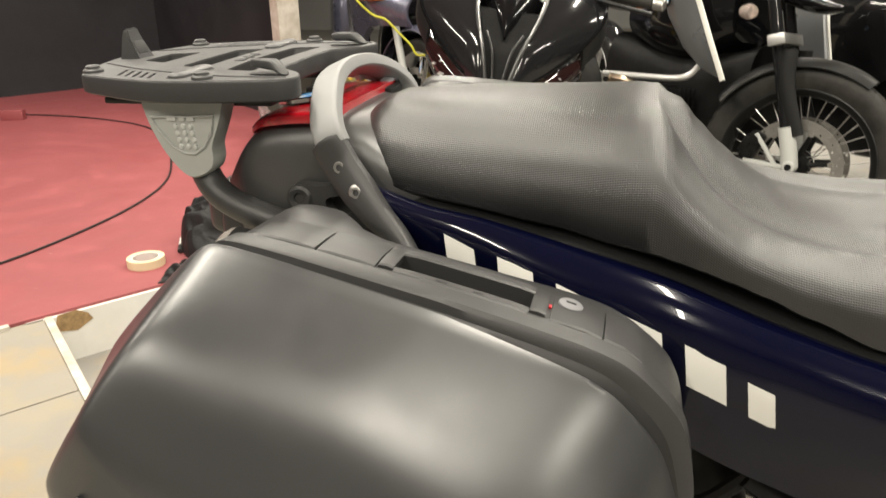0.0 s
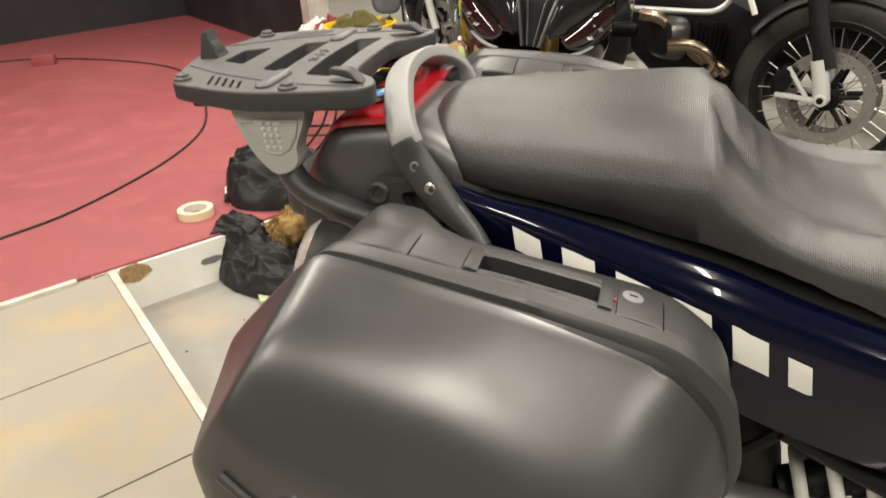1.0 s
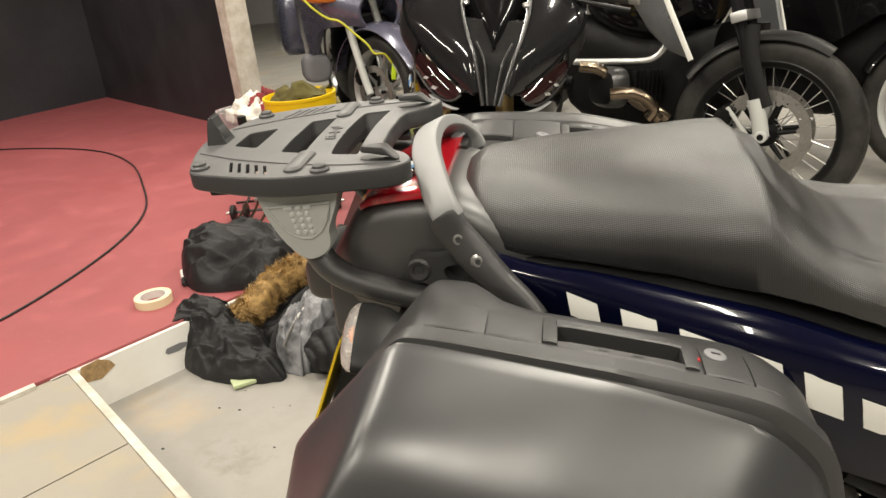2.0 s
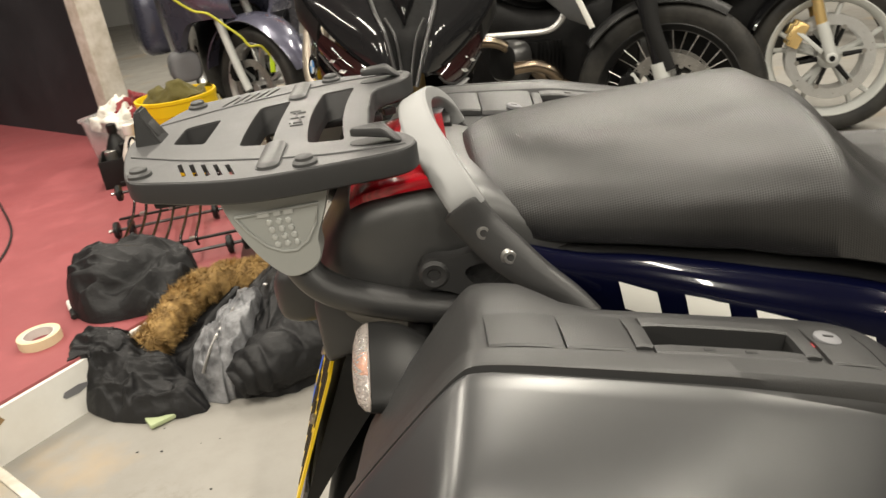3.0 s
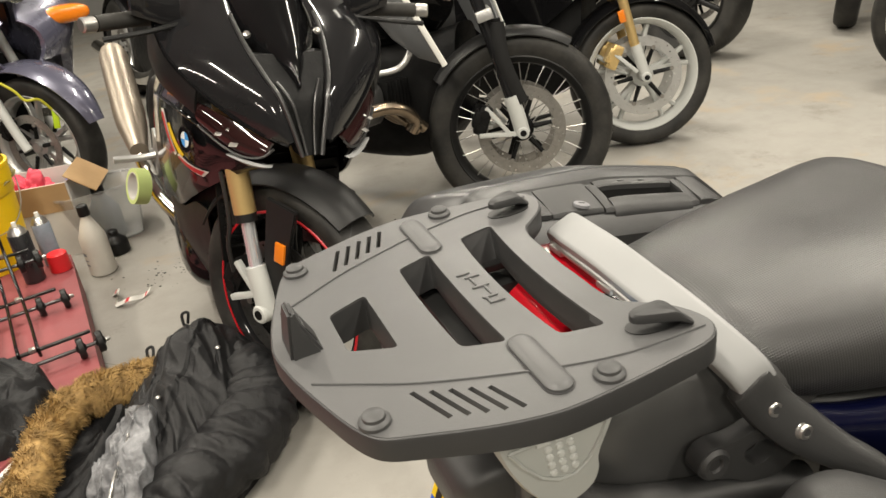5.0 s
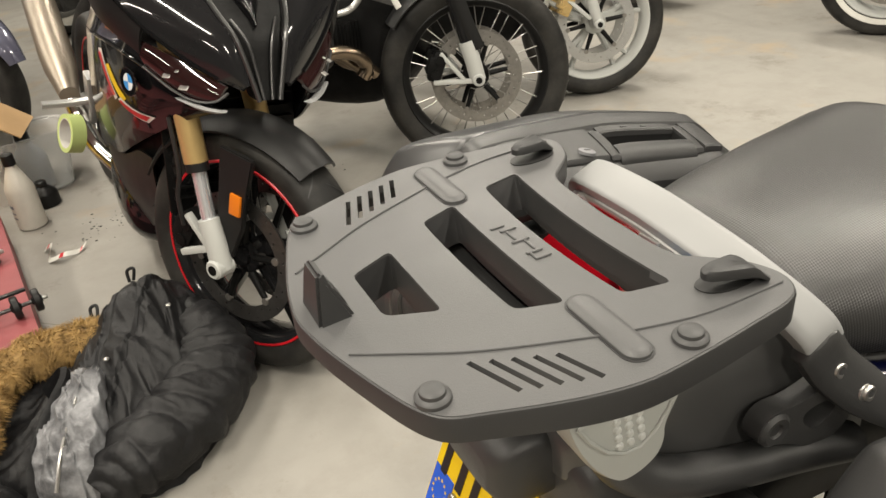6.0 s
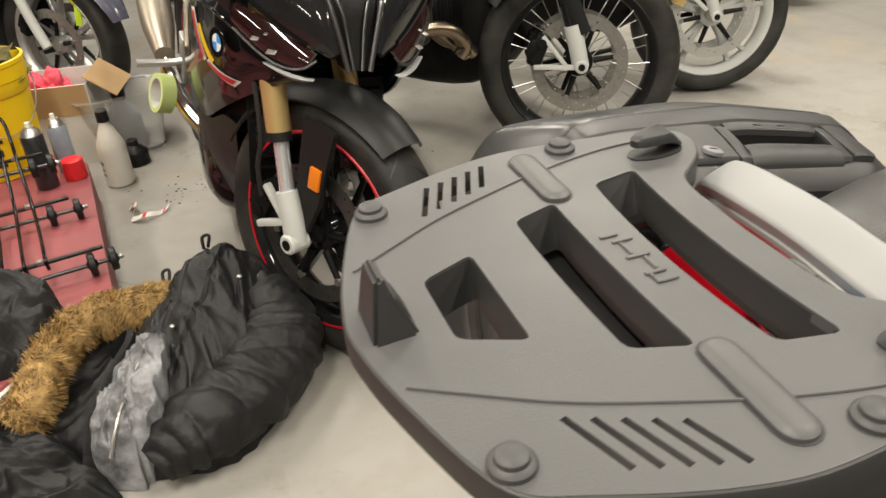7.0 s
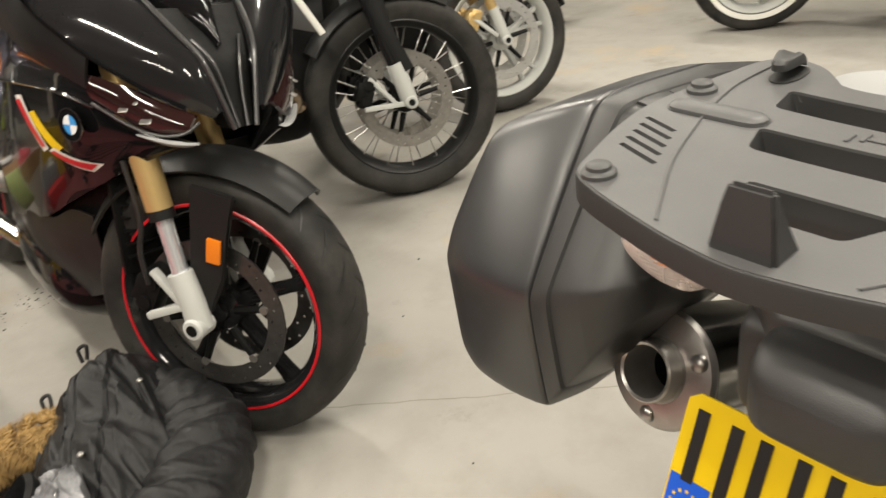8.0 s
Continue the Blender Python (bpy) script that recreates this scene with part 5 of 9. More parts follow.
def window(x0, x1, w0, w1, bow):
    """A slot across the rack, w0 wide at its rear edge x0 and w1 at its front edge x1, bowed to the rear."""
    a = [V(x0 - bow * (1 - t * t), t * w0, 0) for t in (k / 5 - 1 for k in range(11))]
    b = [V(x1 - bow * (1 - t * t), t * w1, 0) for t in (1 - k / 5 for k in range(11))]
    ring = []
    for p, q, r in zip([b[-1]] + a[:-1] + [a[-1]] + b[:-1], a + b, a[1:] + [b[0]] + b[1:] + [a[0]]):
        # only the four ends are rounded
        if q in (a[0], a[-1], b[0], b[-1]):
            ring += [q + (p - q).normalized() * 0.005, q + (p - q).normalized() * 0.0014 + (r - q).normalized() * 0.0014, q + (r - q).normalized() * 0.005]
        else:
            ring.append(q)
    return ring


WINDOWS = [window(-0.303, -0.269, 0.028, 0.043, 0.0), window(-0.231, -0.1995, 0.067, 0.078, 0.002), window(-0.1645, -0.131, 0.090, 0.097, 0.006)]
slots = []
for sgn in (-1, 1):
    for k in range(5):
        x, y = -0.2795 + 0.0117 * k, 0.097 + 0.0052 * k
        d = V(0.0127, 0.0350, 0)
        n = V(0.0018, -0.0006, 0)
        slots.append([V(x, y, 0) - n, V(x, y, 0) + n, V(x, y, 0) + d * (1.04 - 0.045 * k) + n, V(x, y, 0) + d * (1.04 - 0.045 * k) - n])
        slots[-1] = [V(p.x, p.y * sgn, 0) for p in slots[-1]]
bm = B()
slab(bm, rack_outline(0.0022), WINDOWS + slots, RZ - 0.007, RZ)
plate_top = part("rack_plate", bm, M["rackplastic"], rack, "grained grey top plate with arched openings", 25)
bm = B()
skin(bm, [rack_outline(0.0018), rack_outline(0.0034), rack_outline(0.0042), rack_outline(0.004), rack_outline(0.0015), rack_outline(-0.004)], caps=False)
zs = (RZ - 0.0003, RZ - 0.0010, RZ - 0.0028, RZ - 0.0205, RZ - 0.0225, RZ - 0.006)
bm.verts.ensure_lookup_table()
n = len(rack_outline())
for i, v in enumerate(bm.verts):
    taper = 0.8 + 0.2 * min(1.0, max(0.0, (v.co.x + 0.35) / 0.12))
    v.co.z = RZ + (zs[i // n] - RZ) * (taper if i // n in (3, 4) else 1.0)
# the rim's darker grey carries the shade of the rack's side
part("rack_rim", bm, M["rackdark"], rack, "deep rim of the rack in a shade-darkened grey")
# walls round the openings, their shade put into a darker grey
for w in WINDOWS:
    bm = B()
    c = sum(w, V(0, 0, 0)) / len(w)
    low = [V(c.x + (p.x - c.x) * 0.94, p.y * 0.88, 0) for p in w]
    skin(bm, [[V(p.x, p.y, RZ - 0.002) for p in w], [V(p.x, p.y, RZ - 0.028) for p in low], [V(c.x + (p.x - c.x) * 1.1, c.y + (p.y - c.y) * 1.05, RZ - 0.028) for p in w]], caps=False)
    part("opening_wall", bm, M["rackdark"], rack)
# raised centre field with its edge
bm = B()
cen = [(-0.3360, 0.0525), (-0.3120, 0.067), (-0.2690, 0.0915), (-0.206, 0.1165), (-0.185, 0.1233), (-0.1365, 0.1340), (-0.0765, 0.1345)]
for sgn in (-1, 1):
    bm = B()
    pts = spline([(x, y * sgn, RZ + 0.0005) for x, y in cen], 6)
    pipe(bm, pts, 0.0009, 6, 1, smooth=False)
    part("step_edge", bm, M["rackplastic"], rack)
for sgn in (-1, 1):
    def pill(w, y0, y1):
        q = [(-0.1935 + w * math.cos(a), (y1 if k < 9 else y0) * sgn + w * math.sin(a) * sgn, 0) for k, a in enumerate([math.pi * i / 8 for i in range(9)] + [math.pi + math.pi * i / 8 for i in range(9)])]
        return q if sgn > 0 else q[::-1]
    # flat dark pill that stands in for the shade round the bar
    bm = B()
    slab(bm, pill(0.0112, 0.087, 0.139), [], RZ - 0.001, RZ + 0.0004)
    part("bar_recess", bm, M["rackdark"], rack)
    bm = B()
    skin(bm, [[V(x, y, RZ + h) for x, y, z in pill(w, 0.087, 0.139)] for w, h in ((0.0098, 0.0), (0.0096, 0.0022), (0.0075, 0.0040), (0.004, 0.0048))])
    part("cross_bar", bm, M["rackplastic"], rack, "rounded strap bar")
    for x, y in ((-0.310, 0.1135), (-0.161, 0.1475)):
        bm = B()
        lathe(bm, [(0.0, 0.0075), (0.0062, 0.0075), (0.0075, 0.0065), (0.0078, 0.0042), (0.0094, 0.0036), (0.0106, 0.0024), (0.0108, -0.001)], (x, y * sgn, RZ), (0, 0, 1), 24)
        part("rubber_pad", bm, M["padgrey"], rack, "round rubber pad")
    # hooded catch at the front corner: a black patch as the pocket's shade, a lever over it
    bm = B()
    hole = chaikin([V(x, y * sgn, 0) for x, y in ((-0.1235, 0.106), (-0.126, 0.115), (-0.119, 0.123), (-0.100, 0.126), (-0.084, 0.124), (-0.083, 0.108), (-0.105, 0.102))], 2)
    skin(bm, [[V(p.x, p.y, RZ + h) for p in hole] for h in (0.0004, 0.0009)])
    part("catch_slot", bm, M["inkshade"], rack)
    bm = B()
    tab = chaikin([V(x, y * sgn, 0) for x, y in ((-0.1235, 0.1185), (-0.1225, 0.110), (-0.1157, 0.1075), (-0.0926, 0.1080), (-0.0800, 0.1150), (-0.0800, 0.1300), (-0.0880, 0.1320), (-0.1070, 0.1255))], 2)
    cc = sum(tab, V(0, 0, 0)) / len(tab)

    def rise(p, h):
        """The lever climbs from its root at the front to its free end."""
        return V(p.x, p.y, RZ + 0.0005 + (0.0075 + h) * ease(-0.079, -0.097, p.x) + h * 0.35)
    skin(bm, [[rise(p, 0.0) for p in tab], [rise(p, 0.0035) for p in tab], [rise(cc + (p - cc) * 0.90, 0.0050) for p in tab], [rise(cc + (p - cc) * 0.55, 0.0056) for p in tab]])
    part("catch", bm, M["rackdark"], rack, "dark lever of the catch")
# rear hook
bm = B()
skin(bm, [[V(-0.343, -0.019, RZ - 0.004), V(-0.343, 0.019, RZ - 0.004), V(-0.316, 0.017, RZ - 0.004), V(-0.316, -0.017, RZ - 0.004)],
          [V(-0.339, -0.0145, RZ + 0.024), V(-0.339, 0.0145, RZ + 0.024), V(-0.3295, 0.013, RZ + 0.024), V(-0.3295, -0.013, RZ + 0.024)],
          [V(-0.337, -0.012, RZ + 0.034), V(-0.337, 0.012, RZ + 0.034), V(-0.332, 0.011, RZ + 0.034), V(-0.332, -0.011, RZ + 0.034)]])
bmesh.ops.bevel(bm, geom=bm.edges[:], offset=0.002, segments=2, affect="EDGES")
hook = part("rear_hook", bm, M["rackdark"], rack, "upright moulded hook")
# black slab on the slope in place of the pocket's dark hollow
bm = B()
box(bm, (-0.3246, 0, RZ + 0.0120), (0.003, 0.019, 0.016), Matrix.Rotation(radians(-25.7), 3, "Y"), 0.0008)
part("hook_pocket", bm, M["inkshade"], hook)
# raised maker's mark in plain strokes
for k, (dx, dy, w, h) in enumerate(((-0.008, 0.030, 0.016, 0.003), (0.0, 0.022, 0.018, 0.003), (-0.004, 0.012, 0.003, 0.014), (0.0, 0.002, 0.020, 0.003), (0.004, -0.008, 0.003, 0.014), (0.0, -0.018, 0.018, 0.003), (0.004, -0.028, 0.016, 0.003), (-0.006, -0.024, 0.003, 0.010))):
    bm = B()
    box(bm, (-0.184 + dx * 0.6, dy * 0.9, RZ + 0.0006), (w * 0.72, h, 0.0016), None, 0.0006, 1)
    part("mark_stroke", bm, M["rackplastic"], plate_top)
# supports: grey cheek plates and black curved arms
for sgn in (-1, 1):
    bm = B()
    outl = [(-0.2465, 0.8945), (-0.1440, 0.8945), (-0.1495, 0.874), (-0.1575, 0.854), (-0.1660, 0.836), (-0.1645, 0.824), (-0.1690, 0.811), (-0.181, 0.803), (-0.1970, 0.800), (-0.2080, 0.808), (-0.2235, 0.8275), (-0.2380, 0.858)]
    ring = chaikin([V(x, 0, z) for x, z in outl], 2)
    cc = sum(ring, V(0, 0, 0)) / len(ring)
    skin(bm, [[V(p.x, 0.112 * sgn, p.z) for p in ring], [V(p.x, 0.134 * sgn, p.z) for p in ring], [V(cc.x + (p.x - cc.x) * 0.95, 0.138 * sgn, cc.z + (p.z - cc.z) * 0.94) for p in ring]])
    cheek = part("cheek_plate", bm, M["lightgrey"], rack, "light grey moulded cheek plate with raised dots")
    bm = B()
    inner = [(-0.2330, 0.8665), (-0.1590, 0.8690), (-0.1650, 0.850), (-0.1745, 0.836), (-0.1860, 0.8285), (-0.1985, 0.829), (-0.2110, 0.836), (-0.2240, 0.851)]
    pipe(bm, [V(x, 0.1385 * sgn, z) for x, z in inner] + [V(*[inner[0][0], 0.1385 * sgn, inner[0][1]])], 0.0016, 6, 1, smooth=False)
    part("moulded_line", bm, M["lightgrey"], cheek)
    for r in range(4):
        for c in range(3):
            bm = B()
            lathe(bm, [(0, 0.0022), (0.0022, 0.0018), (0.0032, 0.0)], (-0.2045 + 0.0085 * c + 0.001 * r, 0.1378 * sgn, 0.8575 - 0.0072 * r), (0, sgn, 0), 10)
            part("raised_dot", bm, M["palegrey"], cheek)
    for xx, ww in ((-0.208, 0.010), (-0.196, 0.006), (-0.186, 0.008)):
        bm = B()
        box(bm, (xx, 0.1388 * sgn, 0.8660), (ww, 0.002, 0.005))
        part("mark_stroke", bm, M["palegrey"], cheek)
    bm = B()
    pipe(bm, [(-0.196, 0.113 * sgn, 0.826), (-0.190, 0.116 * sgn, 0.801), (-0.173, 0.122 * sgn, 0.781), (-0.140, 0.129 * sgn, 0.766), (-0.09, 0.132 * sgn, 0.751), (-0.03, 0.136 * sgn, 0.738), (0.02, 0.142 * sgn, 0.728)], 0.0158, 16, 6)
    part("support_arm", bm, M["plastic"], rack, "black curved tubular support arm")
bm = B()
for y in (-0.09, 0.09):
    box(bm, (-0.21, y, RZ - 0.032), (0.20, 0.03, 0.008), None, 0.003)
box(bm, (-0.20, 0, RZ - 0.038), (0.03, 0.26, 0.008), None, 0.003)
part("under_frame", bm, M["satin"], rack)
rack.matrix_world = RACK_LEAN


# ---- the other motorcycles ---------------------------------------------
# each stands in its own frame: x ahead, z up, the front tyre's foot at the origin
def wheel_set(parent, name, m, r, w, rim, kind, rim_mat, grooves=0, disc=0.16, disc_sides=(-1, 1), stripe=None, spokes=5, disc_mat="disc", hub_mat=None):
    """A wheel about the origin of m, its axle along y."""
    def put(nm, bm, key, par, lab="", sharp=38):
        bm.transform(m)
        return part(nm, bm, M[key], par, lab, sharp)
    O = V(0, 0, 0)
    bm = B()
    e = w * 0.42
    lathe(bm, [(rim + 0.006, -e), (rim + 0.010, -e * 0.96), (rim + 0.008, -e * 0.82), (rim - 0.004, -e * 0.7), (rim - 0.010, -e * 0.3), (rim - 0.010, e * 0.3), (rim - 0.004, e * 0.7), (rim + 0.008, e * 0.82), (rim + 0.010, e * 0.96), (rim + 0.006, e), (rim - 0.010, e * 0.78), (rim - 0.018, e * 0.3), (rim - 0.018, -e * 0.3), (rim - 0.010, -e * 0.78)], O, (0, 1, 0), 64, closed=True)
    wheel = put(name, bm, rim_mat, parent)
    bm = B()
    lathe(bm, tyre_profile(r, w, rim), O, (0, 1, 0), 80)
    tyre = put("tyre", bm, "rubber", wheel, "black rubber tyre")
    if grooves:
        bm = B()
        for k in range(grooves):
            for sg in (-1, 1):
                a = 2 * math.pi * (k + 0.25 * sg) / grooves
                row = []
                for j in range(6):
                    f = j / 5
                    aa = a - (0.16 * f if grooves < 30 else 0.09 * f)
                    yy = sg * w * (0.04 + 0.40 * f)
                    prof = tyre_profile(r, w, rim)
                    rr = min((abs(q[1] - yy), q[0]) for q in prof if q[0] > r * 0.84)[1]
                    rr2 = [q for q in sorted(prof, key=lambda q: abs(q[1] - yy)) if q[0] > r * 0.84][:2]
                    rr = max(q[0] for q in rr2) + 0.001
                    p = V(rr * math.cos(aa), yy, rr * math.sin(aa))
                    tg = V(-math.sin(aa), 0, math.cos(aa)) * 0.0026 * (1.15 - 0.75 * abs(f - 0.5) * 2)
                    row.append((bm.verts.new(p - tg), bm.verts.new(p + tg)))
                for p, q in zip(row, row[1:]):
                    bm.faces.new((p[0], p[1], q[1], q[0]))
        tagged(put("tread_groove", bm, "inkshade", tyre), kind="stuff")
    if stripe:
        for sg in (-1, 1):
            bm = B()
            lathe(bm, [(rim + 0.0108, sg * e * 0.985), (rim + 0.0085, sg * (e + 0.0014)), (rim + 0.0045, sg * (e + 0.0010)), (rim + 0.004, sg * e * 0.95)], O, (0, 1, 0), 64, closed=True)
            put("rim_stripe", bm, stripe, wheel, "thin red rim stripe")
    hk = hub_mat or rim_mat
    bm = B()
    lathe(bm, [(0.0, -0.055), (0.022, -0.055), (0.024, -0.045), (0.045, -0.04), (0.047, -0.02), (0.03, -0.01), (0.03, 0.01), (0.047, 0.02), (0.045, 0.04), (0.024, 0.045), (0.022, 0.055), (0.0, 0.055)], O, (0, 1, 0), 28)
    put("hub", bm, hk, wheel)
    if kind == "wire":
        for k in range(32):
            a = 2 * math.pi * k / 32
            sg = 1 if k % 2 else -1
            b = a + (0.42 if (k // 2) % 2 else -0.42)
            bm = B()
            cyl(bm, V(0.042 * math.cos(b), sg * 0.034, 0.042 * math.sin(b)), V((rim - 0.014) * math.cos(a), sg * e * 0.62, (rim - 0.014) * math.sin(a)), 0.0019, None, 6)
            put("spoke", bm, "steel", wheel)
    else:
        for k in range(spokes):
            a = 2 * math.pi * k / spokes + 0.35
            for q in ((-0.13, 0.13) if kind == "double" else (0.0,)):
                bm = B()
                rings = []
                for t in (0.0, 0.3, 0.7, 1.0):
                    rad = 0.038 + (rim - 0.014 - 0.038) * t
                    aa = a + q * (0.35 + 1.0 * t) if kind == "double" else a
                    c = V(rad * math.cos(aa), 0, rad * math.sin(aa))
                    tg = V(-math.sin(aa), 0, math.cos(aa))
                    ww = (0.013 - 0.004 * t) if kind == "double" else 0.018 - 0.006 * t + 0.010 * (t > 0.9)
                    hh = 0.020 - 0.006 * t
                    rings.append([c + tg * ww * math.copysign(abs(math.cos(u)) ** 0.6, math.cos(u)) + V(0, 1, 0) * hh * math.copysign(abs(math.sin(u)) ** 0.6, math.sin(u)) for u in (2 * math.pi * i / 10 for i in range(10))])
                loft(bm, rings, 2)
                put("spoke", bm, rim_mat, wheel)
    for sg in disc_sides:
        bm = B()
        outer = [V(disc * math.cos(2 * math.pi * i / 48), disc * math.sin(2 * math.pi * i / 48), 0) for i in range(48)]
        inner = [V(disc * 0.76 * math.cos(2 * math.pi * i / 32), disc * 0.76 * math.sin(2 * math.pi * i / 32), 0) for i in range(32)]
        holes = []
        for k in range(36):
            a = 2 * math.pi * k / 36
            rr = disc * (0.82, 0.88, 0.94)[k % 3]
            holes.append([V(rr * math.cos(a) + 0.0035 * math.cos(u), rr * math.sin(a) + 0.0035 * math.sin(u), 0) for u in (2 * math.pi * i / 6 for i in range(6))])
        slab(bm, outer, [inner] + holes, -0.0025, 0.0025)
        bm.transform(Matrix.Translation((0, sg * 0.062, 0)) @ Matrix.Rotation(math.pi / 2, 4, "X"))
        put("brake_disc", bm, disc_mat, wheel, "drilled steel brake disc", 25)
        for k in range(6):
            bm = B()
            a = 2 * math.pi * k / 6 + 0.2
            cyl(bm, V(0.045 * math.cos(a), sg * 0.052, 0.045 * math.sin(a)), V(disc * 0.76 * math.cos(a), sg * 0.061, disc * 0.76 * math.sin(a)), 0.010, 0.007, 8)
            put("disc_arm", bm, "dark", wheel)
            bm = B()
            cyl(bm, V(disc * 0.745 * math.cos(a), sg * 0.058, disc * 0.745 * math.sin(a)), V(disc * 0.745 * math.cos(a), sg * 0.068, disc * 0.745 * math.sin(a)), 0.009, None, 12)
            put("disc_rivet", bm, "disc", wheel)
    return wheel


def fender(parent, m, r, half_w, a0, a1, key, tip=0.0, label="", thick=0.004):
    """A mudguard arched over a wheel at the origin of m; angles in degrees from straight ahead, upwards."""
    bm = B()
    rings = []
    n = 22
    for i in range(n + 1):
        t = i / n
        a = radians(a0 + (a1 - a0) * t)
        wd = half_w * (1 - tip * max(0, 1 - t / 0.35) ** 1.5)
        ring = []
        for j in range(9):
            s = -1 + j / 4
            rr = r - 0.030 * abs(s) ** 2.5
            ring.append(V(rr * math.cos(a), wd * s, rr * math.sin(a)))
        for j in range(8, -1, -1):
            s = -1 + j / 4
            rr = r - thick - 0.030 * abs(s) ** 2.5
            ring.append(V(rr * math.cos(a), (wd - thick * 0.6) * s, rr * math.sin(a)))
        rings.append(ring)
    skin(bm, rings)
    bm.transform(m)
    return part("mudguard", bm, M[key], parent, label)


def caliper(parent, m, x, y, z, ang, key, w=0.05):
    bm = B()
    box(bm, (0, 0, 0), (0.10, w, 0.046), None, 0.010)
    box(bm, (0.0, 0.0, 0.018), (0.06, w * 1.1, 0.03), None, 0.006)
    for k in (-0.025, 0.025):
        cyl(bm, V(k, -w * 0.6, 0.0), V(k, w * 0.6, 0.0), 0.015, None, 14)
    bm.transform(m @ Matrix.Translation((x, y, z)) @ Matrix.Rotation(radians(ang), 4, "Y"))
    return part("brake_caliper", bm, M[key], parent)


def ringed(parent, name, rows, key, label="", n=3.0, k=28, steps=4, m=None, sharp=40):
    """A body through superellipse rings (x, half width, top, bottom[, y])."""
    bm = B()
    loft(bm, [superring(r[0], r[1], r[2], r[3], n, k, r[4] if len(r) > 4 else 0.0) for r in rows], steps)
    if m is not None:
        bm.transform(m)
    return part(name, bm, M[key], parent, label, sharp)


def tubed(parent, name, pts, r, key, label="", seg=10, n=6, m=None, flat=1.0):
    bm = B()
    pipe(bm, pts, r, seg, n, flat)
    if m is not None:
        bm.transform(m)
    return part(name, bm, M[key], parent, label)


# ---- black sports motorcycle -------------------------------------------
SM = pose(-0.217, 1.260, 0, -9, 0, -84)
sport = thing("sports_motorcycle", "glossy black faired sports motorcycle with gold forks, parked", "motorcycle", SM)
FS = Matrix.Translation((-0.003, -0.006, 0.294)) @ Matrix.Rotation(radians(27), 4, "Z")
wheel_set(sport, "front_wheel", FS, 0.297, 0.125, 0.221, "cast", "gloss2", 26, 0.160, stripe="red", spokes=5, disc_mat="darkdisc")
for sgn in (-1, 1):
    tubed(sport, "fork_lower", [(0.0, sgn * 0.112, -0.005), (-0.010, sgn * 0.112, 0.05), (-0.028, sgn * 0.112, 0.11)], 0.026, "palegrey", "pale grey cast fork foot", 14, 4, FS)
    bm = B()
    box(bm, (-0.06, sgn * 0.118, 0.028), (0.115, 0.018, 0.016), Matrix.Rotation(radians(-20), 3, "Y"), 0.004)
    box(bm, (-0.055, sgn * 0.118, 0.075), (0.095, 0.018, 0.014), Matrix.Rotation(radians(48), 3, "Y"), 0.004)
    cyl(bm, V(0, sgn * 0.09, 0), V(0, sgn * 0.142, 0), 0.023, None, 20, bev=0.004)
    bm.transform(FS)
    part("axle_clamp", bm, M["palegrey"], sport)
    bm = B()
    cyl(bm, V(0, sgn * 0.138, 0), V(0, sgn * 0.1435, 0), 0.012, None, 16)
    bm.transform(FS)
    part("axle_end", bm, M["dark"], sport)
    tubed(sport, "fork_stanchion", [(-0.024, sgn * 0.112, 0.09), (-0.056, sgn * 0.105, 0.24)], 0.0165, "stanchion", "bright fork stanchion", 16, 2, FS)
    bm = B()
    cyl(bm, V(-0.051, sgn * 0.107, 0.215), V(-0.056, sgn * 0.106, 0.235), 0.0255, None, 20)
    bm.transform(FS)
    part("fork_seal", bm, M["satin"], sport)
    tubed(sport, "fork_outer", [(-0.056, sgn * 0.106, 0.235), (-0.10, sgn * 0.10, 0.46), (-0.13, sgn * 0.095, 0.60)], 0.0265, "gold", "gold anodised fork tube", 18, 3, FS)
    caliper(sport, FS, -0.115, sgn * 0.085, 0.055, -62, "dark")
    # mudguard side leg with its amber reflector
    bm = B()
    skin(bm, [[V(0.105, sgn * y, 0.265), V(0.012, sgn * y, 0.285), V(-0.015, sgn * y, 0.10), V(0.020, sgn * y, 0.02), V(0.060, sgn * y, 0.10), V(0.072, sgn * y, 0.18)] for y in (0.088, 0.102)])
    bmesh.ops.bevel(bm, geom=bm.edges[:], offset=0.003, segments=2, affect="EDGES")
    bm.transform(FS)
    part("mudguard_leg", bm, M["satin"], sport)
    bm = B()
    box(bm, (0.050, sgn * 0.1060, 0.158), (0.030, 0.008, 0.050), Matrix.Rotation(radians(10), 3, "Y"), 0.003)
    bm.transform(FS)
    part("reflector", bm, M["amber"], sport, "amber side reflector")
tubed(sport, "brake_hose", [(-0.10, -0.12, 0.08), (-0.10, -0.128, 0.15), (-0.085, -0.13, 0.22), (-0.105, -0.125, 0.33)], 0.0055, "cable", "", 8, 6, FS)
fender(sport, FS, 0.332, 0.074, 50, 150, "satin", 0.18, "satin black front mudguard with a pointed tip", 0.005)

# fairing: shells between an upper and a lower edge, given for one side and mirrored
def edge_at(pts, t):
    c = spline(pts, 8)
    f = t * (len(c) - 1)
    i = min(int(f), len(c) - 2)
    return c[i].lerp(c[i + 1], f - i)


def shell_at(A, B, bulge, u, v):
    k = 4 * v * (1 - v)
    return edge_at(A, u).lerp(edge_at(B, u), v) + V(*bulge) * k * (0.35 + 0.65 * math.sin(math.pi * min(1, 0.15 + u * 0.8)))


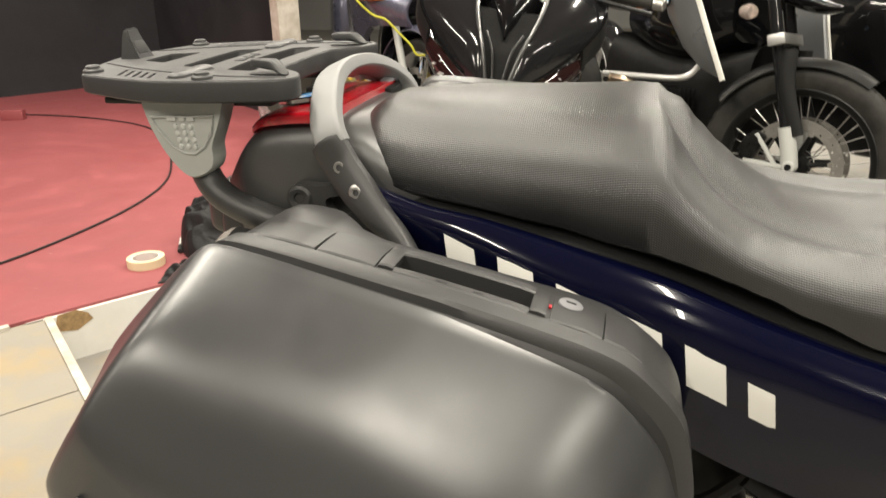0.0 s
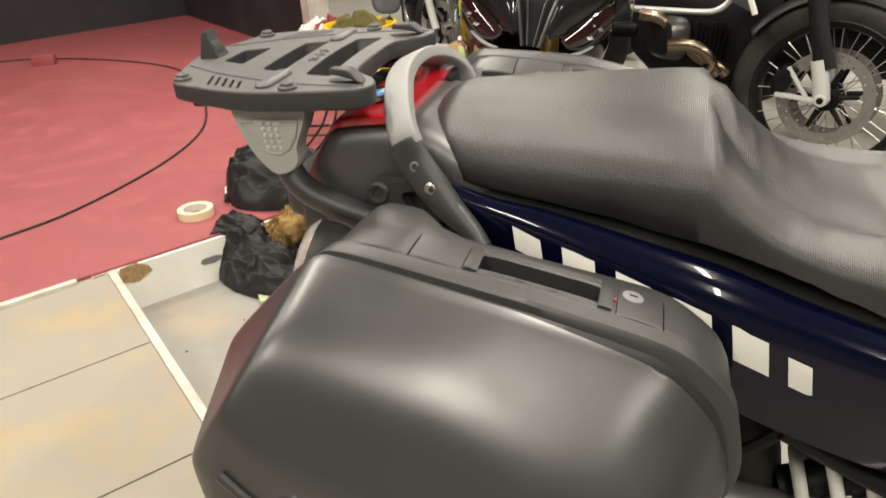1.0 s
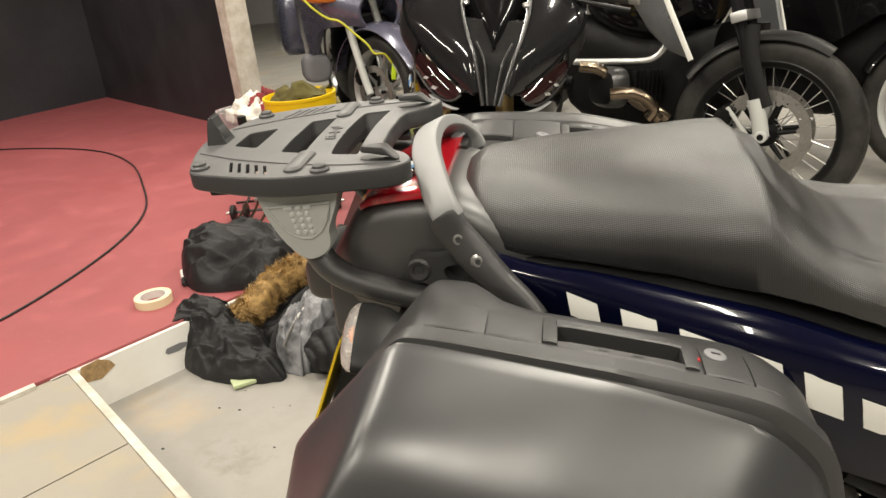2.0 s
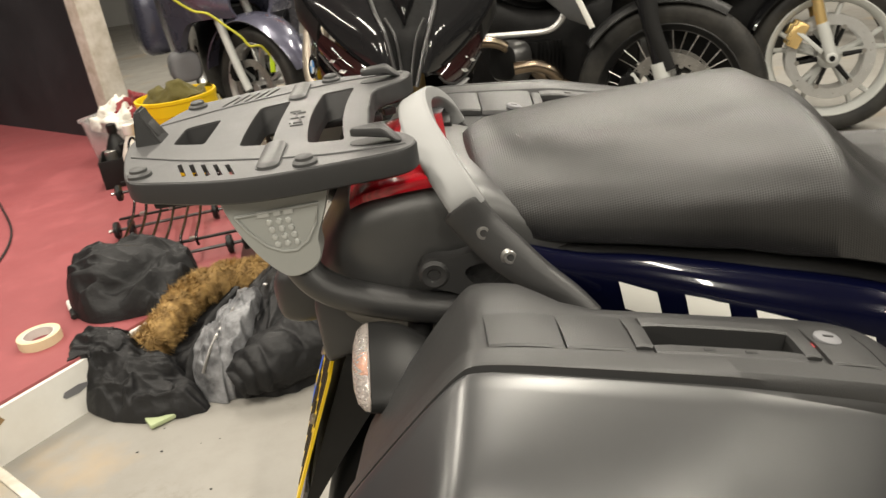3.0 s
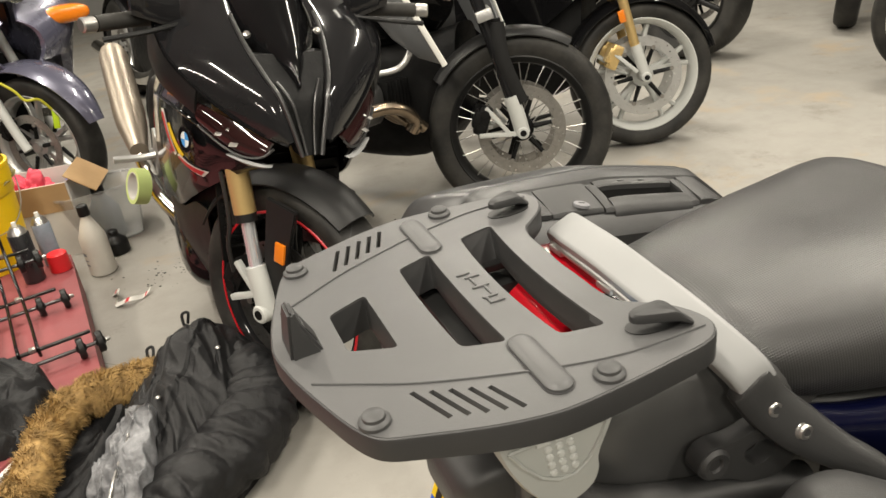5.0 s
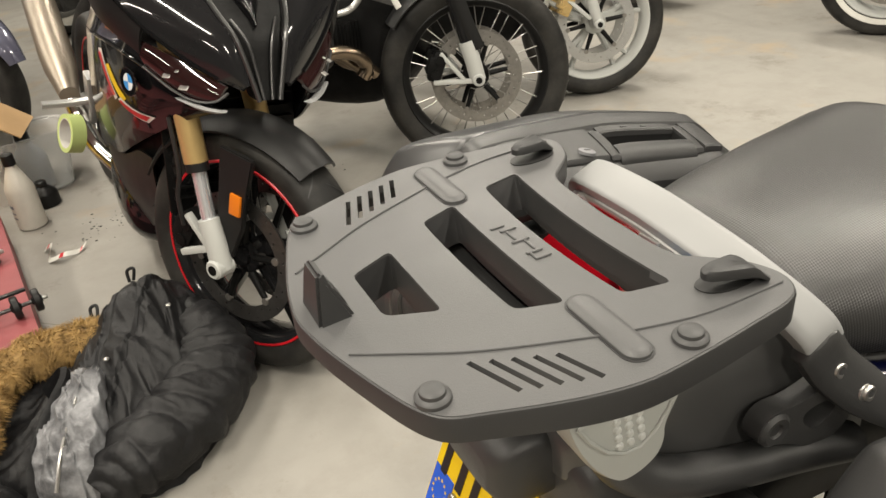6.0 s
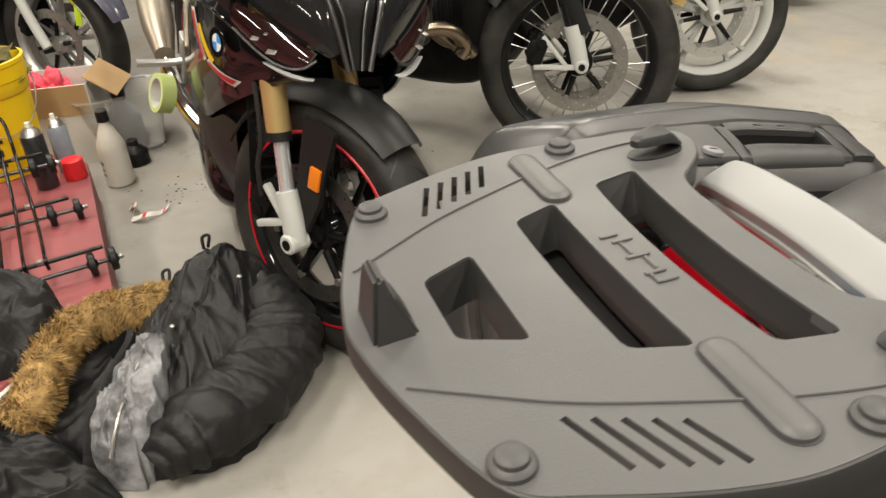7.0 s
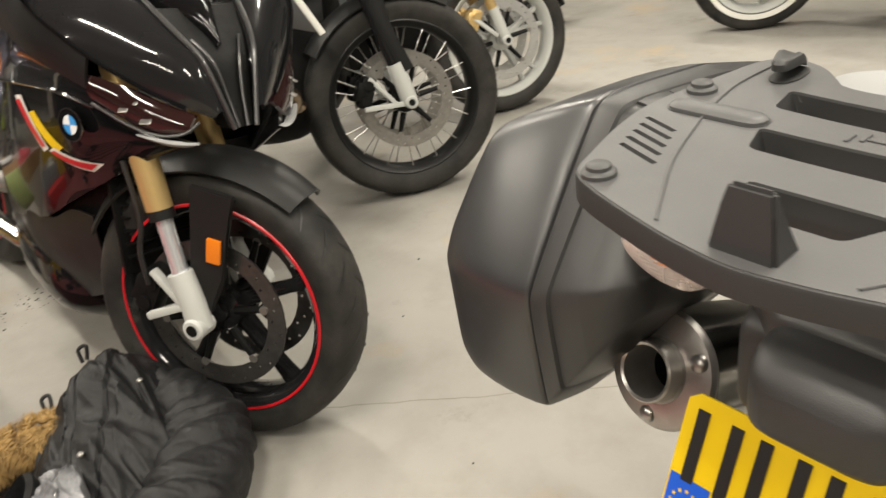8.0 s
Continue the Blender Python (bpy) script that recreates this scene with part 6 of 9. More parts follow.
def shell(parent, name, A, B, bulge, key, sgn, label="", nu=22, nv=10, thick=0.006):
    bm = B_()
    rows = []
    for i in range(nu + 1):
        out = [shell_at(A, B, bulge, i / nu, k / nv) for k in range(nv + 1)]
        inn = [p + V(-thick * 0.6, -thick, -thick * 0.3) for p in out[::-1]]
        rows.append([V(p.x, p.y * sgn, p.z) for p in out + inn])
    skin(bm, rows)
    return part(name, bm, M[key], parent, label, 40)


B_ = B
CHEEK_A = [(-0.22, 0.090, 1.030), (-0.10, 0.094, 0.957), (-0.02, 0.088, 0.903), (0.055, 0.070, 0.845), (0.092, 0.054, 0.808), (0.111, 0.044, 0.760), (0.122, 0.036, 0.715)]
CHEEK_B = [(-0.32, 0.240, 0.985), (-0.18, 0.252, 0.955), (-0.069, 0.246, 0.883), (0.000, 0.195, 0.812), (0.055, 0.135, 0.757), (0.092, 0.088, 0.724), (0.115, 0.052, 0.704)]
FLANK_A = [(-0.62, 0.208, 0.72), (-0.42, 0.228, 0.738), (-0.25, 0.226, 0.745), (-0.13, 0.218, 0.744), (-0.05, 0.191, 0.722), (0.03, 0.147, 0.69), (0.1, 0.094, 0.668)]
FLANK_B = [(-0.62, 0.208, 0.4), (-0.44, 0.200, 0.43), (-0.3, 0.191, 0.49), (-0.15, 0.179, 0.555), (-0.02, 0.146, 0.615), (0.06, 0.117, 0.648), (0.104, 0.090, 0.66)]
FLANK_BULGE = (0.0, 0.016, 0.0)


def flank_at(u, v, sgn):
    p = shell_at(FLANK_A, FLANK_B, FLANK_BULGE, u, v)
    return V(p.x, p.y * sgn, p.z)


for sgn in (-1, 1):
    flank = shell(sport, "side_fairing", FLANK_A, FLANK_B, FLANK_BULGE, "gloss", sgn, "glossy black side fairing")
    shell(sport, "upper_fairing", CHEEK_A, CHEEK_B, (0.010, 0.006, 0.009), "gloss2", sgn, "glossy dark upper fairing cheek", 26, 12)
    shell(sport, "winglet", [(-0.20, 0.256, 0.950), (-0.069, 0.250, 0.880), (-0.01, 0.205, 0.822)], [(-0.24, 0.262, 0.860), (-0.112, 0.260, 0.818), (-0.02, 0.212, 0.765)], (0.0, 0.006, 0.0), "satin", sgn, "", 10, 5)
    shell(sport, "side_duct", [(-0.62, 0.177, 0.900), (-0.40, 0.217, 0.885), (-0.24, 0.228, 0.862), (-0.112, 0.225, 0.815), (-0.03, 0.189, 0.765)], [(-0.62, 0.208, 0.722), (-0.42, 0.227, 0.741), (-0.25, 0.224, 0.748), (-0.13, 0.216, 0.747), (-0.04, 0.184, 0.722)], (0, -0.018, 0), "gloss2", sgn, "", 16, 8)
    shell(sport, "lower_fairing", [(-0.85, 0.159, 0.58), (-0.62, 0.209, 0.50), (-0.44, 0.198, 0.432), (-0.32, 0.181, 0.470), (-0.24, 0.168, 0.470)], [(-0.85, 0.124, 0.22), (-0.62, 0.146, 0.20), (-0.45, 0.155, 0.22), (-0.32, 0.156, 0.26), (-0.22, 0.152, 0.315)], (0, 0.014, 0), "satin", sgn, "", 16, 8)
    # edge mouldings
    tubed(sport, "fairing_edge", [(x, y * sgn, z) for x, y, z in ((-0.42, 0.232, 0.742), (-0.25, 0.229, 0.749), (-0.13, 0.221, 0.748), (-0.05, 0.195, 0.726))], 0.0035, "gloss2", "", 6, 4)
    tubed(sport, "fairing_edge", [(x, y * sgn, z) for x, y, z in ((-0.18, 0.256, 0.957), (-0.069, 0.250, 0.885), (0.000, 0.199, 0.814), (0.055, 0.139, 0.759), (0.092, 0.092, 0.726))], 0.0035, "gloss", "", 6, 5)
    # headlight: dark lens, bright lower edge and tip
    HA = [(-0.035, 0.212, 0.792), (0.015, 0.172, 0.772), (0.060, 0.126, 0.742), (0.100, 0.080, 0.712)]
    HB = [(-0.020, 0.204, 0.742), (0.030, 0.166, 0.704), (0.068, 0.132, 0.684), (0.102, 0.098, 0.684)]
    lamp = shell(sport, "headlight", HA, HB, (0.006, 0.008, 0.0), "smoked", sgn, "narrow smoked headlight lens", 14, 8)
    # thin steel slivers laid on the lens as its glints
    for u, v, w, h in ((0.34, 0.60, 0.016, 0.0014), (0.55, 0.66, 0.020, 0.0014), (0.48, 0.30, 0.008, 0.0020)):
        bm = B()
        p = shell_at(HA, HB, (0.006, 0.008, 0.0), u, v) + V(0.001, 0.001, 0)
        box(bm, (p.x, p.y * sgn, p.z), (w, w, h), Matrix.Rotation(0.75 * sgn, 3, "Z") @ Matrix.Rotation(0.5, 3, "Y"), 0.001, 1)
        part("lamp_reflector", bm, M["steel"], lamp)
    tubed(sport, "headlight_edge", [(x, y * sgn, z) for x, y, z in ((-0.020, 0.208, 0.740), (0.030, 0.170, 0.701), (0.068, 0.136, 0.682), (0.098, 0.104, 0.684), (0.112, 0.080, 0.702))], 0.0030, "gunmetal", "", 8, 5)
    bm = B()
    rows = []
    for x, y, z, w in ((0.045, 0.160, 0.684, 0.003), (0.080, 0.132, 0.672, 0.0065), (0.105, 0.106, 0.667, 0.006), (0.118, 0.088, 0.666, 0.0015)):
        rows.append([V(x, sgn * (y + 0.008), z + w), V(x + 0.006, sgn * (y + 0.006), z), V(x, sgn * y, z - w), V(x - 0.012, sgn * (y - 0.006), z)])
    loft(bm, rows, 3)
    part("headlight_lip", bm, M["silver"], lamp, "silver lip under the headlight")
    # trim strips of the nose
    tubed(sport, "nose_trim", [(-0.10, sgn * 0.097, 0.962), (-0.02, sgn * 0.090, 0.908), (0.055, sgn * 0.072, 0.850), (0.094, sgn * 0.055, 0.812), (0.108, sgn * 0.044, 0.775), (0.119, sgn * 0.033, 0.730), (0.130, sgn * 0.022, 0.682)], 0.0050, "gunmetal", "dark silver trim strip", 8, 6)
    bm = B()
    lathe(bm, [(0, 0.007), (0.007, 0.006), (0.009, 0)], (-0.035, sgn * 0.080, 0.925), (0.7, sgn * 0.3, 0.6), 14)
    part("screen_screw", bm, M["steel"], sport)
    # mirror on its stalk
    bm = B()
    loft(bm, [[V(-0.155 + dx, sgn * (0.20 + 0.10 * t), 0.985 + 0.02 * t + h * (1 - 0.3 * t)) for dx, h in ((0.02, 0.05), (0.035, 0.0), (0.02, -0.055), (-0.01, -0.055), (-0.018, 0.0), (-0.01, 0.05))] for t in (0, 0.4, 0.8, 1.0)], 2)
    part("mirror", bm, M["gloss2"], sport, "dark grey mirror shell")
    # bar, grip and lever
    tubed(sport, "handlebar_grip", [(-0.20, sgn * 0.20, 0.955), (-0.165, sgn * 0.29, 0.955), (-0.130, sgn * 0.375, 0.952)], 0.0175, "rubber", "", 14, 3)
    tubed(sport, "brake_lever", [(-0.13, sgn * 0.20, 0.945), (-0.085, sgn * 0.28, 0.935), (-0.075, sgn * 0.37, 0.925)], 0.006, "satin", "", 8, 4)
    bm = B()
    cyl(bm, V(-0.130, sgn * 0.375, 0.952), V(-0.117, sgn * 0.405, 0.951), 0.0165, None, 14, bev=0.003)
    part("bar_end", bm, M["steel"], sport)
# nose: deep intake between the trims, and the screen above
bm = B()
rings = []
for x, w, z in ((0.00, 0.085, 0.885), (0.050, 0.066, 0.835), (0.078, 0.050, 0.795), (0.094, 0.038, 0.745), (0.108, 0.028, 0.700), (0.114, 0.022, 0.680)):
    rings.append([V(x, w * s, z) for s in (-1, -0.5, 0, 0.5, 1)] + [V(x - 0.05, w * s, z) for s in (1, 0.5, 0, -0.5, -1)])
loft(bm, rings, 4)
part("nose_intake", bm, M["dark"], sport, "black air intake in the nose")
for sgn in (-1, 1):
    tubed(sport, "intake_fin", [(0.060, sgn * 0.048, 0.835), (0.090, sgn * 0.026, 0.795), (0.104, sgn * 0.016, 0.740), (0.122, sgn * 0.009, 0.682)], 0.0032, "gunmetal", "", 6, 4)
bm = B()
rings = []
for x, w, z, h in ((0.078, 0.008, 0.826, 0.006), (0.035, 0.050, 0.880, 0.016), (-0.05, 0.095, 0.945, 0.035), (-0.14, 0.118, 1.02, 0.05), (-0.24, 0.122, 1.085, 0.055), (-0.33, 0.11, 1.115, 0.05)):
    ring = []
    for j in range(13):
        s = -1 + j / 6
        ring.append(V(x - 0.06 * s * s, w * s, z - h * s * s * 1.2))
    ring += [V(p.x - 0.004, p.y * 0.97, p.z - 0.006) for p in ring[::-1]]
    rings.append(ring)
loft(bm, rings, 5)
part("windscreen", bm, M["gloss"], sport, "dark smoked windscreen")
ringed(sport, "fuel_tank", [(-0.36, 0.10, 0.98, 0.80), (-0.45, 0.155, 1.01, 0.72), (-0.62, 0.165, 0.99, 0.70), (-0.78, 0.13, 0.92, 0.70), (-0.88, 0.09, 0.86, 0.72)], "gloss", "glossy black fuel tank", 2.6)
ringed(sport, "rider_seat", [(-0.84, 0.10, 0.86, 0.80), (-0.95, 0.15, 0.855, 0.79), (-1.10, 0.13, 0.88, 0.80), (-1.2, 0.10, 0.92, 0.84)], "saddle")
ringed(sport, "tail_cowl", [(-1.08, 0.10, 0.90, 0.80), (-1.25, 0.11, 0.97, 0.85), (-1.45, 0.08, 1.02, 0.92), (-1.58, 0.04, 1.03, 0.98)], "gloss")
ringed(sport, "engine", [(-0.16, 0.10, 0.66, 0.36), (-0.30, 0.16, 0.72, 0.24), (-0.55, 0.18, 0.70, 0.20), (-0.85, 0.16, 0.66, 0.22), (-1.0, 0.10, 0.6, 0.3)], "dark", "", 4)
bm = B()
box(bm, (-0.148, 0, 0.51), (0.012, 0.32, 0.30), None, 0.004)
rad = part("radiator", bm, M["dark"], sport)
for k in range(9):
    bm = B()
    box(bm, (-0.135, 0, 0.40 + 0.028 * k), (0.02, 0.30, 0.004))
    part("radiator_fin", bm, M["dark"], rad)
ringed(sport, "belly_pan", [(-0.28, 0.07, 0.34, 0.20), (-0.45, 0.19, 0.34, 0.15), (-0.75, 0.18, 0.34, 0.15), (-0.98, 0.13, 0.33, 0.2)], "gloss", "", 3.5)
RWS = Matrix.Translation((-1.44, 0, 0.315))
wheel_set(sport, "rear_wheel", RWS, 0.315, 0.19, 0.212, "cast", "gloss2", 0, 0.11, (-1,), "red")
tubed(sport, "swing_arm", [(-0.90, -0.09, 0.38), (-1.15, -0.12, 0.36), (-1.44, -0.12, 0.315)], 0.030, "alu", "", 12, 4)
tubed(sport, "silencer_pipe", [(-0.75, -0.10, 0.22), (-0.95, -0.18, 0.30), (-1.07, -0.222, 0.455)], 0.028, "chrome", "", 14, 5)
bm = B()
ma, mb = V(-1.05, -0.222, 0.455), V(-1.66, -0.200, 0.690)
dd = (mb - ma).normalized()
lathe(bm, [(0.0, -0.03), (0.030, -0.03), (0.034, 0.0), (0.050, 0.12), (0.054, 0.20), (0.054, 0.55), (0.053, 0.60), (0.046, 0.635), (0.036, 0.64), (0.034, 0.55), (0.0, 0.54)], ma, dd, 30)
part("silencer", bm, M["brushed"], sport, "brushed warm metal silencer")
tubed(sport, "footrest", [(-0.97, -0.15, 0.44), (-0.985, -0.22, 0.43), (-0.99, -0.31, 0.43)], 0.012, "alu", "", 10, 3)
bm = B()
box(bm, (-0.99, -0.17, 0.44), (0.06, 0.02, 0.16), Matrix.Rotation(0.3, 3, "Y"), 0.006)
part("footrest_plate", bm, M["alu"], sport)
roundel(sport, facing(V(-0.089, -0.2235, 0.695), (0.30, -1, 0.04)), 0.030)


def decal(parent, pts, key, lift, side=-1):
    """A flat transfer on the fairing: corners as (x, v)."""
    bm = B()
    n = 5
    def at(u, v):
        (xa, va), (xb, vb), (xc, vc), (xd, vd) = pts
        x = (xa * (1 - u) + xb * u) * (1 - v) + (xd * (1 - u) + xc * u) * v
        w = (va * (1 - u) + vb * u) * (1 - v) + (vd * (1 - u) + vc * u) * v
        return flank_at(x, w, side) + V(0, side * lift, 0)
    sheet(bm, at, n, n)
    part("transfer", bm, M[key], parent)


decal(sport, [(0.290, 0.20), (0.330, 0.18), (0.455, 0.52), (0.415, 0.56)], "plate", 0.0015)
decal(sport, [(0.240, 0.08), (0.272, 0.07), (0.378, 0.50), (0.346, 0.52)], "white", 0.0030)
decal(sport, [(0.245, 0.11), (0.267, 0.10), (0.366, 0.47), (0.346, 0.48)], "red", 0.0045)
decal(sport, [(0.378, 0.52), (0.408, 0.50), (0.585, 0.82), (0.535, 0.86)], "white", 0.0030)
decal(sport, [(0.388, 0.54), (0.407, 0.53), (0.566, 0.80), (0.532, 0.83)], "red", 0.0045)

# ---- adventure motorcycle ----------------------------------------------
# outline of its side panel in the room, from the roundel's corner round to the top
SIDE_PANEL = [(0.323, 2.11, 0.881), (0.345, 2.095, 0.802), (0.400, 2.05, 0.700), (0.463, 1.99, 0.634), (0.530, 1.93, 0.605), (0.485, 1.97, 0.727), (0.443, 2.01, 0.845), (0.400, 2.035, 0.955), (0.320, 2.11, 0.965)]
GM = pose(0.761, 1.937, 0, -8, 0, -50)
adv = thing("adventure_motorcycle", "black and silver adventure motorcycle with wire-spoked wheels, parked", "motorcycle", GM)
FG = Matrix.Translation((0, 0, 0.327)) @ Matrix.Rotation(radians(28), 4, "Z")
wheel_set(adv, "front_wheel", FG, 0.327, 0.120, 0.242, "wire", "satin", 30, 0.155, hub_mat="dark")
for sgn in (-1, 1):
    tubed(adv, "fork_lower", [(0.0, sgn * 0.105, -0.004), (-0.016, sgn * 0.105, 0.06), (-0.036, sgn * 0.105, 0.125)], 0.027, "palegrey", "pale grey cast fork foot", 14, 4, FG)
    bm = B()
    cyl(bm, V(0, sgn * 0.08, 0), V(0, sgn * 0.135, 0), 0.021, None, 20, bev=0.004)
    box(bm, (-0.075, sgn * 0.112, -0.004), (0.15, 0.016, 0.016), None, 0.004)
    box(bm, (-0.085, sgn * 0.112, 0.045), (0.12, 0.016, 0.014), Matrix.Rotation(radians(50), 3, "Y"), 0.004)
    bm.transform(FG)
    part("axle_clamp", bm, M["palegrey"], adv)
    bm = B()
    cyl(bm, V(0, sgn * 0.131, 0), V(0, sgn * 0.1365, 0), 0.011, None, 16)
    bm.transform(FG)
    part("axle_end", bm, M["dark"], adv)
    tubed(adv, "fork_tube", [(-0.034, sgn * 0.105, 0.115), (-0.17, sgn * 0.10, 0.55), (-0.22, sgn * 0.10, 0.72)], 0.0205, "gloss2", "black fork tube", 16, 2, FG)
    tubed(adv, "fork_guard", [(0.0, sgn * 0.112, 0.10), (-0.06, sgn * 0.116, 0.25), (-0.075, sgn * 0.112, 0.37)], 0.026, "satin", "", 10, 3, FG, 0.5)
    caliper(adv, FG, -0.135, sgn * 0.085, 0.045, -70, "dark", 0.06)
    # tank side panel, silver with a white edge, flared out over the cylinder
    near = [GM.inverted() @ V(*p) for p in SIDE_PANEL]
    face = [V(p.x, abs(p.y) * sgn, p.z) for p in near]
    out = V(0.25, sgn, 0.05).normalized()
    bm = B()
    mid = sum(face, V(0, 0, 0)) / len(face)
    skin(bm, [[p - out * 0.016 for p in face], face, [mid + (p - mid) * 0.93 + out * 0.005 for p in face], [mid + (p - mid) * 0.4 + out * 0.010 for p in face]])
    tp = part("tank_side_panel", bm, M["panelgrey"], adv, "grey pointed tank side panel")
    bm = B()
    pipe(bm, [p + out * 0.005 for p in face[4:8]], 0.010, 8, 4, 0.5)
    part("panel_edge", bm, M["white"], tp, "white edge of the panel")
    rc = GM.inverted() @ V(0.341, 2.088, 0.852)
    roundel(adv, facing((rc.x, abs(rc.y) * sgn + sgn * 0.012, rc.z), (0.35, sgn, 0.05)), 0.024)
    # boxer cylinder, bar and pipe
    bm = B()
    cyl(bm, V(-0.42, sgn * 0.12, 0.46), V(-0.42, sgn * 0.32, 0.46), 0.055, None, 20)
    barrel = part("cylinder_barrel", bm, M["dark"], adv)
    for k in range(7):
        bm = B()
        box(bm, (-0.42, sgn * (0.18 + 0.022 * k), 0.46), (0.15, 0.008, 0.13), None, 0.006)
        part("cooling_fin", bm, M["dark"], barrel)
    bm = B()
    loft(bm, [superring(0, 0.08 * s, 0.075 * s, -0.075 * s, 3.2, 20) for s in (0.8, 1.0, 1.0, 0.8)], 1)
    for i, v in enumerate(bm.verts):
        v.co.x = (0.0, 0.02, 0.06, 0.085)[i // 20]
    bm.transform(Matrix.Translation((-0.42, sgn * 0.33, 0.46)) @ Matrix.Rotation(radians(90 * sgn), 4, "Z"))
    part("cylinder_cover", bm, M["gunmetal"], adv, "cast cylinder head cover")
    tubed(adv, "grip", [(-0.36, sgn * 0.22, 1.10), (-0.40, sgn * 0.42, 1.10)], 0.017, "rubber", "", 12, 2)
bm = B()
box(bm, (-0.115, -0.02, 0.395), (0.055, 0.27, 0.035), Matrix.Rotation(radians(-17), 3, "Y"), 0.005)
bm.transform(FG)
part("fork_brace", bm, M["alu"], adv, "cast fork brace")
fender(adv, FG, 0.352, 0.070, 58, 148, "satin", 0.30, "satin black front mudguard")
ringed(adv, "beak", [(0.06, 0.03, 0.845, 0.825), (-0.05, 0.075, 0.885, 0.815), (-0.2, 0.11, 0.95, 0.85), (-0.32, 0.13, 1.02, 0.88)], "gloss", "black pointed beak under the headlight", 2.4)
ringed(adv, "headlight", [(-0.12, 0.07, 1.02, 0.93), (-0.16, 0.11, 1.06, 0.90), (-0.26, 0.12, 1.08, 0.9)], "gloss2")
ringed(adv, "fuel_tank", [(-0.30, 0.12, 1.0, 0.70), (-0.42, 0.21, 1.04, 0.62), (-0.62, 0.20, 1.02, 0.62), (-0.85, 0.12, 0.90, 0.68)], "gloss")
ringed(adv, "saddle", [(-0.80, 0.11, 0.90, 0.80), (-1.0, 0.16, 0.87, 0.78), (-1.25, 0.15, 0.92, 0.82), (-1.5, 0.11, 0.93, 0.84)], "saddle")
ringed(adv, "engine_block", [(-0.20, 0.09, 0.70, 0.35), (-0.36, 0.15, 0.66, 0.22), (-0.7, 0.15, 0.66, 0.22), (-0.95, 0.12, 0.7, 0.3)], "dark", "", 3.6)
# engine side: bars and pipes, given in the room
for name, key, r, lab, pts in (
        ("engine_bar", "alu", 0.011, "bright tubular engine bar", [(0.131, 2.08, 0.607), (0.274, 2.08, 0.596), (0.375, 2.08, 0.590), (0.425, 2.08, 0.599), (0.458, 2.08, 0.630), (0.474, 2.08, 0.669)]),
        ("exhaust_header", "bronze", 0.020, "heat-tinted exhaust header", [(0.152, 2.04, 0.596), (0.222, 2.04, 0.578), (0.292, 2.04, 0.518), (0.361, 2.04, 0.444), (0.432, 2.04, 0.410), (0.464, 2.04, 0.380)]),
        ("exhaust_header", "bronze", 0.019, "", [(0.272, 2.02, 0.517), (0.329, 2.02, 0.483), (0.386, 2.02, 0.434), (0.433, 2.02, 0.384)]),
        ("exhaust_elbow", "bronze", 0.022, "polished exhaust elbow", [(0.254, 1.95, 0.505), (0.325, 1.95, 0.504), (0.378, 1.95, 0.480), (0.4025, 1.95, 0.440), (0.381, 1.95, 0.408)])):
    bm = B()
    pipe(bm, pts, r, 14, 5)
    bm.transform(GM.inverted())
    part(name, bm, M[key], adv, lab)
wheel_set(adv, "rear_wheel", Matrix.Translation((-1.5, 0, 0.335)), 0.335, 0.17, 0.222, "wire", "satin", 0, 0.13, (-1,))
tubed(adv, "swing_arm", [(-0.90, -0.10, 0.42), (-1.2, -0.11, 0.38), (-1.5, -0.11, 0.335)], 0.035, "dark", "", 12, 3)
bm = B()
lathe(bm, [(0, 0.02), (0.020, 0.018), (0.026, 0.0), (0.020, -0.03), (0, -0.04)], (-0.15, -0.20, 0.80), (1, -0.2, 0.0), 20)
part("auxiliary_lamp", bm, M["clearlens"], adv, "small round auxiliary lamp")

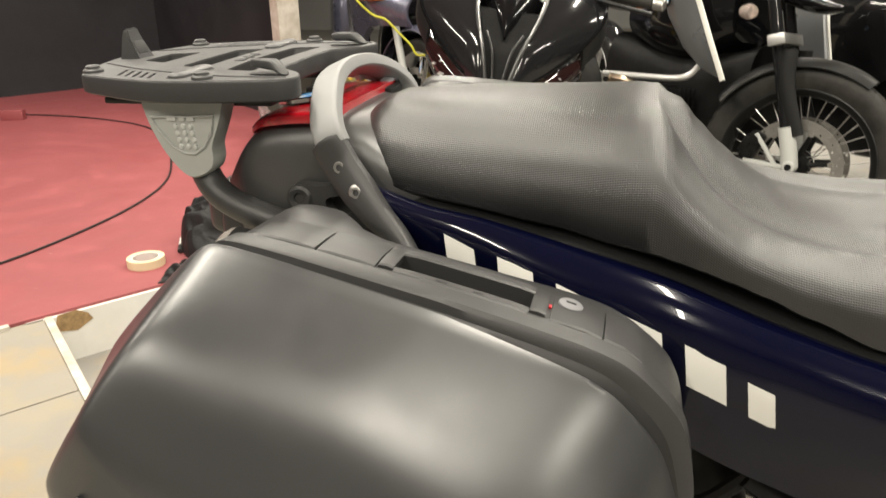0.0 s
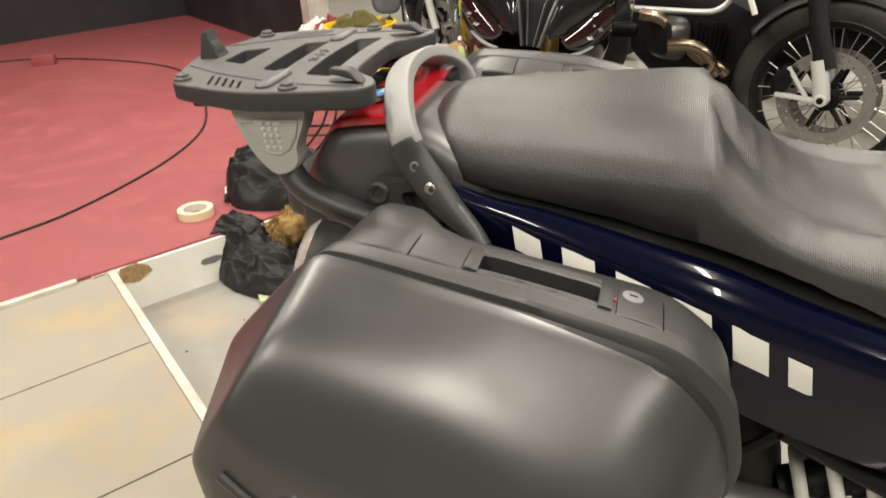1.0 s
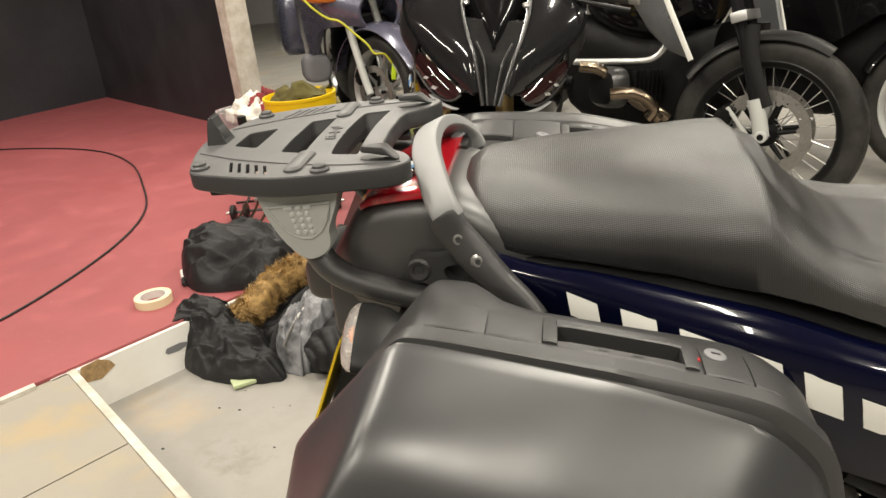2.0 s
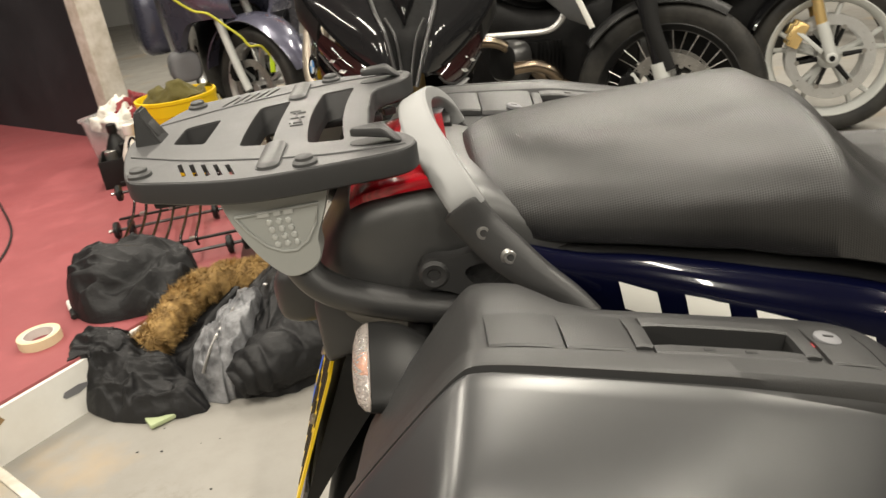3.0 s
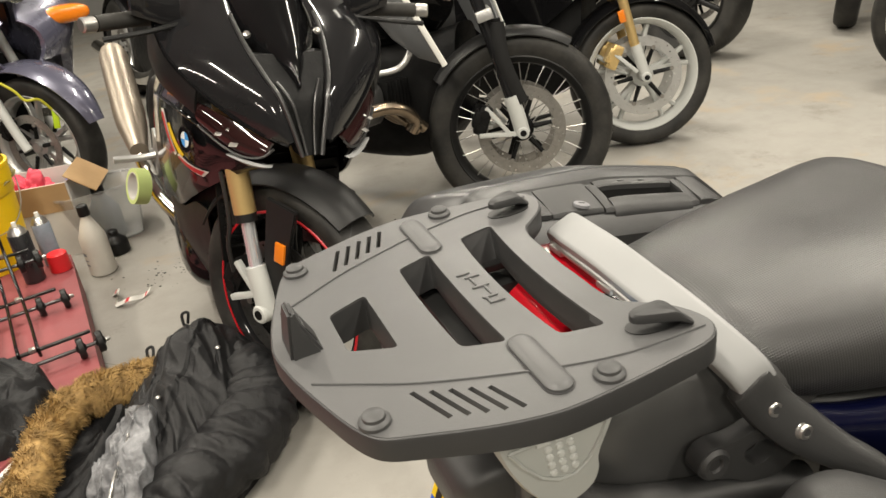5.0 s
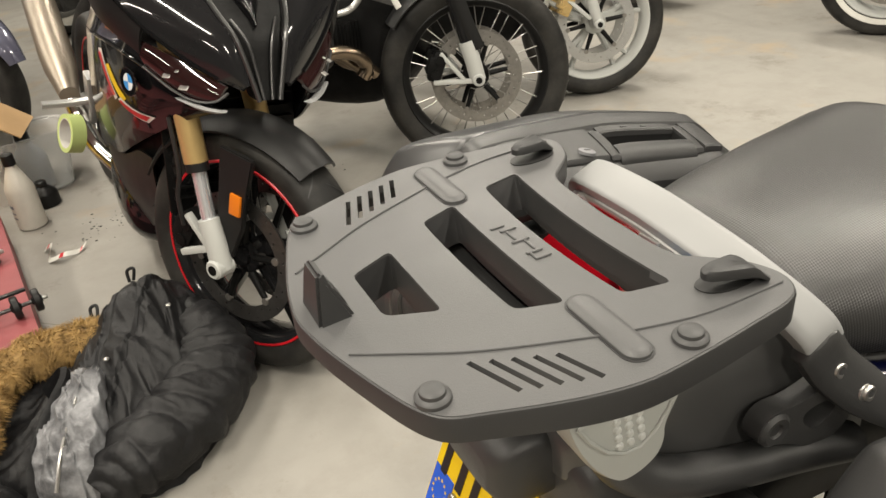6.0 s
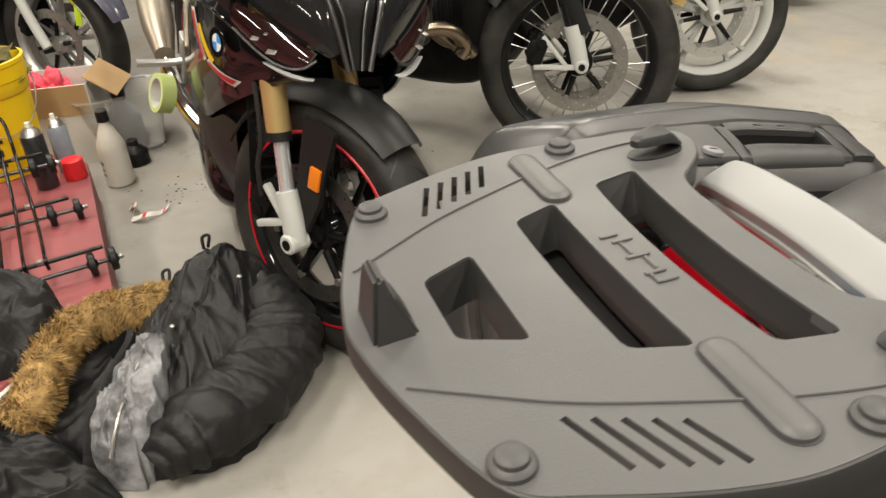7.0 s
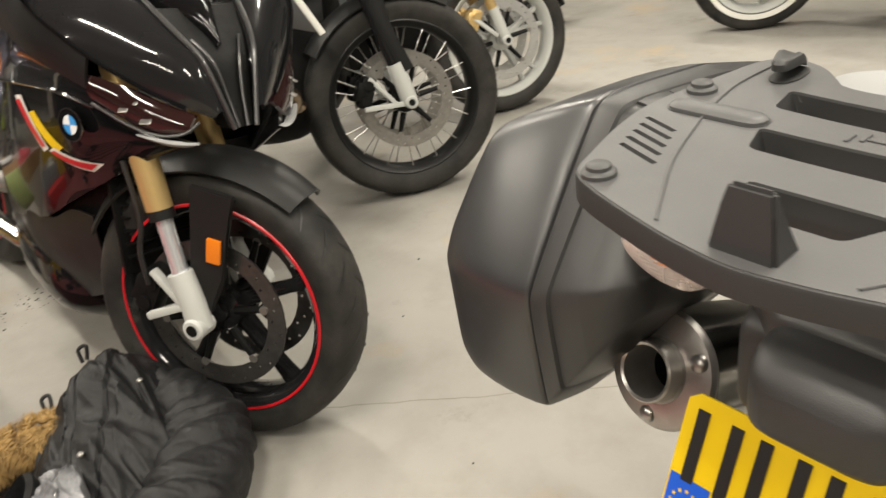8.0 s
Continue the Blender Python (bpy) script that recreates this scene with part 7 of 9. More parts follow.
# ---- black motorcycle with silver cast wheels --------------------------
WM = pose(1.497, 2.277, 0, -8, 0, -50)
road = thing("sport_touring_motorcycle", "black motorcycle with silver cast wheels and gold fork tubes, parked", "motorcycle", WM)
FW = Matrix.Translation((0, 0, 0.297)) @ Matrix.Rotation(radians(30), 4, "Z")
wheel_set(road, "front_wheel", FW, 0.297, 0.120, 0.222, "double", "palegrey", 24, 0.160, hub_mat="palegrey", disc_mat="alu")
for sgn in (-1, 1):
    tubed(road, "fork_lower", [(0.0, sgn * 0.098, 0.0), (-0.025, sgn * 0.098, 0.075), (-0.045, sgn * 0.098, 0.13)], 0.022, "palegrey", "grey cast fork foot", 14, 3, FW)
    tubed(road, "fork_tube", [(-0.045, sgn * 0.098, 0.125), (-0.13, sgn * 0.098, 0.42), (-0.17, sgn * 0.098, 0.56)], 0.0195, "gold", "gold fork tube", 16, 2, FW)
    bm = B()
    cyl(bm, V(0, sgn * 0.07, 0), V(0, sgn * 0.125, 0), 0.021, None, 18, bev=0.004)
    box(bm, (-0.08, sgn * 0.098, 0.06), (0.12, 0.02, 0.016), Matrix.Rotation(radians(40), 3, "Y"), 0.004)
    bm.transform(FW)
    part("axle_clamp", bm, M["palegrey"], road)
    bm = B()
    cyl(bm, V(0, sgn * 0.122, 0), V(0, sgn * 0.127, 0), 0.011, None, 14)
    bm.transform(FW)
    part("axle_end", bm, M["dark"], road)
    caliper(road, FW, -0.125, sgn * 0.075, 0.085, -66, "gold", 0.055)
    bm = B()
    box(bm, (-0.105, sgn * 0.118, 0.245), (0.025, 0.012, 0.048), Matrix.Rotation(radians(-16), 3, "Y"), 0.003)
    bm.transform(FW)
    part("reflector", bm, M["amber"], road, "amber fork reflector")
    tubed(road, "grip", [(-0.34, sgn * 0.2, 0.98), (-0.37, sgn * 0.38, 0.98)], 0.017, "rubber", "", 12, 2)
    bm = B()
    rings = []
    for x, a in ((-0.05, (0.06, 0.86, 0.12, 0.80, 0.10, 0.72)), (-0.2, (0.10, 0.95, 0.22, 0.84, 0.20, 0.62)), (-0.45, (0.12, 0.97, 0.26, 0.82, 0.24, 0.45)), (-0.75, (0.12, 0.92, 0.22, 0.78, 0.2, 0.4))):
        pts = chaikin([V(x, sgn * a[0], a[1]), V(x, sgn * a[2], a[3]), V(x, sgn * a[4], a[5])], 3, False)
        rings.append(pts + [V(p.x, p.y * 0.88, p.z) for p in pts[::-1]])
    loft(bm, rings, 4)
    part("side_fairing", bm, M["gloss"], road, "glossy black fairing flank")
bm = B()
box(bm, (-0.128, 0.0, 0.425), (0.05, 0.25, 0.03), Matrix.Rotation(radians(-16), 3, "Y"), 0.005)
bm.transform(FW)
part("fork_brace", bm, M["alu"], road)
fender(road, FW, 0.330, 0.078, 18, 160, "gloss", 0.65, "glossy black pointed front mudguard")
ringed(road, "nose_fairing", [(0.02, 0.03, 0.86, 0.76), (-0.08, 0.12, 0.94, 0.74), (-0.22, 0.17, 1.05, 0.76), (-0.36, 0.16, 1.1, 0.82)], "gloss", "", 2.4)
ringed(road, "fuel_tank", [(-0.34, 0.10, 0.95, 0.70), (-0.5, 0.17, 0.98, 0.66), (-0.75, 0.16, 0.92, 0.68), (-0.9, 0.1, 0.85, 0.7)], "gloss")
ringed(road, "saddle", [(-0.85, 0.11, 0.86, 0.78), (-1.1, 0.15, 0.83, 0.76), (-1.45, 0.11, 0.88, 0.8)], "saddle")
ringed(road, "engine_block", [(-0.22, 0.10, 0.66, 0.30), (-0.4, 0.16, 0.64, 0.2), (-0.8, 0.15, 0.64, 0.22), (-1.0, 0.1, 0.6, 0.3)], "dark", "", 3.6)
wheel_set(road, "rear_wheel", Matrix.Translation((-1.46, 0, 0.31)), 0.31, 0.17, 0.222, "double", "palegrey", 0, 0.12, (-1,))
tubed(road, "swing_arm", [(-0.9, -0.1, 0.4), (-1.2, -0.11, 0.36), (-1.46, -0.11, 0.31)], 0.032, "dark", "", 12, 3)

# ---- blue-grey touring motorcycle --------------------------------------
TM = pose(-0.895, 3.36, 0, -3, 0, -66)
tour = thing("faired_touring_motorcycle", "blue-grey fully faired touring motorcycle with an orange indicator, parked", "motorcycle", TM)
FT = Matrix.Translation((0, 0, 0.305)) @ Matrix.Rotation(radians(24), 4, "Z")
wheel_set(tour, "front_wheel", FT, 0.305, 0.120, 0.222, "double", "alu", 0, 0.15, spokes=5)
for sgn in (-1, 1):
    tubed(tour, "fork_leg", [(0.0, sgn * 0.10, 0.0), (-0.06, sgn * 0.10, 0.12), (-0.18, sgn * 0.10, 0.42), (-0.24, sgn * 0.10, 0.58)], 0.021, "palegrey", "pale grey fork leg", 14, 3, FT)
    caliper(tour, FT, -0.10, sgn * 0.075, 0.09, -60, "dark")
    bm = B()
    rings = []
    for x, a in ((0.02, (0.03, 0.84, 0.10, 0.80, 0.12, 0.72, 0.08, 0.66)), (-0.10, (0.08, 0.93, 0.26, 0.87, 0.30, 0.78, 0.22, 0.66)), (-0.25, (0.10, 1.02, 0.36, 0.92, 0.38, 0.80, 0.30, 0.62)), (-0.45, (0.12, 1.08, 0.38, 0.95, 0.40, 0.76, 0.34, 0.42)), (-0.75, (0.14, 1.04, 0.34, 0.92, 0.36, 0.7, 0.3, 0.32)), (-0.95, (0.13, 0.95, 0.26, 0.86, 0.26, 0.66, 0.22, 0.4))):
        pts = chaikin([V(x, sgn * a[2 * i], a[2 * i + 1]) for i in range(4)], 3, False)
        rings.append(pts + [V(p.x - 0.01, p.y * 0.88, p.z) for p in pts[::-1]])
    loft(bm, rings, 4)
    part("side_fairing", bm, M["bluegrey"], tour, "blue-grey metallic fairing")
    bm = B()
    loft(bm, [superring(x, w, zt, zb, 2.6, 20, sgn * 0.262) for x, w, zt, zb in ((-0.040, 0.03, 0.845, 0.815), (-0.055, 0.10, 0.862, 0.792), (-0.12, 0.135, 0.868, 0.785), (-0.19, 0.12, 0.86, 0.79))], 3)
    part("indicator", bm, M["amber"], tour, "large orange front indicator")
    ringed(tour, "pannier_box", [(-1.05, 0.07, 0.72, 0.46, sgn * 0.33), (-1.12, 0.10, 0.80, 0.40, sgn * 0.34), (-1.5, 0.10, 0.80, 0.40, sgn * 0.34), (-1.58, 0.07, 0.74, 0.46, sgn * 0.33)], "bluegrey", "", 4)
    ringed(tour, "cylinder_cover", [(-0.36, 0.05, 0.46, 0.36, sgn * 0.30), (-0.38, 0.08, 0.49, 0.33, sgn * 0.31), (-0.50, 0.08, 0.49, 0.33, sgn * 0.31), (-0.53, 0.05, 0.46, 0.36, sgn * 0.3)], "greyfill", "", 3)
    tubed(tour, "mirror_arm", [(-0.3, sgn * 0.30, 0.99), (-0.28, sgn * 0.42, 1.0)], 0.03, "bluegrey", "", 12, 2)
fender(tour, FT, 0.375, 0.098, 18, 165, "bluegrey", 0.55, "blue-grey metallic front mudguard")
bm = B()
loft(bm, [superring(x, w, zt, zb, 2.8, 24) for x, w, zt, zb in ((0.00, 0.06, 0.98, 0.94), (-0.012, 0.12, 1.005, 0.92), (-0.07, 0.15, 1.02, 0.92), (-0.13, 0.15, 1.03, 0.93))], 3)
part("headlight", bm, M["headglass"], tour, "wide clear headlight")
bm = B()
for sgn in (-1, 1):
    lathe(bm, [(0.055, 0.0), (0.045, -0.02), (0.02, -0.035), (0, -0.036)], (-0.01, sgn * 0.06, 0.963), (1, 0, 0), 20)
part("lamp_bowl", bm, M["chrome"], tour)
ringed(tour, "screen", [(-0.12, 0.12, 1.0, 0.97), (-0.25, 0.20, 1.2, 1.02), (-0.38, 0.2, 1.38, 1.1), (-0.42, 0.19, 1.42, 1.2)], "gloss2", "", 3)
ringed(tour, "fuel_tank", [(-0.45, 0.14, 1.0, 0.7), (-0.6, 0.2, 1.02, 0.66), (-0.85, 0.17, 0.93, 0.66), (-0.98, 0.1, 0.86, 0.7)], "bluegrey")
ringed(tour, "saddle", [(-0.92, 0.12, 0.87, 0.78), (-1.15, 0.17, 0.84, 0.75), (-1.55, 0.14, 0.9, 0.78)], "saddle")
ringed(tour, "engine_block", [(-0.2, 0.10, 0.70, 0.3), (-0.4, 0.17, 0.7, 0.18), (-0.8, 0.16, 0.66, 0.2), (-1.0, 0.1, 0.6, 0.3)], "dark", "", 3.6)
wheel_set(tour, "rear_wheel", Matrix.Translation((-1.48, 0, 0.305)), 0.305, 0.16, 0.222, "double", "alu", 0, 0.12, (-1,))
# tag and charging lead on the wheel
bm = B()
box(bm, (-0.792, 3.24, 0.432), (0.026, 0.012, 0.085), Matrix.Rotation(radians(9), 3, "Y"), 0.004)
bm.transform(TM.inverted())
part("lock_tag", bm, M["neon"], tour, "fluorescent yellow lock tag")
bm = B()
pipe(bm, [(-1.25, 3.20, 0.906), (-1.183, 3.20, 0.810), (-1.108, 3.22, 0.738), (-1.04, 3.22, 0.713), (-0.97, 3.22, 0.645), (-0.91, 3.22, 0.585), (-0.88, 3.22, 0.537), (-0.83, 3.23, 0.528), (-0.795, 3.235, 0.475)], 0.006, 8, 6)
bm.transform(TM.inverted())
part("yellow_lead", bm, M["yellowcable"], tour, "thin yellow lead hanging from the fairing")


# ---- machines farther off ----------------------------------------------
def far_bike(name, label, m, paint, wheel_mat, r_f=0.31, r_r=0.33, w_r=0.18, white_wall=False):
    t = thing(name, label, "motorcycle", m, "motorcycles parked farther off")
    f = Matrix.Translation((0, 0, r_f)) @ Matrix.Rotation(radians(20), 4, "Z")
    fw = wheel_set(t, "front_wheel", f, r_f, 0.13, 0.21, "cast", wheel_mat, 0, 0.15, spokes=6)
    if white_wall:
        for sg in (-1, 1):
            bm = B()
            lathe(bm, [(0.225, sg * 0.057), (0.247, sg * 0.063), (0.250, sg * 0.059), (0.225, sg * 0.05)], (0, 0, 0), (0, 1, 0), 48, closed=True)
            bm.transform(f)
            part("white_wall", bm, M["white"], fw, "white side wall of the tyre")
    for sgn in (-1, 1):
        tubed(t, "fork_leg", [(0, sgn * 0.10, 0), (-0.25, sgn * 0.10, 0.62)], 0.022, "satin", "", 12, 2, f)
        tubed(t, "grip", [(-0.36, sgn * 0.2, 1.02), (-0.42, sgn * 0.40, 1.02)], 0.017, "rubber", "", 10, 2)
    fender(t, f, r_f + 0.035, 0.08, 30, 165, paint, 0.3)
    ringed(t, "headlamp_cowl", [(-0.02, 0.04, 0.92, 0.86), (-0.08, 0.12, 0.98, 0.8), (-0.25, 0.14, 1.02, 0.8)], paint, "", 2.4)
    ringed(t, "fuel_tank", [(-0.36, 0.09, 0.94, 0.72), (-0.5, 0.16, 0.98, 0.66), (-0.78, 0.15, 0.9, 0.66), (-0.92, 0.09, 0.82, 0.7)], paint, "", 2.6)
    ringed(t, "saddle", [(-0.86, 0.11, 0.84, 0.74), (-1.1, 0.16, 0.80, 0.72), (-1.5, 0.12, 0.86, 0.76)], "saddle")
    ringed(t, "engine_block", [(-0.25, 0.12, 0.66, 0.28), (-0.42, 0.2, 0.64, 0.2), (-0.85, 0.18, 0.62, 0.2), (-1.05, 0.1, 0.6, 0.3)], "dark", "", 3.4)
    wheel_set(t, "rear_wheel", Matrix.Translation((-1.55, 0, r_r)), r_r, w_r, 0.215, "cast", wheel_mat, 26, 0.13, (-1,), spokes=6)
    fender(t, Matrix.Translation((-1.55, 0, r_r)), r_r + 0.04, w_r * 0.55, 40, 175, paint, 0.0)
    tubed(t, "exhaust", [(-0.4, -0.18, 0.3), (-0.8, -0.2, 0.22), (-1.2, -0.2, 0.28), (-1.7, -0.2, 0.34)], 0.04, "chrome", "", 14, 4)
    return t


far_bike("cruiser_motorcycle", "black cruiser motorcycle seen from its wide rear tyre, parked", pose(1.95, 4.72, 0, 7, 0, 112), "gloss", "satin", w_r=0.20)
far_bike("white_wall_motorcycle", "dark motorcycle with white-walled tyres, parked", pose(2.98, 2.03, 0, -7, 0, 112), "navy", "palegrey", white_wall=True)
far_bike("black_motorcycle", "black motorcycle standing in the next row", pose(3.55, 3.15, 0, -7, 0, -160), "gloss", "satin")
far_bike("dark_blue_motorcycle", "dark motorcycle standing behind the sports machine", pose(-0.05, 4.05, 0, -7, 0, -75), "gloss2", "alu")


# ---- things on the stage and the floor ---------------------------------
def on_stage(x, y, rz=0.0, z=STAGE):
    return pose(x, y, z, 0, 0, rz)


# roll of masking tape
def tape_roll(m, key, label, r=0.056, hole=0.038, h=0.026):
    t = thing("tape_roll", label, "tape roll", m)
    bm = B()
    lathe(bm, [(hole + 0.003, 0), (r, 0), (r, 0.001), (r + 0.0005, h * 0.5), (r, h - 0.001), (r, h), (hole + 0.003, h)], (0, 0, 0), (0, 0, 1), 44, closed=True)
    part("tape", bm, M[key], t)
    bm = B()
    lathe(bm, [(hole, 0.0005), (hole + 0.0032, 0.0005), (hole + 0.0032, h - 0.0005), (hole, h - 0.0005)], (0, 0, 0), (0, 0, 1), 44, closed=True)
    part("core", bm, M["whitecard"], t, "cardboard core")
    return t


tape_roll(on_stage(-1.182, 1.128), "tape", "roll of cream masking tape lying on the red stage")
tape_roll(SM @ pose(-0.750, -0.250, 0.400, 78, 0, 12), "tapegreen", "roll of pale green tape hanging by the sports motorcycle", 0.055, 0.040, 0.04)

# marker pen
pen = thing("marker_pen", "black and white marker pen lying on the red stage", "pen", on_stage(-1.150, 1.275, 118, STAGE + 0.009))
bm = B()
cyl(bm, V(0, 0, 0), V(0.075, 0, 0), 0.0085, None, 16, bev=0.001)
part("barrel", bm, M["white"], pen)
bm = B()
cyl(bm, V(-0.045, 0, 0), V(0.002, 0, 0), 0.0092, None, 16, bev=0.0015)
part("cap", bm, M["inkshade"], pen, "black cap")

# long cable on the stage, and the red block beyond
bm = B()
pipe(bm, [(-2.6, -0.9, STAGE + 0.0045), (-2.05, 0.3, STAGE + 0.0045), (-1.726, 0.87, STAGE + 0.0045), (-1.62, 1.15, STAGE + 0.0045), (-1.585, 1.6, STAGE + 0.0045), (-1.66, 2.0, STAGE + 0.0045), (-1.875, 2.40, STAGE + 0.0045), (-2.15, 2.80, STAGE + 0.0045), (-2.51, 3.11, STAGE + 0.0045), (-2.98, 3.28, STAGE + 0.0045), (-3.46, 3.33, STAGE + 0.0045), (-3.83, 3.25, STAGE + 0.0045), (-4.6, 2.8, STAGE + 0.0045)], 0.0042, 8, 10)
solid("floor_cable", bm, M["cable"], "black cable lying in a wide loop on the stage", "cable")
bm = B()
box(bm, (0, 0, 0.030), (0.13, 0.06, 0.060), None, 0.004)
solid("wooden_block", bm, M["redfloor"], "small red-painted wooden block on the stage", "block", m=on_stage(-3.43, 3.19, 20))

# yellow bucket with a rag
bk = thing("bucket", "yellow plastic bucket with a wire handle on the stage", "bucket", on_stage(-1.055, 2.435))
bm = B()
lathe(bm, [(0, 0.004), (0.122, 0.004), (0.126, 0), (0.130, 0.002), (0.147, 0.255), (0.150, 0.258), (0.153, 0.262), (0.154, 0.300), (0.157, 0.302), (0.158, 0.345), (0.161, 0.348), (0.161, 0.360), (0.152, 0.361), (0.149, 0.345), (0.128, 0.012), (0, 0.010)], (0, 0, 0), (0, 0, 1), 48)
part("pail", bm, M["yellow"], bk)
bm = B()
pipe(bm, [(0.158 * math.cos(a), 0.158 * math.sin(a) - 0.0, 0.315 - 0.20 * math.sin(math.pi * k / 12)) if False else (0.163 * math.cos(a), 0.163 * math.sin(a), 0.318 - 0.17 * math.sin(math.pi * k / 12)) for k, a in ((k, -2.5 + 2.9 * k / 12) for k in range(13))], 0.0022, 6, 3)
part("wire_handle", bm, M["steel"], bk, "thin wire handle")
for k, (z, n, h) in enumerate(((0.175, 4, 0.030), (0.128, 6, 0.012), (0.085, 5, 0.022), (0.05, 5, 0.010))):
    for j in range(n):
        bm = B()
        a0 = -1.55 + (j - n / 2) * 0.115
        r = 0.1315 + z * 0.0655
        sheet(bm, lambda u, v: V((r + 0.002 + v * h * 0.0655) * math.cos(a0 + u * 0.085), (r + 0.002 + v * h * 0.0655) * math.sin(a0 + u * 0.085), z + v * h), 3, 1)
        part("print_bar", bm, M["inkshade"], bk)


def crumpled(fn, nu, nv, amp, scale, seed):
    """A closed rumpled cloth form from fn(u, v)."""
    bm = B()
    g = sheet(bm, fn, nu, nv)
    bm.normal_update()
    for v in bm.verts:
        q = v.co * scale + V(seed, seed * 2, 0)
        d = noise.noise(q) + 0.5 * noise.noise(q * 2.3) + 0.25 * noise.noise(q * 5)
        v.co += v.normal * d * amp
    return bm


def mound(cx, cy, cz, rx, ry, h, amp, scale, seed, n=44):
    def fn(u, v):
        a, r = 2 * math.pi * u, v
        x, y = rx * r * math.cos(a), ry * r * math.sin(a)
        return V(cx + x, cy + y, cz + h * (1 - r ** 2.2))
    return crumpled(fn, n, n // 2, amp, scale, seed)


rag = thing("cleaning_rag", "crumpled olive rag stuffed into the bucket", "rag", on_stage(-1.055, 2.435))
bm = mound(0.01, 0.0, 0.285, 0.140, 0.135, 0.085, 0.045, 16, 3.1)
part("folds", bm, M["olive"], rag, "", 70)


def rag_fold(u, v):
    """A cloth corner lying over the rim, pleated along its length."""
    x = -0.13 + 0.27 * u
    ridge = 0.045 * math.sin(math.pi * min(1.0, u * 1.15)) + 0.035 * abs(math.sin(7.0 * u + 1.2 * v)) * (1 - abs(2 * v - 1))
    y = -0.075 + 0.13 * v + 0.02 * math.sin(9 * u)
    z = 0.330 + 0.035 * u + ridge * math.sin(math.pi * v) ** 0.6
    q = V(x, y, z) * 26
    return V(x, y, z) + V(noise.noise(q), noise.noise(q + V(5, 0, 0)), noise.noise(q + V(0, 5, 0))) * 0.012


bm = B()
sheet(bm, rag_fold, 60, 36)
bmesh.ops.solidify(bm, geom=bm.faces[:], thickness=0.004)
part("loose_fold", bm, M["olive"], rag, "", 70)


# folding wire trolley: three pairs of wheels, bent rods that end in tall loops
trolley = thing("wire_trolley", "black folding wire trolley with small wheels and tall bent rods", "trolley", on_stage(-0.955, 1.70, 10))
for y, z, x0, x1, inner in ((-0.175, 0.031, -0.205, 0.235, 0.185), (0.185, 0.031, -0.215, 0.195, 0.125), (0.385, 0.105, -0.215, 0.165, 0.115)):
    bm = B()
    cyl(bm, V(x0 - 0.018, y, z), V(x1 + 0.018, y, z), 0.0055, None, 10, bev=0.001)
    axle = part("axle", bm, M["gunmetal"], trolley, "dark steel axle rod")
    bm = B()
    box(bm, ((x0 + x1) / 2, y + 0.012, z + 0.034), (x1 - x0 - 0.03, 0.014, 0.007), None, 0.002)
    part("long_bar", bm, M["satin"], trolley)
    for x in (x0, x0 + 0.05, inner, x1):
        bm = B()
        lathe(bm, [(0, -0.012), (0.008, -0.013), (0.012, -0.009), (0.027, -0.009), (0.030, -0.006), (0.030, 0.006), (0.027, 0.009), (0.012, 0.009), (0.008, 0.013), (0, 0.012)], (x, y, z), (1, 0, 0), 20)
        part("small_wheel", bm, M["satin"], axle)
    for x in (x0 - 0.02, x1 + 0.02):
        bm = B()
        lathe(bm, [(0, 0.006), (0.005, 0.005), (0.0065, 0.0), (0.0065, -0.008), (0, -0.008)], (x, y, z), (1, 0, 0), 12)
        part("axle_nut", bm, M["steel"], axle, "bright steel axle nut")
    for x in (-0.12, -0.02, 0.075):
        bm = B()
        box(bm, (x, y + 0.012, z + 0.039), (0.016, 0.018, 0.010), None, 0.002)
        part("rod_clip", bm, M["steel"], trolley)
for x, top, drop in ((-0.125, 0.285, 0.0), (-0.030, 0.315, 0.02), (0.065, 0.262, 0.045)):
    rods = []
    for dx in (-0.024, 0.024):
        rods.append([(x + dx, -0.205 + drop, 0.045), (x + dx, -0.16, 0.075), (x + dx, 0.0, 0.070), (x + dx * 0.9, 0.185, 0.078), (x + dx * 0.8, 0.29, 0.12), (x + dx * 0.75, 0.37, top * 0.62), (x + dx * 0.7, 0.425, top * 0.90)])
    bm = B()
    pipe(bm, rods[0] + [(x, 0.445, top)] + rods[1][::-1], 0.0048, 10, 5)
    part("bent_rod", bm, M["gloss"], trolley, "glossy black bent wire loop")


# cans and bottles
def spray_can(x, y, z, label, body, r=0.033, h=0.17, rz=0):
    t = thing("spray_can", label, "spray can", pose(x, y, z, 0, 0, rz), "cans by the bucket")
    bm = B()
    lathe(bm, [(0, 0.004), (r - 0.004, 0.0), (r, 0.003), (r, h), (r - 0.003, h + 0.004)], (0, 0, 0), (0, 0, 1), 28)
    part("can", bm, M[body], t)
    bm = B()
    lathe(bm, [(r - 0.002, h + 0.002), (r - 0.006, h + 0.014), (r * 0.55, h + 0.024), (r * 0.5, h + 0.027), (0, h + 0.027)], (0, 0, 0), (0, 0, 1), 28)
    part("shoulder", bm, M["steel"], t, "bare metal shoulder")
    bm = B()
    cyl(bm, V(0, 0, h + 0.024), V(0, 0, h + 0.042), 0.008, 0.007, 14)
    part("nozzle", bm, M["white"], t)
    bm = B()
    lathe(bm, [(r + 0.0006, h * 0.25), (r + 0.0006, h * 0.55)], (0, 0, 0), (0, 0, 1), 10, arc=(-2.4, -0.8))
    part("label", bm, M["greyblue"], t)
    return t


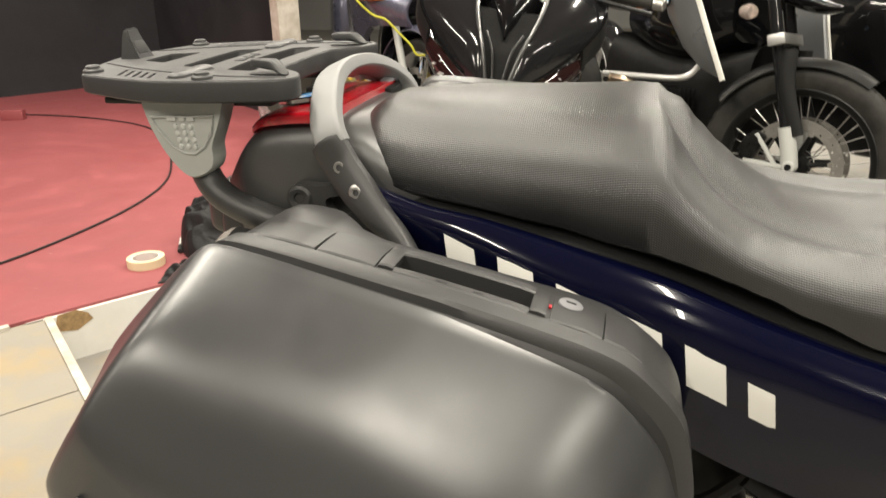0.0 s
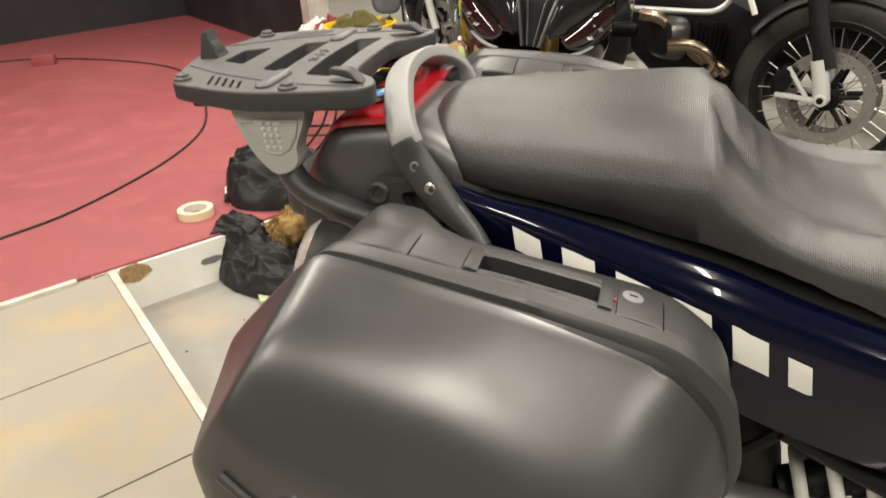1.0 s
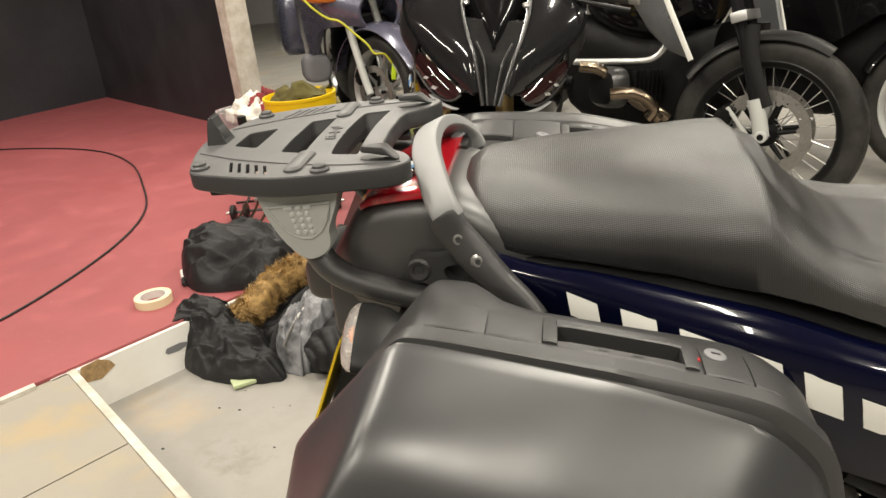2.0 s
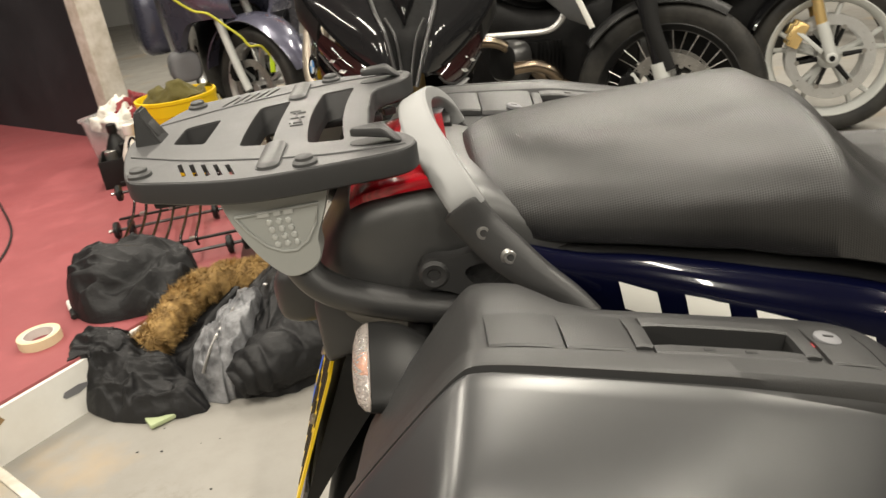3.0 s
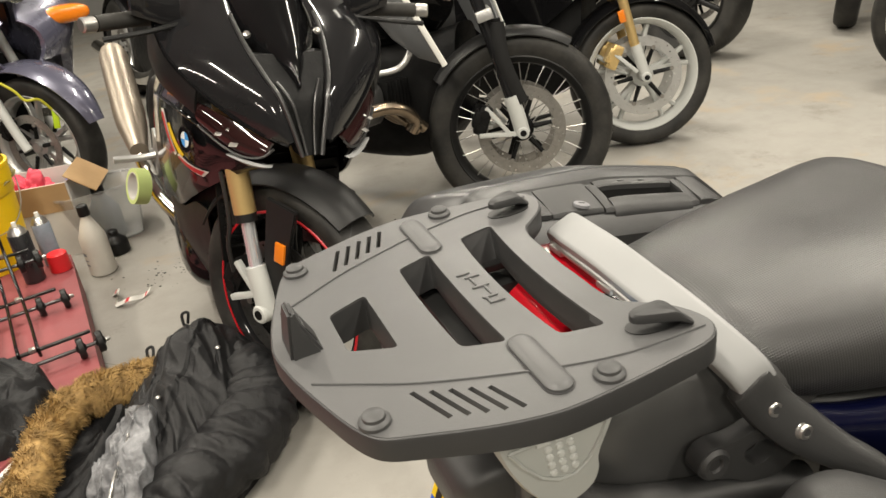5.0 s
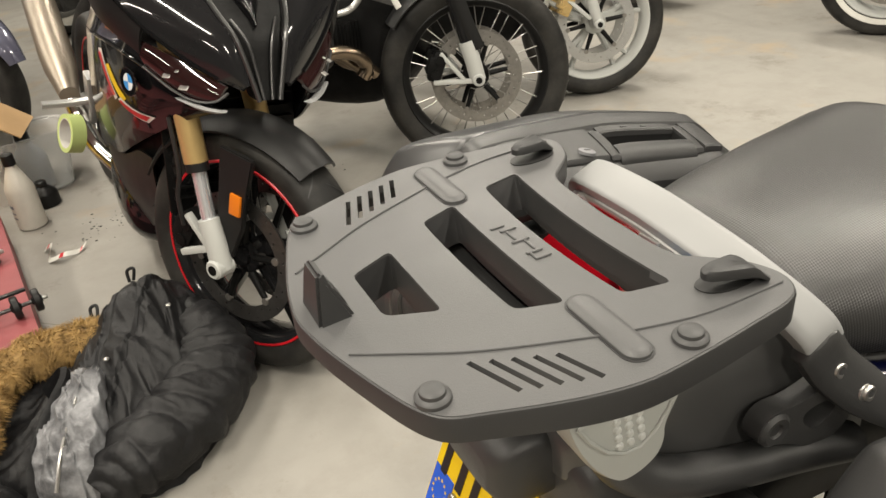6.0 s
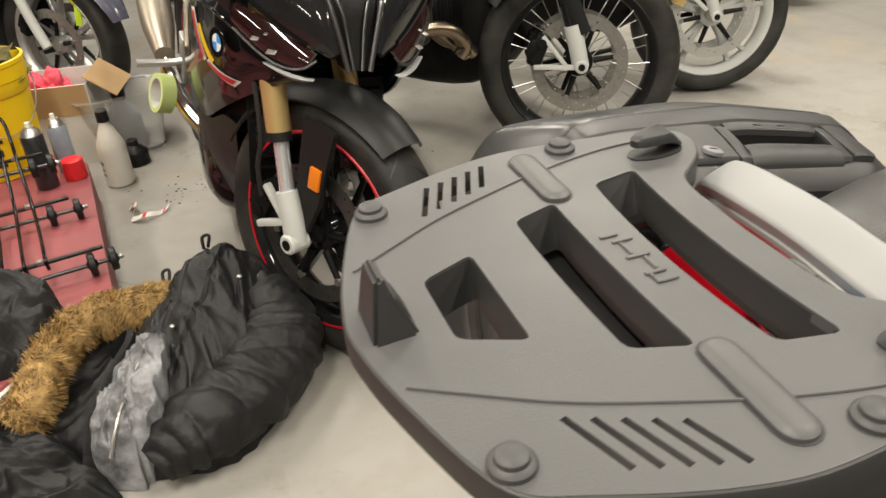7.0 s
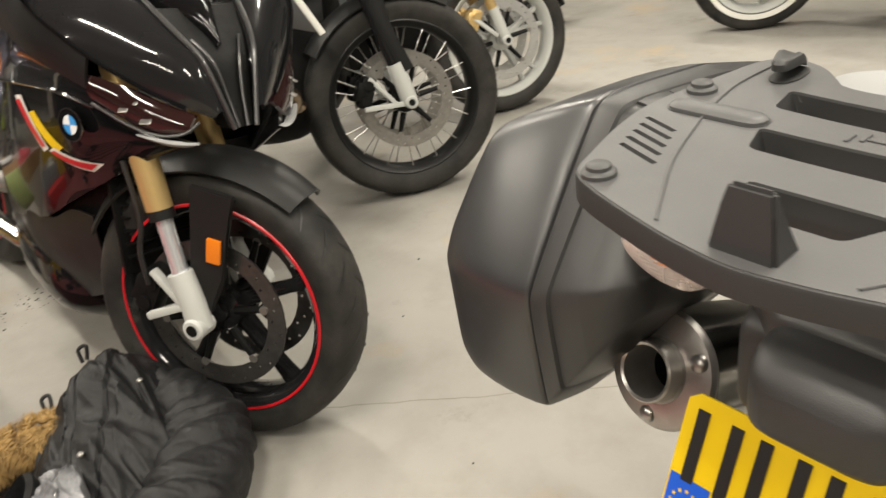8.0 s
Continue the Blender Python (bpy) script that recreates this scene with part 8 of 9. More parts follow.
spray_can(-0.905, 2.20, STAGE, "black spray can with a bare metal shoulder", "canblack")
spray_can(-0.850, 2.31, STAGE, "pink and grey spray can with a metal shoulder", "greyblue", 0.030, 0.15)
bm = B()
lathe(bm, [(0, 0.064), (0.028, 0.064), (0.033, 0.060), (0.035, 0.002), (0.033, 0), (0, 0)], (0, 0, 0), (0, 0, 1), 30)
solid("can_lid", bm, M["redcap"], "bright red spray can lid standing on the stage", "lid", m=on_stage(-0.825, 2.235))


def bottle(x, y, z, label, key, r, h, cap, capkey, group="bottles", rz=0):
    t = thing("bottle", label, "bottle", pose(x, y, z, 0, 0, rz), group)
    bm = B()
    lathe(bm, [(0, 0), (r - 0.006, 0), (r, 0.006), (r, h * 0.55), (r * 0.96, h * 0.62), (r * 0.55, h * 0.82), (r * 0.36, h * 0.90), (r * 0.36, h)], (0, 0, 0), (0, 0, 1), 30)
    part("flask", bm, M[key], t)
    bm = B()
    lathe(bm, [(r * 0.42, h * 0.93), (r * 0.44, h * 0.94), (r * 0.42, h + cap), (r * 0.3, h + cap + 0.004), (0, h + cap + 0.004)], (0, 0, 0), (0, 0, 1), 20)
    part("cap", bm, M[capkey], t)
    bm = B()
    for zz, hh in ((0.18, 0.03), (0.26, 0.02), (0.34, 0.05)):
        lathe(bm, [(r + 0.0008, h * zz), (r + 0.0008, h * (zz + hh))], (0, 0, 0), (0, 0, 1), 10, arc=(-2.3, -0.9))
    part("label", bm, M["greyblue"], t)
    return t


bottle(-0.728, 2.470, 0, "cloudy white plastic bottle with a dark cap on the floor", "bottle", 0.048, 0.25, 0.02, "satin")
bottle(-0.672, 2.628, 0, "small black bottle standing by the clear tub", "satin", 0.046, 0.085, 0.008, "satin")
bottle(-1.272, 2.42, STAGE, "white plastic flask standing by the bucket", "bottle", 0.055, 0.25, 0.02, "white")
bottle(-1.42, 2.62, STAGE, "dark bottle standing behind the bucket", "satin", 0.05, 0.22, 0.02, "satin")

# cardboard box with its flap open
cb = thing("cardboard_box", "open cardboard box with a pink bag inside on the floor", "box", pose(-0.90, 2.86, 0, 0, 0, -12))
bm = B()
for c, s in (((0, -0.12, 0.15), (0.30, 0.005, 0.30)), ((0, 0.12, 0.15), (0.30, 0.005, 0.30)), ((-0.148, 0, 0.15), (0.005, 0.24, 0.30)), ((0.148, 0, 0.15), (0.005, 0.24, 0.30)), ((0, 0, 0.004), (0.29, 0.235, 0.005))):
    box(bm, c, s)
part("carton", bm, M["whitecard"], cb, "white printed carton")
bm = B()
box(bm, (0.195, 0.0, 0.285), (0.13, 0.236, 0.004), Matrix.Rotation(radians(38), 3, "Y"))
part("flap", bm, M["card"], cb, "brown open flap")
bm = B()
box(bm, (0, -0.125, 0.245), (0.29, 0.004, 0.11))
part("front_flap", bm, M["card"], cb)
bm = mound(-0.03, 0, 0.22, 0.11, 0.09, 0.085, 0.05, 20, 8.2)
part("bag", bm, M["pink"], cb, "crumpled pink bag", 70)

# clear tub with bottles in it
tub = thing("plastic_tub", "clear plastic tub holding bottles on the floor", "tub", pose(-0.695, 2.815, 0, 0, 0, 10))
bm = B()
prof = [(0.0, 0.002), (0.105, 0.002), (0.115, 0.008), (0.145, 0.225), (0.155, 0.228), (0.155, 0.235), (0.141, 0.233), (0.111, 0.012), (0.0, 0.006)]
lathe(bm, prof, (0, 0, 0), (0, 0, 1), 32)
for v in bm.verts:
    a = math.atan2(v.co.y, v.co.x)
    r = math.hypot(v.co.x, v.co.y)
    k = (abs(math.cos(a)) ** 4 + abs(math.sin(a)) ** 4) ** -0.25
    v.co.x, v.co.y = r * k * math.cos(a) * 1.1, r * k * math.sin(a) * 0.8
part("tub_shell", bm, M["clear"], tub)
bottle(-0.69, 2.80, 0.012, "grey bottle with a label inside the clear tub", "greyblue", 0.062, 0.20, 0.02, "satin")
bottle(-0.775, 2.85, 0.012, "white spray bottle inside the clear tub", "bottle", 0.04, 0.23, 0.03, "euro")

# bin of rags behind the bucket
bin_ = thing("storage_bin", "cloudy plastic bin heaped with white rags", "bin", on_stage(-1.50, 2.95, -30))
bm = B()
rings = []
for (w, d, z) in ((0.30, 0.20, 0.002), (0.34, 0.24, 0.20), (0.36, 0.26, 0.205), (0.36, 0.26, 0.212), (0.33, 0.23, 0.208), (0.29, 0.19, 0.01)):
    rings.append(chaikin([V(-w / 2, -d / 2, z), V(w / 2, -d / 2, z), V(w / 2, d / 2, z), V(-w / 2, d / 2, z)], 2, True, 0.15))
skin(bm, rings)
part("bin_shell", bm, M["clear"], bin_)
bm = mound(0, 0, 0.16, 0.16, 0.11, 0.11, 0.05, 18, 5.5)
part("white_rag", bm, M["bottle"], bin_, "heap of off-white rags", 70)
bm = mound(0.10, 0.05, 0.20, 0.10, 0.08, 0.10, 0.05, 20, 9.5)
part("red_rag", bm, M["redcloth"], bin_, "dark red rag", 70)
crate = thing("tool_crate", "black open tool crate with small tins on the stage", "crate", on_stage(-1.34, 2.60, 15))
bm = B()
for c, s in (((0, -0.1, 0.06), (0.30, 0.01, 0.12)), ((0, 0.1, 0.06), (0.30, 0.01, 0.12)), ((-0.145, 0, 0.06), (0.01, 0.2, 0.12)), ((0.145, 0, 0.06), (0.01, 0.2, 0.12)), ((0, 0, 0.006), (0.29, 0.2, 0.01))):
    bm = B()
    box(bm, c, s, None, 0.002)
    part("crate_wall" if s[2] > 0.1 else "crate_floor", bm, M["satin"], crate)
for k in range(4):
    bm = B()
    cyl(bm, V(-0.10 + 0.065 * k, 0.01 * (k % 2), 0.012), V(-0.10 + 0.065 * k, 0.01 * (k % 2), 0.14 + 0.02 * (k % 3)), 0.026, None, 18, bev=0.003)
    part("tin", bm, M[("steel", "satin", "steel", "bottle")[k]], crate)

# scrap of striped tape on the floor, and grit
bm = B()
pts = spline([(-0.70, 2.23, 0.004), (-0.675, 2.19, 0.030), (-0.69, 2.14, 0.006), (-0.645, 2.12, 0.020), (-0.60, 2.15, 0.004), (-0.575, 2.175, 0.012)], 8)
vs = [(bm.verts.new(p + V(0.004, 0.012, 0.004)), bm.verts.new(p - V(0.004, 0.012, 0.0))) for p in pts]
for p, q in zip(vs, vs[1:]):
    bm.faces.new((p[0], p[1], q[1], q[0]))
scrap = solid("tape_scrap", bm, M["white"], "torn scrap of red and white tape on the floor", "tape scrap")
bm = B()
for i in (3, 12, 22, 33):
    a, b = pts[i], pts[i + 2]
    vv = [bm.verts.new(p) for p in (a + V(0.004, 0.012, 0.0052), a + V(-0.004, -0.012, 0.0012), b + V(-0.004, -0.012, 0.0012), b + V(0.004, 0.012, 0.0052))]
    bm.faces.new(vv)
tagged(part("red_stripe", bm, M["red"], scrap), kind="stuff")
bm = B()
rnd = random.Random(4)
for k in range(114):
    if k < 60:
        x, y = -0.48 + rnd.gauss(0, 0.09), 2.30 + rnd.gauss(0, 0.05)
    elif k < 100:
        x, y = rnd.uniform(-0.9, 0.6), rnd.uniform(0.6, 2.6)
        if x < -0.65 and y > 1.3:
            continue
    else:
        x, y = rnd.uniform(-1.15, -0.6), rnd.uniform(0.35, 0.95)
        if (x + 1.245) * 0.67 + (y - 0.757) * 0.742 < 0.06:
            continue
    s = rnd.uniform(0.001, 0.0035)
    bmesh.ops.create_icosphere(bm, subdivisions=1, radius=s, matrix=Matrix.Translation((x, y, s * 0.4)) @ Matrix.Diagonal((1.6, 1, 0.6, 1)))
solid("floor_grit", bm, M["inkshade"], "scattered dark grit and crumbs on the concrete", "grit", kind="stuff")


# ---- jackets -----------------------------------------------------------
def puffer(bm, path, radii, flat=0.75, quilt=0.0, pitch=0.055, seed=0.0, amp=0.16, seg=56, ground=None, n=16):
    """A stuffed, quilted, folded tube of cloth along a path."""
    pts = spline(path, n)
    rr = spline([(r, 0, 0) for r in radii], n)
    rings, run = [], 0.0
    for i, p in enumerate(pts):
        if i:
            run += (p - pts[i - 1]).length
        d = pts[min(i + 1, len(pts) - 1)] - pts[max(i - 1, 0)]
        d, s, u = axes(d)
        ring = []
        for k in range(seg):
            a = 2 * math.pi * k / seg
            c = (math.cos(a) * s + math.sin(a) * u * flat)
            q = (p + c * rr[i].x) * 9 + V(seed, seed, seed)
            f = noise.noise(q) + 0.55 * noise.noise(q * 2.1) + 0.35 * abs(noise.noise(q * 4.3))
            wob = 0.35 * noise.noise(V(seed, a * 1.3, run * 6))
            qd = -quilt * (1 - abs(math.sin(math.pi * (run / pitch + wob)))) ** 3
            fine = 0.006 * noise.noise(q * 6.5)
            v = p + c * (rr[i].x * (1 + amp * f) + qd + fine)
            if ground is not None:
                g = ground(v) if callable(ground) else ground
                v.z = max(v.z, g + 0.004 + 0.002 * noise.noise(q * 3))
            ring.append(v)
        rings.append(ring)
    skin(bm, rings)


def jacket_ground(p):
    """Concrete, or the stage top behind its front and side edges."""
    e = (p - FRONT)
    return STAGE if (e.x * 0.796 - e.y * 0.605 < -0.0 and p.x < -0.72) else 0.0


def crumple(q):
    """Sharp-valleyed folds of thin stuffed nylon, about -1 to 1."""
    w = V(noise.noise(q * 0.7), noise.noise(q * 0.7 + V(7, 3, 1)), noise.noise(q * 0.7 + V(2, 9, 5))) * 0.6
    q = q + w
    a = 1 - 2.6 * abs(noise.noise(q))
    b = 1 - 2.6 * abs(noise.noise(q * 2.3 + V(5, 5, 5)))
    return 0.66 * a + 0.22 * b + 0.05 * noise.noise(q * 7)


def drape(bm, rows, n_u=110, n_v=70, amp=0.016, freq=7.0, stretch=(1, 1), seed=0.0, ground=0.0, edge=0.16, puff=0.0, rounding=0.5):
    """A cloth sheet over rows of points; it is folded, and its rim drops to the ground."""
    rails = [spline(r, 12) for r in rows]
    m = len(rails[0])
    cols = [spline([r[k] for r in rails], 12) for k in range(m)]
    L = len(cols[0])
    grid = []
    for iv in range(n_v + 1):
        v = iv / n_v
        line = []
        for iu in range(n_u + 1):
            u = iu / n_u
            x, y = 2 * u - 1, 2 * v - 1
            ru = 0.5 + 0.5 * x * math.sqrt(1 - rounding * y * y / 2)
            rv = 0.5 + 0.5 * y * math.sqrt(1 - rounding * x * x / 2)
            fu, fv = ru * (m - 1), rv * (L - 1)
            a, b = min(int(fu), m - 2), min(int(fv), L - 2)
            p = cols[a][b].lerp(cols[a + 1][b], fu - a).lerp(cols[a][b + 1].lerp(cols[a + 1][b + 1], fu - a), fv - b)
            rim = min(1.0, min(u, 1 - u, v, 1 - v) / edge)
            rim = math.sin(rim * math.pi / 2) ** 0.6
            q = V(p.x * freq * stretch[0], p.y * freq * stretch[1], p.z * freq) + V(seed, seed, seed)
            g = ground(p) if callable(ground) else ground
            h = p.z - g + (amp * crumple(q) + puff) * (0.35 + 0.65 * rim)
            sway = 0.012 * noise.noise(q * 1.7) + 0.020 * (1 - rim) * noise.noise(q * 0.9)
            line.append(bm.verts.new((p.x + sway, p.y - sway, g + 0.002 + max(0.003, h) * rim)))
        grid.append(line)
    for r0, r1 in zip(grid, grid[1:]):
        for k in range(n_u):
            bm.faces.new((r0[k], r0[k + 1], r1[k + 1], r1[k]))


def sleeve_tube(bm, path, radii, flat=0.85, amp=0.13, seed=0.0, along=14.0, ground=0.0, seg=72, n=22):
    """A stuffed sleeve with creases across it."""
    pts = spline(path, n)
    rr = spline([(r, 0, 0) for r in radii], n)
    rings, run = [], 0.0
    for i, p in enumerate(pts):
        if i:
            run += (p - pts[i - 1]).length
        d, s, u = axes(pts[min(i + 1, len(pts) - 1)] - pts[max(i - 1, 0)])
        ring = []
        for k in range(seg):
            a = 2 * math.pi * k / seg
            c = math.cos(a) * s + math.sin(a) * u * flat
            q = V(run * along, math.cos(a) * 0.75, math.sin(a) * 0.75) + V(seed, seed, seed)
            slant = 0.85 * noise.noise(V(math.cos(a) * 0.8, math.sin(a) * 0.8, seed + run * 5)) + 0.25 * math.sin(a + seed)
            f = 0.55 * (abs(math.sin(math.pi * (run * along / 0.9 + slant + 0.9 * noise.noise(V(run * 9, seed, 0))))) ** 0.8 - 0.7) - crumple(q) * 0.42 + crumple((p + c * rr[i].x) * 18 + V(0, seed, 0)) * 0.12
            v = p + c * rr[i].x * (1 + amp * f)
            g = ground(v) if callable(ground) else ground
            v.z = max(v.z, g + 0.003)
            ring.append(v)
        rings.append(ring)
    skin(bm, rings)


jk = thing("padded_jacket", "black padded winter jacket with a fur-edged hood, dropped on the floor", "jacket", Matrix.Identity(4), "dropped jackets")
bm = B()
drape(bm, [[(-0.52, 1.46, 0.05), (-0.44, 1.46, 0.16), (-0.36, 1.44, 0.16), (-0.29, 1.40, 0.05)],
           [(-0.60, 1.36, 0.10), (-0.50, 1.34, 0.24), (-0.39, 1.32, 0.225), (-0.28, 1.30, 0.08)],
           [(-0.66, 1.24, 0.13), (-0.56, 1.22, 0.20), (-0.44, 1.20, 0.20), (-0.29, 1.17, 0.07)],
           [(-0.73, 1.12, 0.12), (-0.63, 1.08, 0.13), (-0.52, 1.06, 0.14), (-0.36, 1.04, 0.06)],
           [(-0.79, 0.99, 0.06), (-0.68, 0.94, 0.06), (-0.56, 0.92, 0.06), (-0.44, 0.92, 0.03)]], 180, 150, 0.024, 7.5, (1.8, 0.6), 1.3, 0.0, 0.10)
# raised front placket with a stitched edge, and a pocket flap
pa, pb = V(-0.415, 1.40, 0), V(-0.60, 1.08, 0)
pd = (pb - pa).normalized()
for v in bm.verts:
    q = V(v.co.x, v.co.y, 0) - pa
    along, off = q.dot(pd), q.cross(pd).z
    if 0 < along < 0.37:
        if abs(off) < 0.026:
            v.co.z += 0.006
        elif abs(off) < 0.032:
            v.co.z -= 0.004
    if 0.14 < along < 0.27 and 0.05 < abs(off) < 0.10:
        v.co.z += 0.005 * (1 - (abs(off) - 0.05) / 0.05)
part("body", bm, M["jacket"], jk, "", 80)
bm = B()
sleeve_tube(bm, [(-0.405, 1.34, 0.15), (-0.350, 1.25, 0.13), (-0.352, 1.15, 0.105), (-0.395, 1.07, 0.092), (-0.475, 1.00, 0.085), (-0.57, 0.95, 0.075), (-0.635, 0.92, 0.05)], [0.05, 0.080, 0.094, 0.094, 0.090, 0.080, 0.045], 0.9, 0.24, 4.1, 15.0, seg=110, n=30)
part("sleeve", bm, M["jacket"], jk, "", 80)
bm = B()
drape(bm, [[(-1.12, 1.15, 0.150), (-1.09, 1.06, 0.150), (-1.06, 0.99, 0.06), (-1.04, 0.92, 0.01)],
           [(-1.00, 1.14, 0.165), (-0.98, 1.05, 0.155), (-0.95, 0.98, 0.09), (-0.93, 0.90, 0.04)],
           [(-0.89, 1.10, 0.12), (-0.87, 1.02, 0.11), (-0.84, 0.95, 0.08), (-0.81, 0.875, 0.04)],
           [(-0.77, 1.04, 0.06), (-0.75, 0.98, 0.07), (-0.72, 0.93, 0.05), (-0.68, 0.87, 0.01)]], 130, 130, 0.030, 14.0, (0.8, 1.7), 7.7, jacket_ground, 0.22, rounding=1.0)
part("front_flap", bm, M["jacket"], jk, "", 80)
bm = B()
drape(bm, [[(-0.55, 1.34, 0.10), (-0.60, 1.28, 0.13), (-0.63, 1.23, 0.12)], [(-0.72, 1.37, 0.09), (-0.71, 1.26, 0.10), (-0.68, 1.17, 0.12)],
           [(-0.85, 1.27, 0.09), (-0.78, 1.17, 0.08), (-0.72, 1.08, 0.11)], [(-0.90, 1.05, 0.07), (-0.83, 1.01, 0.06), (-0.76, 0.97, 0.06)]], 70, 80, 0.018, 11.0, (1, 1), 2.9, 0.0, 0.12)
part("hood", bm, M["jacket"], jk, "", 80)
# stiff collar standing up beside the lining
bm = B()
rings = []
for k in range(25):
    t = k / 24
    p = spline([(-0.70, 1.20, 0.13), (-0.655, 1.205, 0.15), (-0.655, 1.15, 0.155), (-0.70, 1.07, 0.145), (-0.745, 1.00, 0.11), (-0.765, 0.955, 0.05)], 8)[min(40, int(t * 40))]
    w = 0.030 * math.sin(math.pi * min(1, t * 1.1 + 0.12)) + 0.012
    rings.append([p + V(-0.004, 0, w), p + V(0.008, 0.003, w * 0.9), p + V(0.024, 0.006, -w), p + V(0.002, 0, -w * 1.5)])
loft(bm, rings, 1)
part("collar", bm, M["jacket"], jk, "", 50)
bm = B()
drape(bm, [[(-0.655, 1.19, 0.13), (-0.61, 1.17, 0.185), (-0.555, 1.15, 0.185)], [(-0.69, 1.12, 0.14), (-0.64, 1.09, 0.18), (-0.575, 1.07, 0.175)],
           [(-0.735, 1.03, 0.12), (-0.675, 1.005, 0.145), (-0.605, 0.98, 0.14)], [(-0.765, 0.96, 0.06), (-0.71, 0.93, 0.07), (-0.645, 0.915, 0.06)]], 70, 90, 0.018, 17.0, (1.6, 0.8), 9.2, 0.0, 0.12, 0.010)
part("lining", bm, M["lining"], jk, "shiny grey quilted lining", 80)
for pts in ([(-0.46, 1.405, 0.235), (-0.452, 1.41, 0.262), (-0.468, 1.415, 0.258), (-0.47, 1.405, 0.232)], [(-0.56, 1.345, 0.20), (-0.555, 1.36, 0.222), (-0.57, 1.362, 0.218), (-0.572, 1.35, 0.195)]):
    bm = B()
    pipe(bm, pts, 0.004, 8, 5)
    part("hanging_loop", bm, M["jacket"], jk)
bm = B()
pipe(bm, [(-0.605, 1.12, 0.206), (-0.64, 1.05, 0.186), (-0.68, 0.975, 0.145), (-0.71, 0.93, 0.09)], 0.004, 6, 8)
part("zip", bm, M["steel"], jk, "metal zip")
for p in ((-0.405, 1.255, 0.225), (-0.56, 1.15, 0.205), (-0.50, 1.26, 0.235)):
    bm = B()
    bmesh.ops.create_uvsphere(bm, u_segments=12, v_segments=8, radius=0.007, matrix=Matrix.Translation(p) @ Matrix.Diagonal((1, 1, 0.6, 1)))
    part("press_stud", bm, M["steel"], jk)
bm = B()
box(bm, (-0.825, 0.885, 0.010), (0.07, 0.05, 0.012), Matrix.Rotation(0.6, 3, "Z"), 0.004)
part("pocket_lining", bm, mat("pale_green_lining", (0.45, 0.52, 0.30), 0.7), jk, "pale green pocket lining")

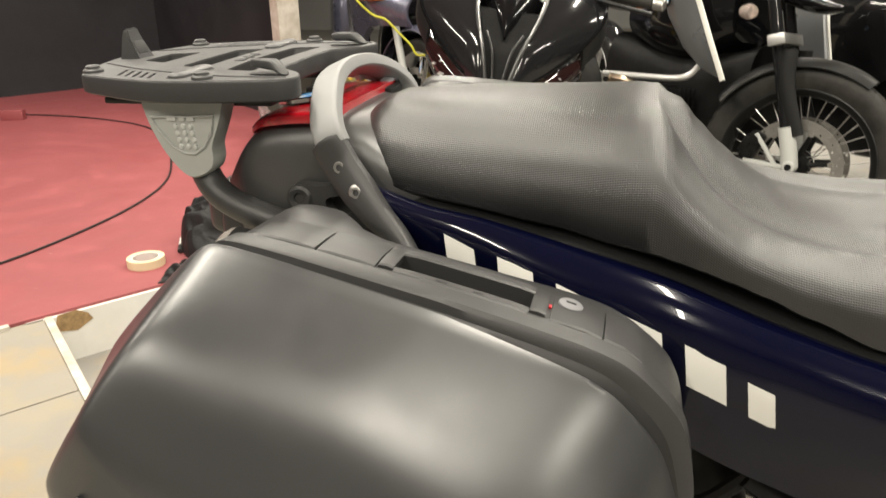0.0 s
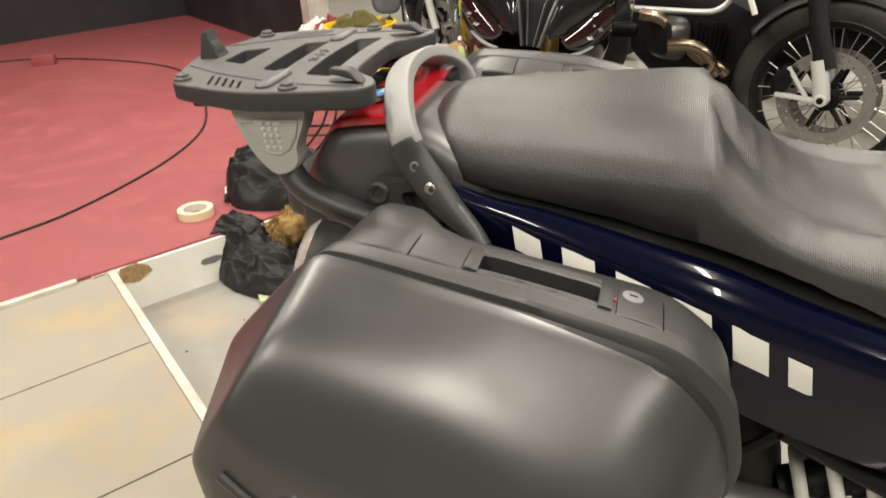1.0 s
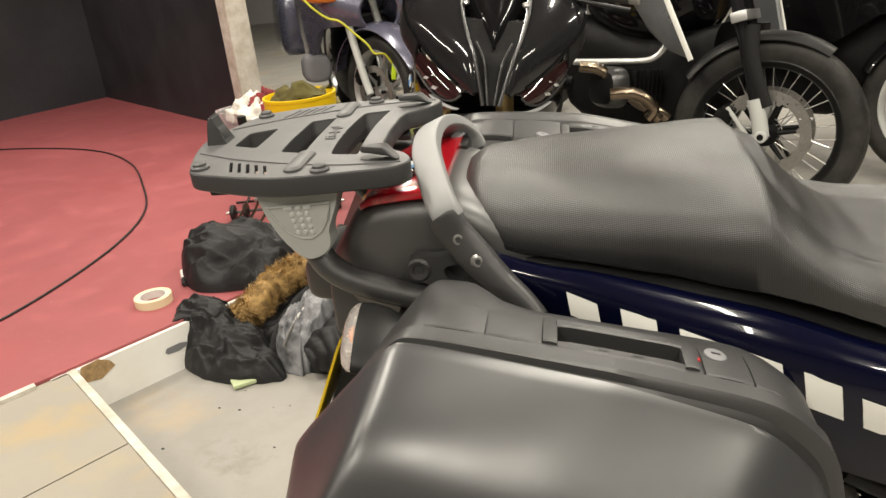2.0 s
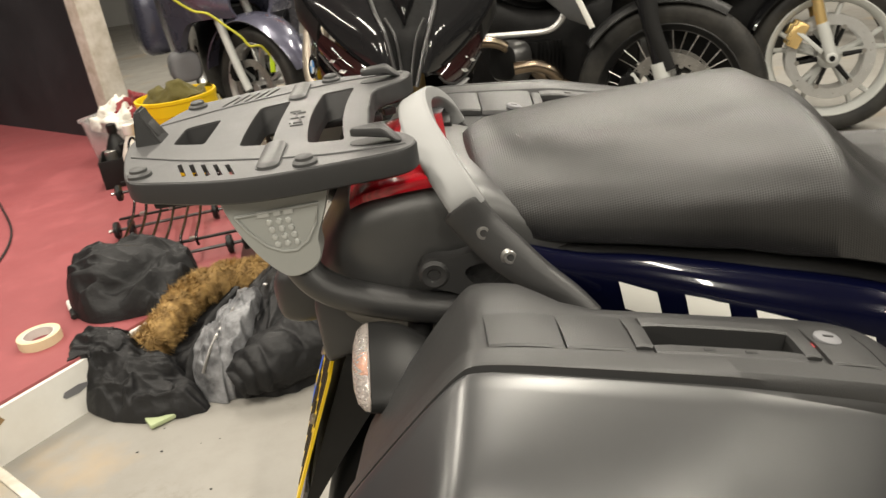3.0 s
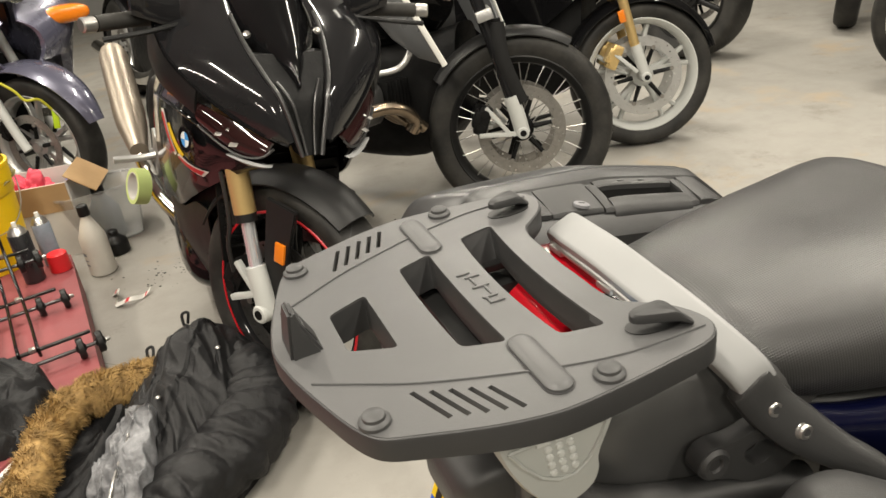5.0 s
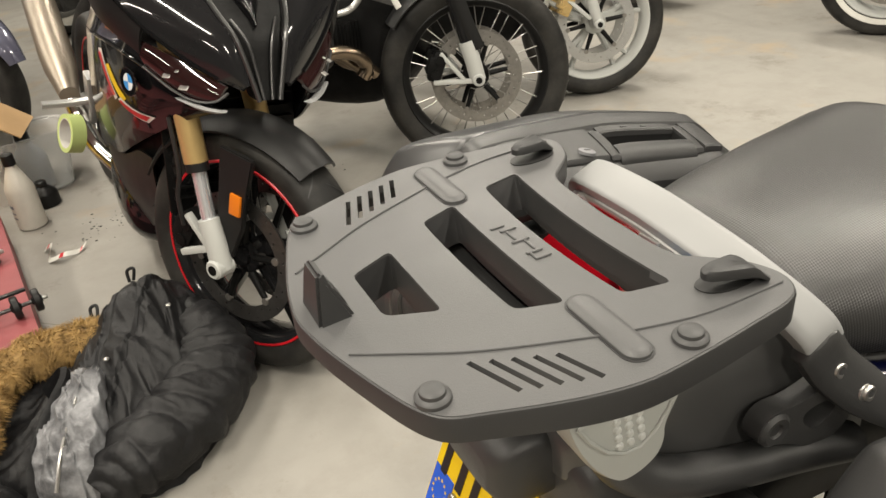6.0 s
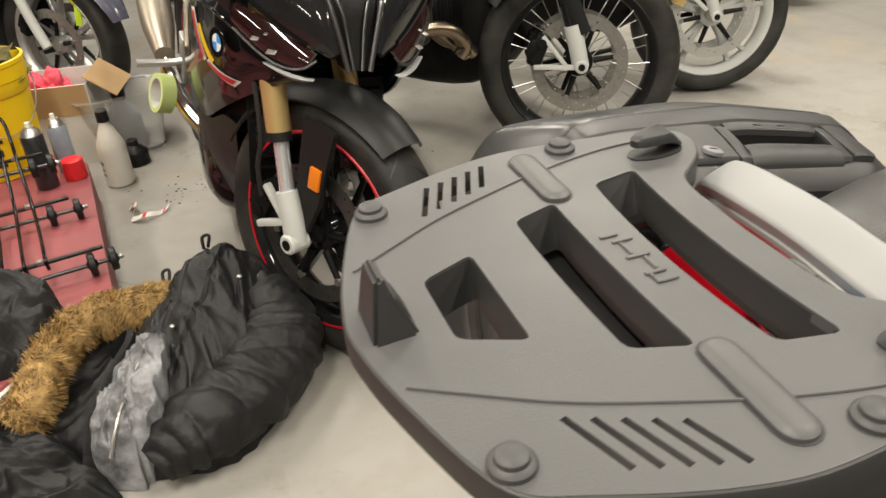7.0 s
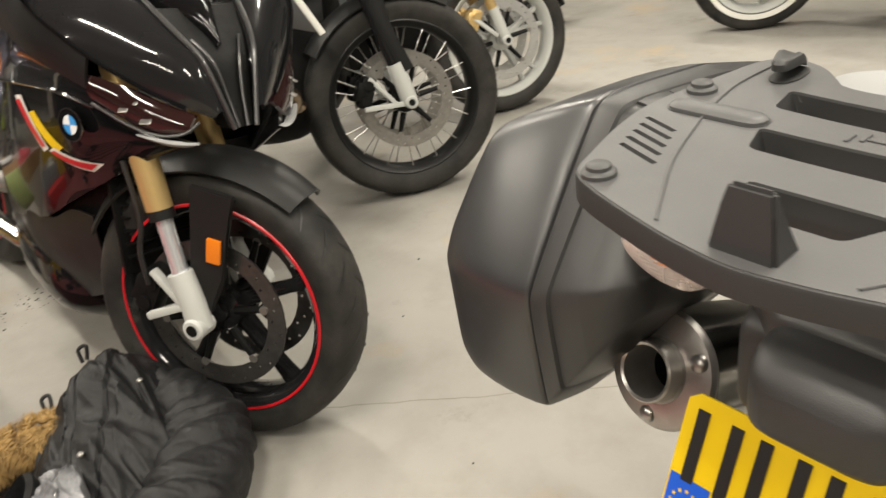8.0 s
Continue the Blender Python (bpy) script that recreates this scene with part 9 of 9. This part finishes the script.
# fur along the hood: a core and many fine locks
FURPATH = spline([(-0.545, 1.300, 0.165), (-0.63, 1.325, 0.165), (-0.72, 1.335, 0.160), (-0.80, 1.290, 0.155), (-0.835, 1.190, 0.145), (-0.852, 1.110, 0.130), (-0.895, 1.068, 0.112)], 12)
bm = B()
puffer(bm, [tuple(FURPATH[i]) for i in (0, 14, 28, 44, 58, 72)], [0.018, 0.038, 0.044, 0.044, 0.044, 0.034], 0.9, 0, 0.05, 5.0, 0.2, 20, n=8)
part("fur_trim", bm, M["fur"], jk, "thick brown fur trim", 80)
rnd = random.Random(11)
verts, faces = [], []
for k in range(13000):
    f = rnd.random() * (len(FURPATH) - 2)
    i = int(f)
    p = FURPATH[i].lerp(FURPATH[i + 1], f - i)
    d, s, u = axes(FURPATH[i + 1] - FURPATH[i])
    a = rnd.uniform(0, 2 * math.pi)
    c = math.cos(a) * s + math.sin(a) * u
    r = 0.034 + 0.012 * noise.noise(p * 30)
    root = p + c * r
    lean = d * rnd.uniform(-0.5, 0.5) + V(0, 0, -0.35) + V(noise.noise(p * 45), noise.noise(p * 45 + V(9, 0, 0)), noise.noise(p * 45 + V(0, 9, 0))) * 0.9
    L = rnd.uniform(0.014, 0.034)
    m1 = root + (c + lean * 0.35).normalized() * L * 0.55
    tip = m1 + (c * 0.5 + lean).normalized() * L * 0.5
    side = c.cross(lean + d * 0.3).normalized() * 0.0011
    b = len(verts)
    verts += [root - side, root + side, m1 - side * 0.8, m1 + side * 0.8, tip]
    faces += [(b, b + 1, b + 3, b + 2), (b + 2, b + 3, b + 4)]
me = bpy.data.meshes.new("fur")
me.from_pydata([tuple(v) for v in verts], [], faces)
me.materials.append(M["fur"])
ob = new("fur", me)
ob.parent = jk
tagged(ob, "fine brown fur locks", kind="stuff")

jk2 = thing("padded_jacket", "black padded jacket sleeve and hood bundled on the red stage", "jacket", Matrix.Identity(4), "dropped jackets")
bm = B()
drape(bm, [[(-1.17, 1.47, 0.20), (-1.03, 1.52, 0.235), (-0.90, 1.50, 0.23), (-0.80, 1.44, 0.20)], [(-1.18, 1.38, 0.235), (-1.05, 1.41, 0.270), (-0.91, 1.40, 0.26), (-0.78, 1.34, 0.20)],
           [(-1.15, 1.27, 0.22), (-1.04, 1.30, 0.27), (-0.92, 1.29, 0.24), (-0.81, 1.24, 0.18)], [(-1.10, 1.16, 0.17), (-1.01, 1.19, 0.19), (-0.93, 1.18, 0.18), (-0.85, 1.15, 0.16)]], 150, 130, 0.044, 8.5, (0.7, 1.6), 12.4, jacket_ground, 0.13, rounding=0.9)
part("sleeve", bm, M["jacket"], jk2, "", 80)
bm = B()
drape(bm, [[(-1.08, 1.36, 0.17), (-1.03, 1.29, 0.17), (-0.99, 1.23, 0.155)], [(-0.99, 1.37, 0.205), (-0.95, 1.29, 0.195), (-0.92, 1.21, 0.165)], [(-0.86, 1.31, 0.17), (-0.85, 1.23, 0.17), (-0.84, 1.15, 0.15)]], 70, 70, 0.022, 8.0, (1, 1.4), 17.0, jacket_ground, 0.2, rounding=1.0)
part("bundled_cloth", bm, M["jacket"], jk2, "", 80)
bm = B()
cyl(bm, V(-1.146, 1.382, 0.212), V(-1.136, 1.388, 0.216), 0.012, 0.014, 16)
part("cuff_tag", bm, M["white"], jk2, "round white tag at the cuff")
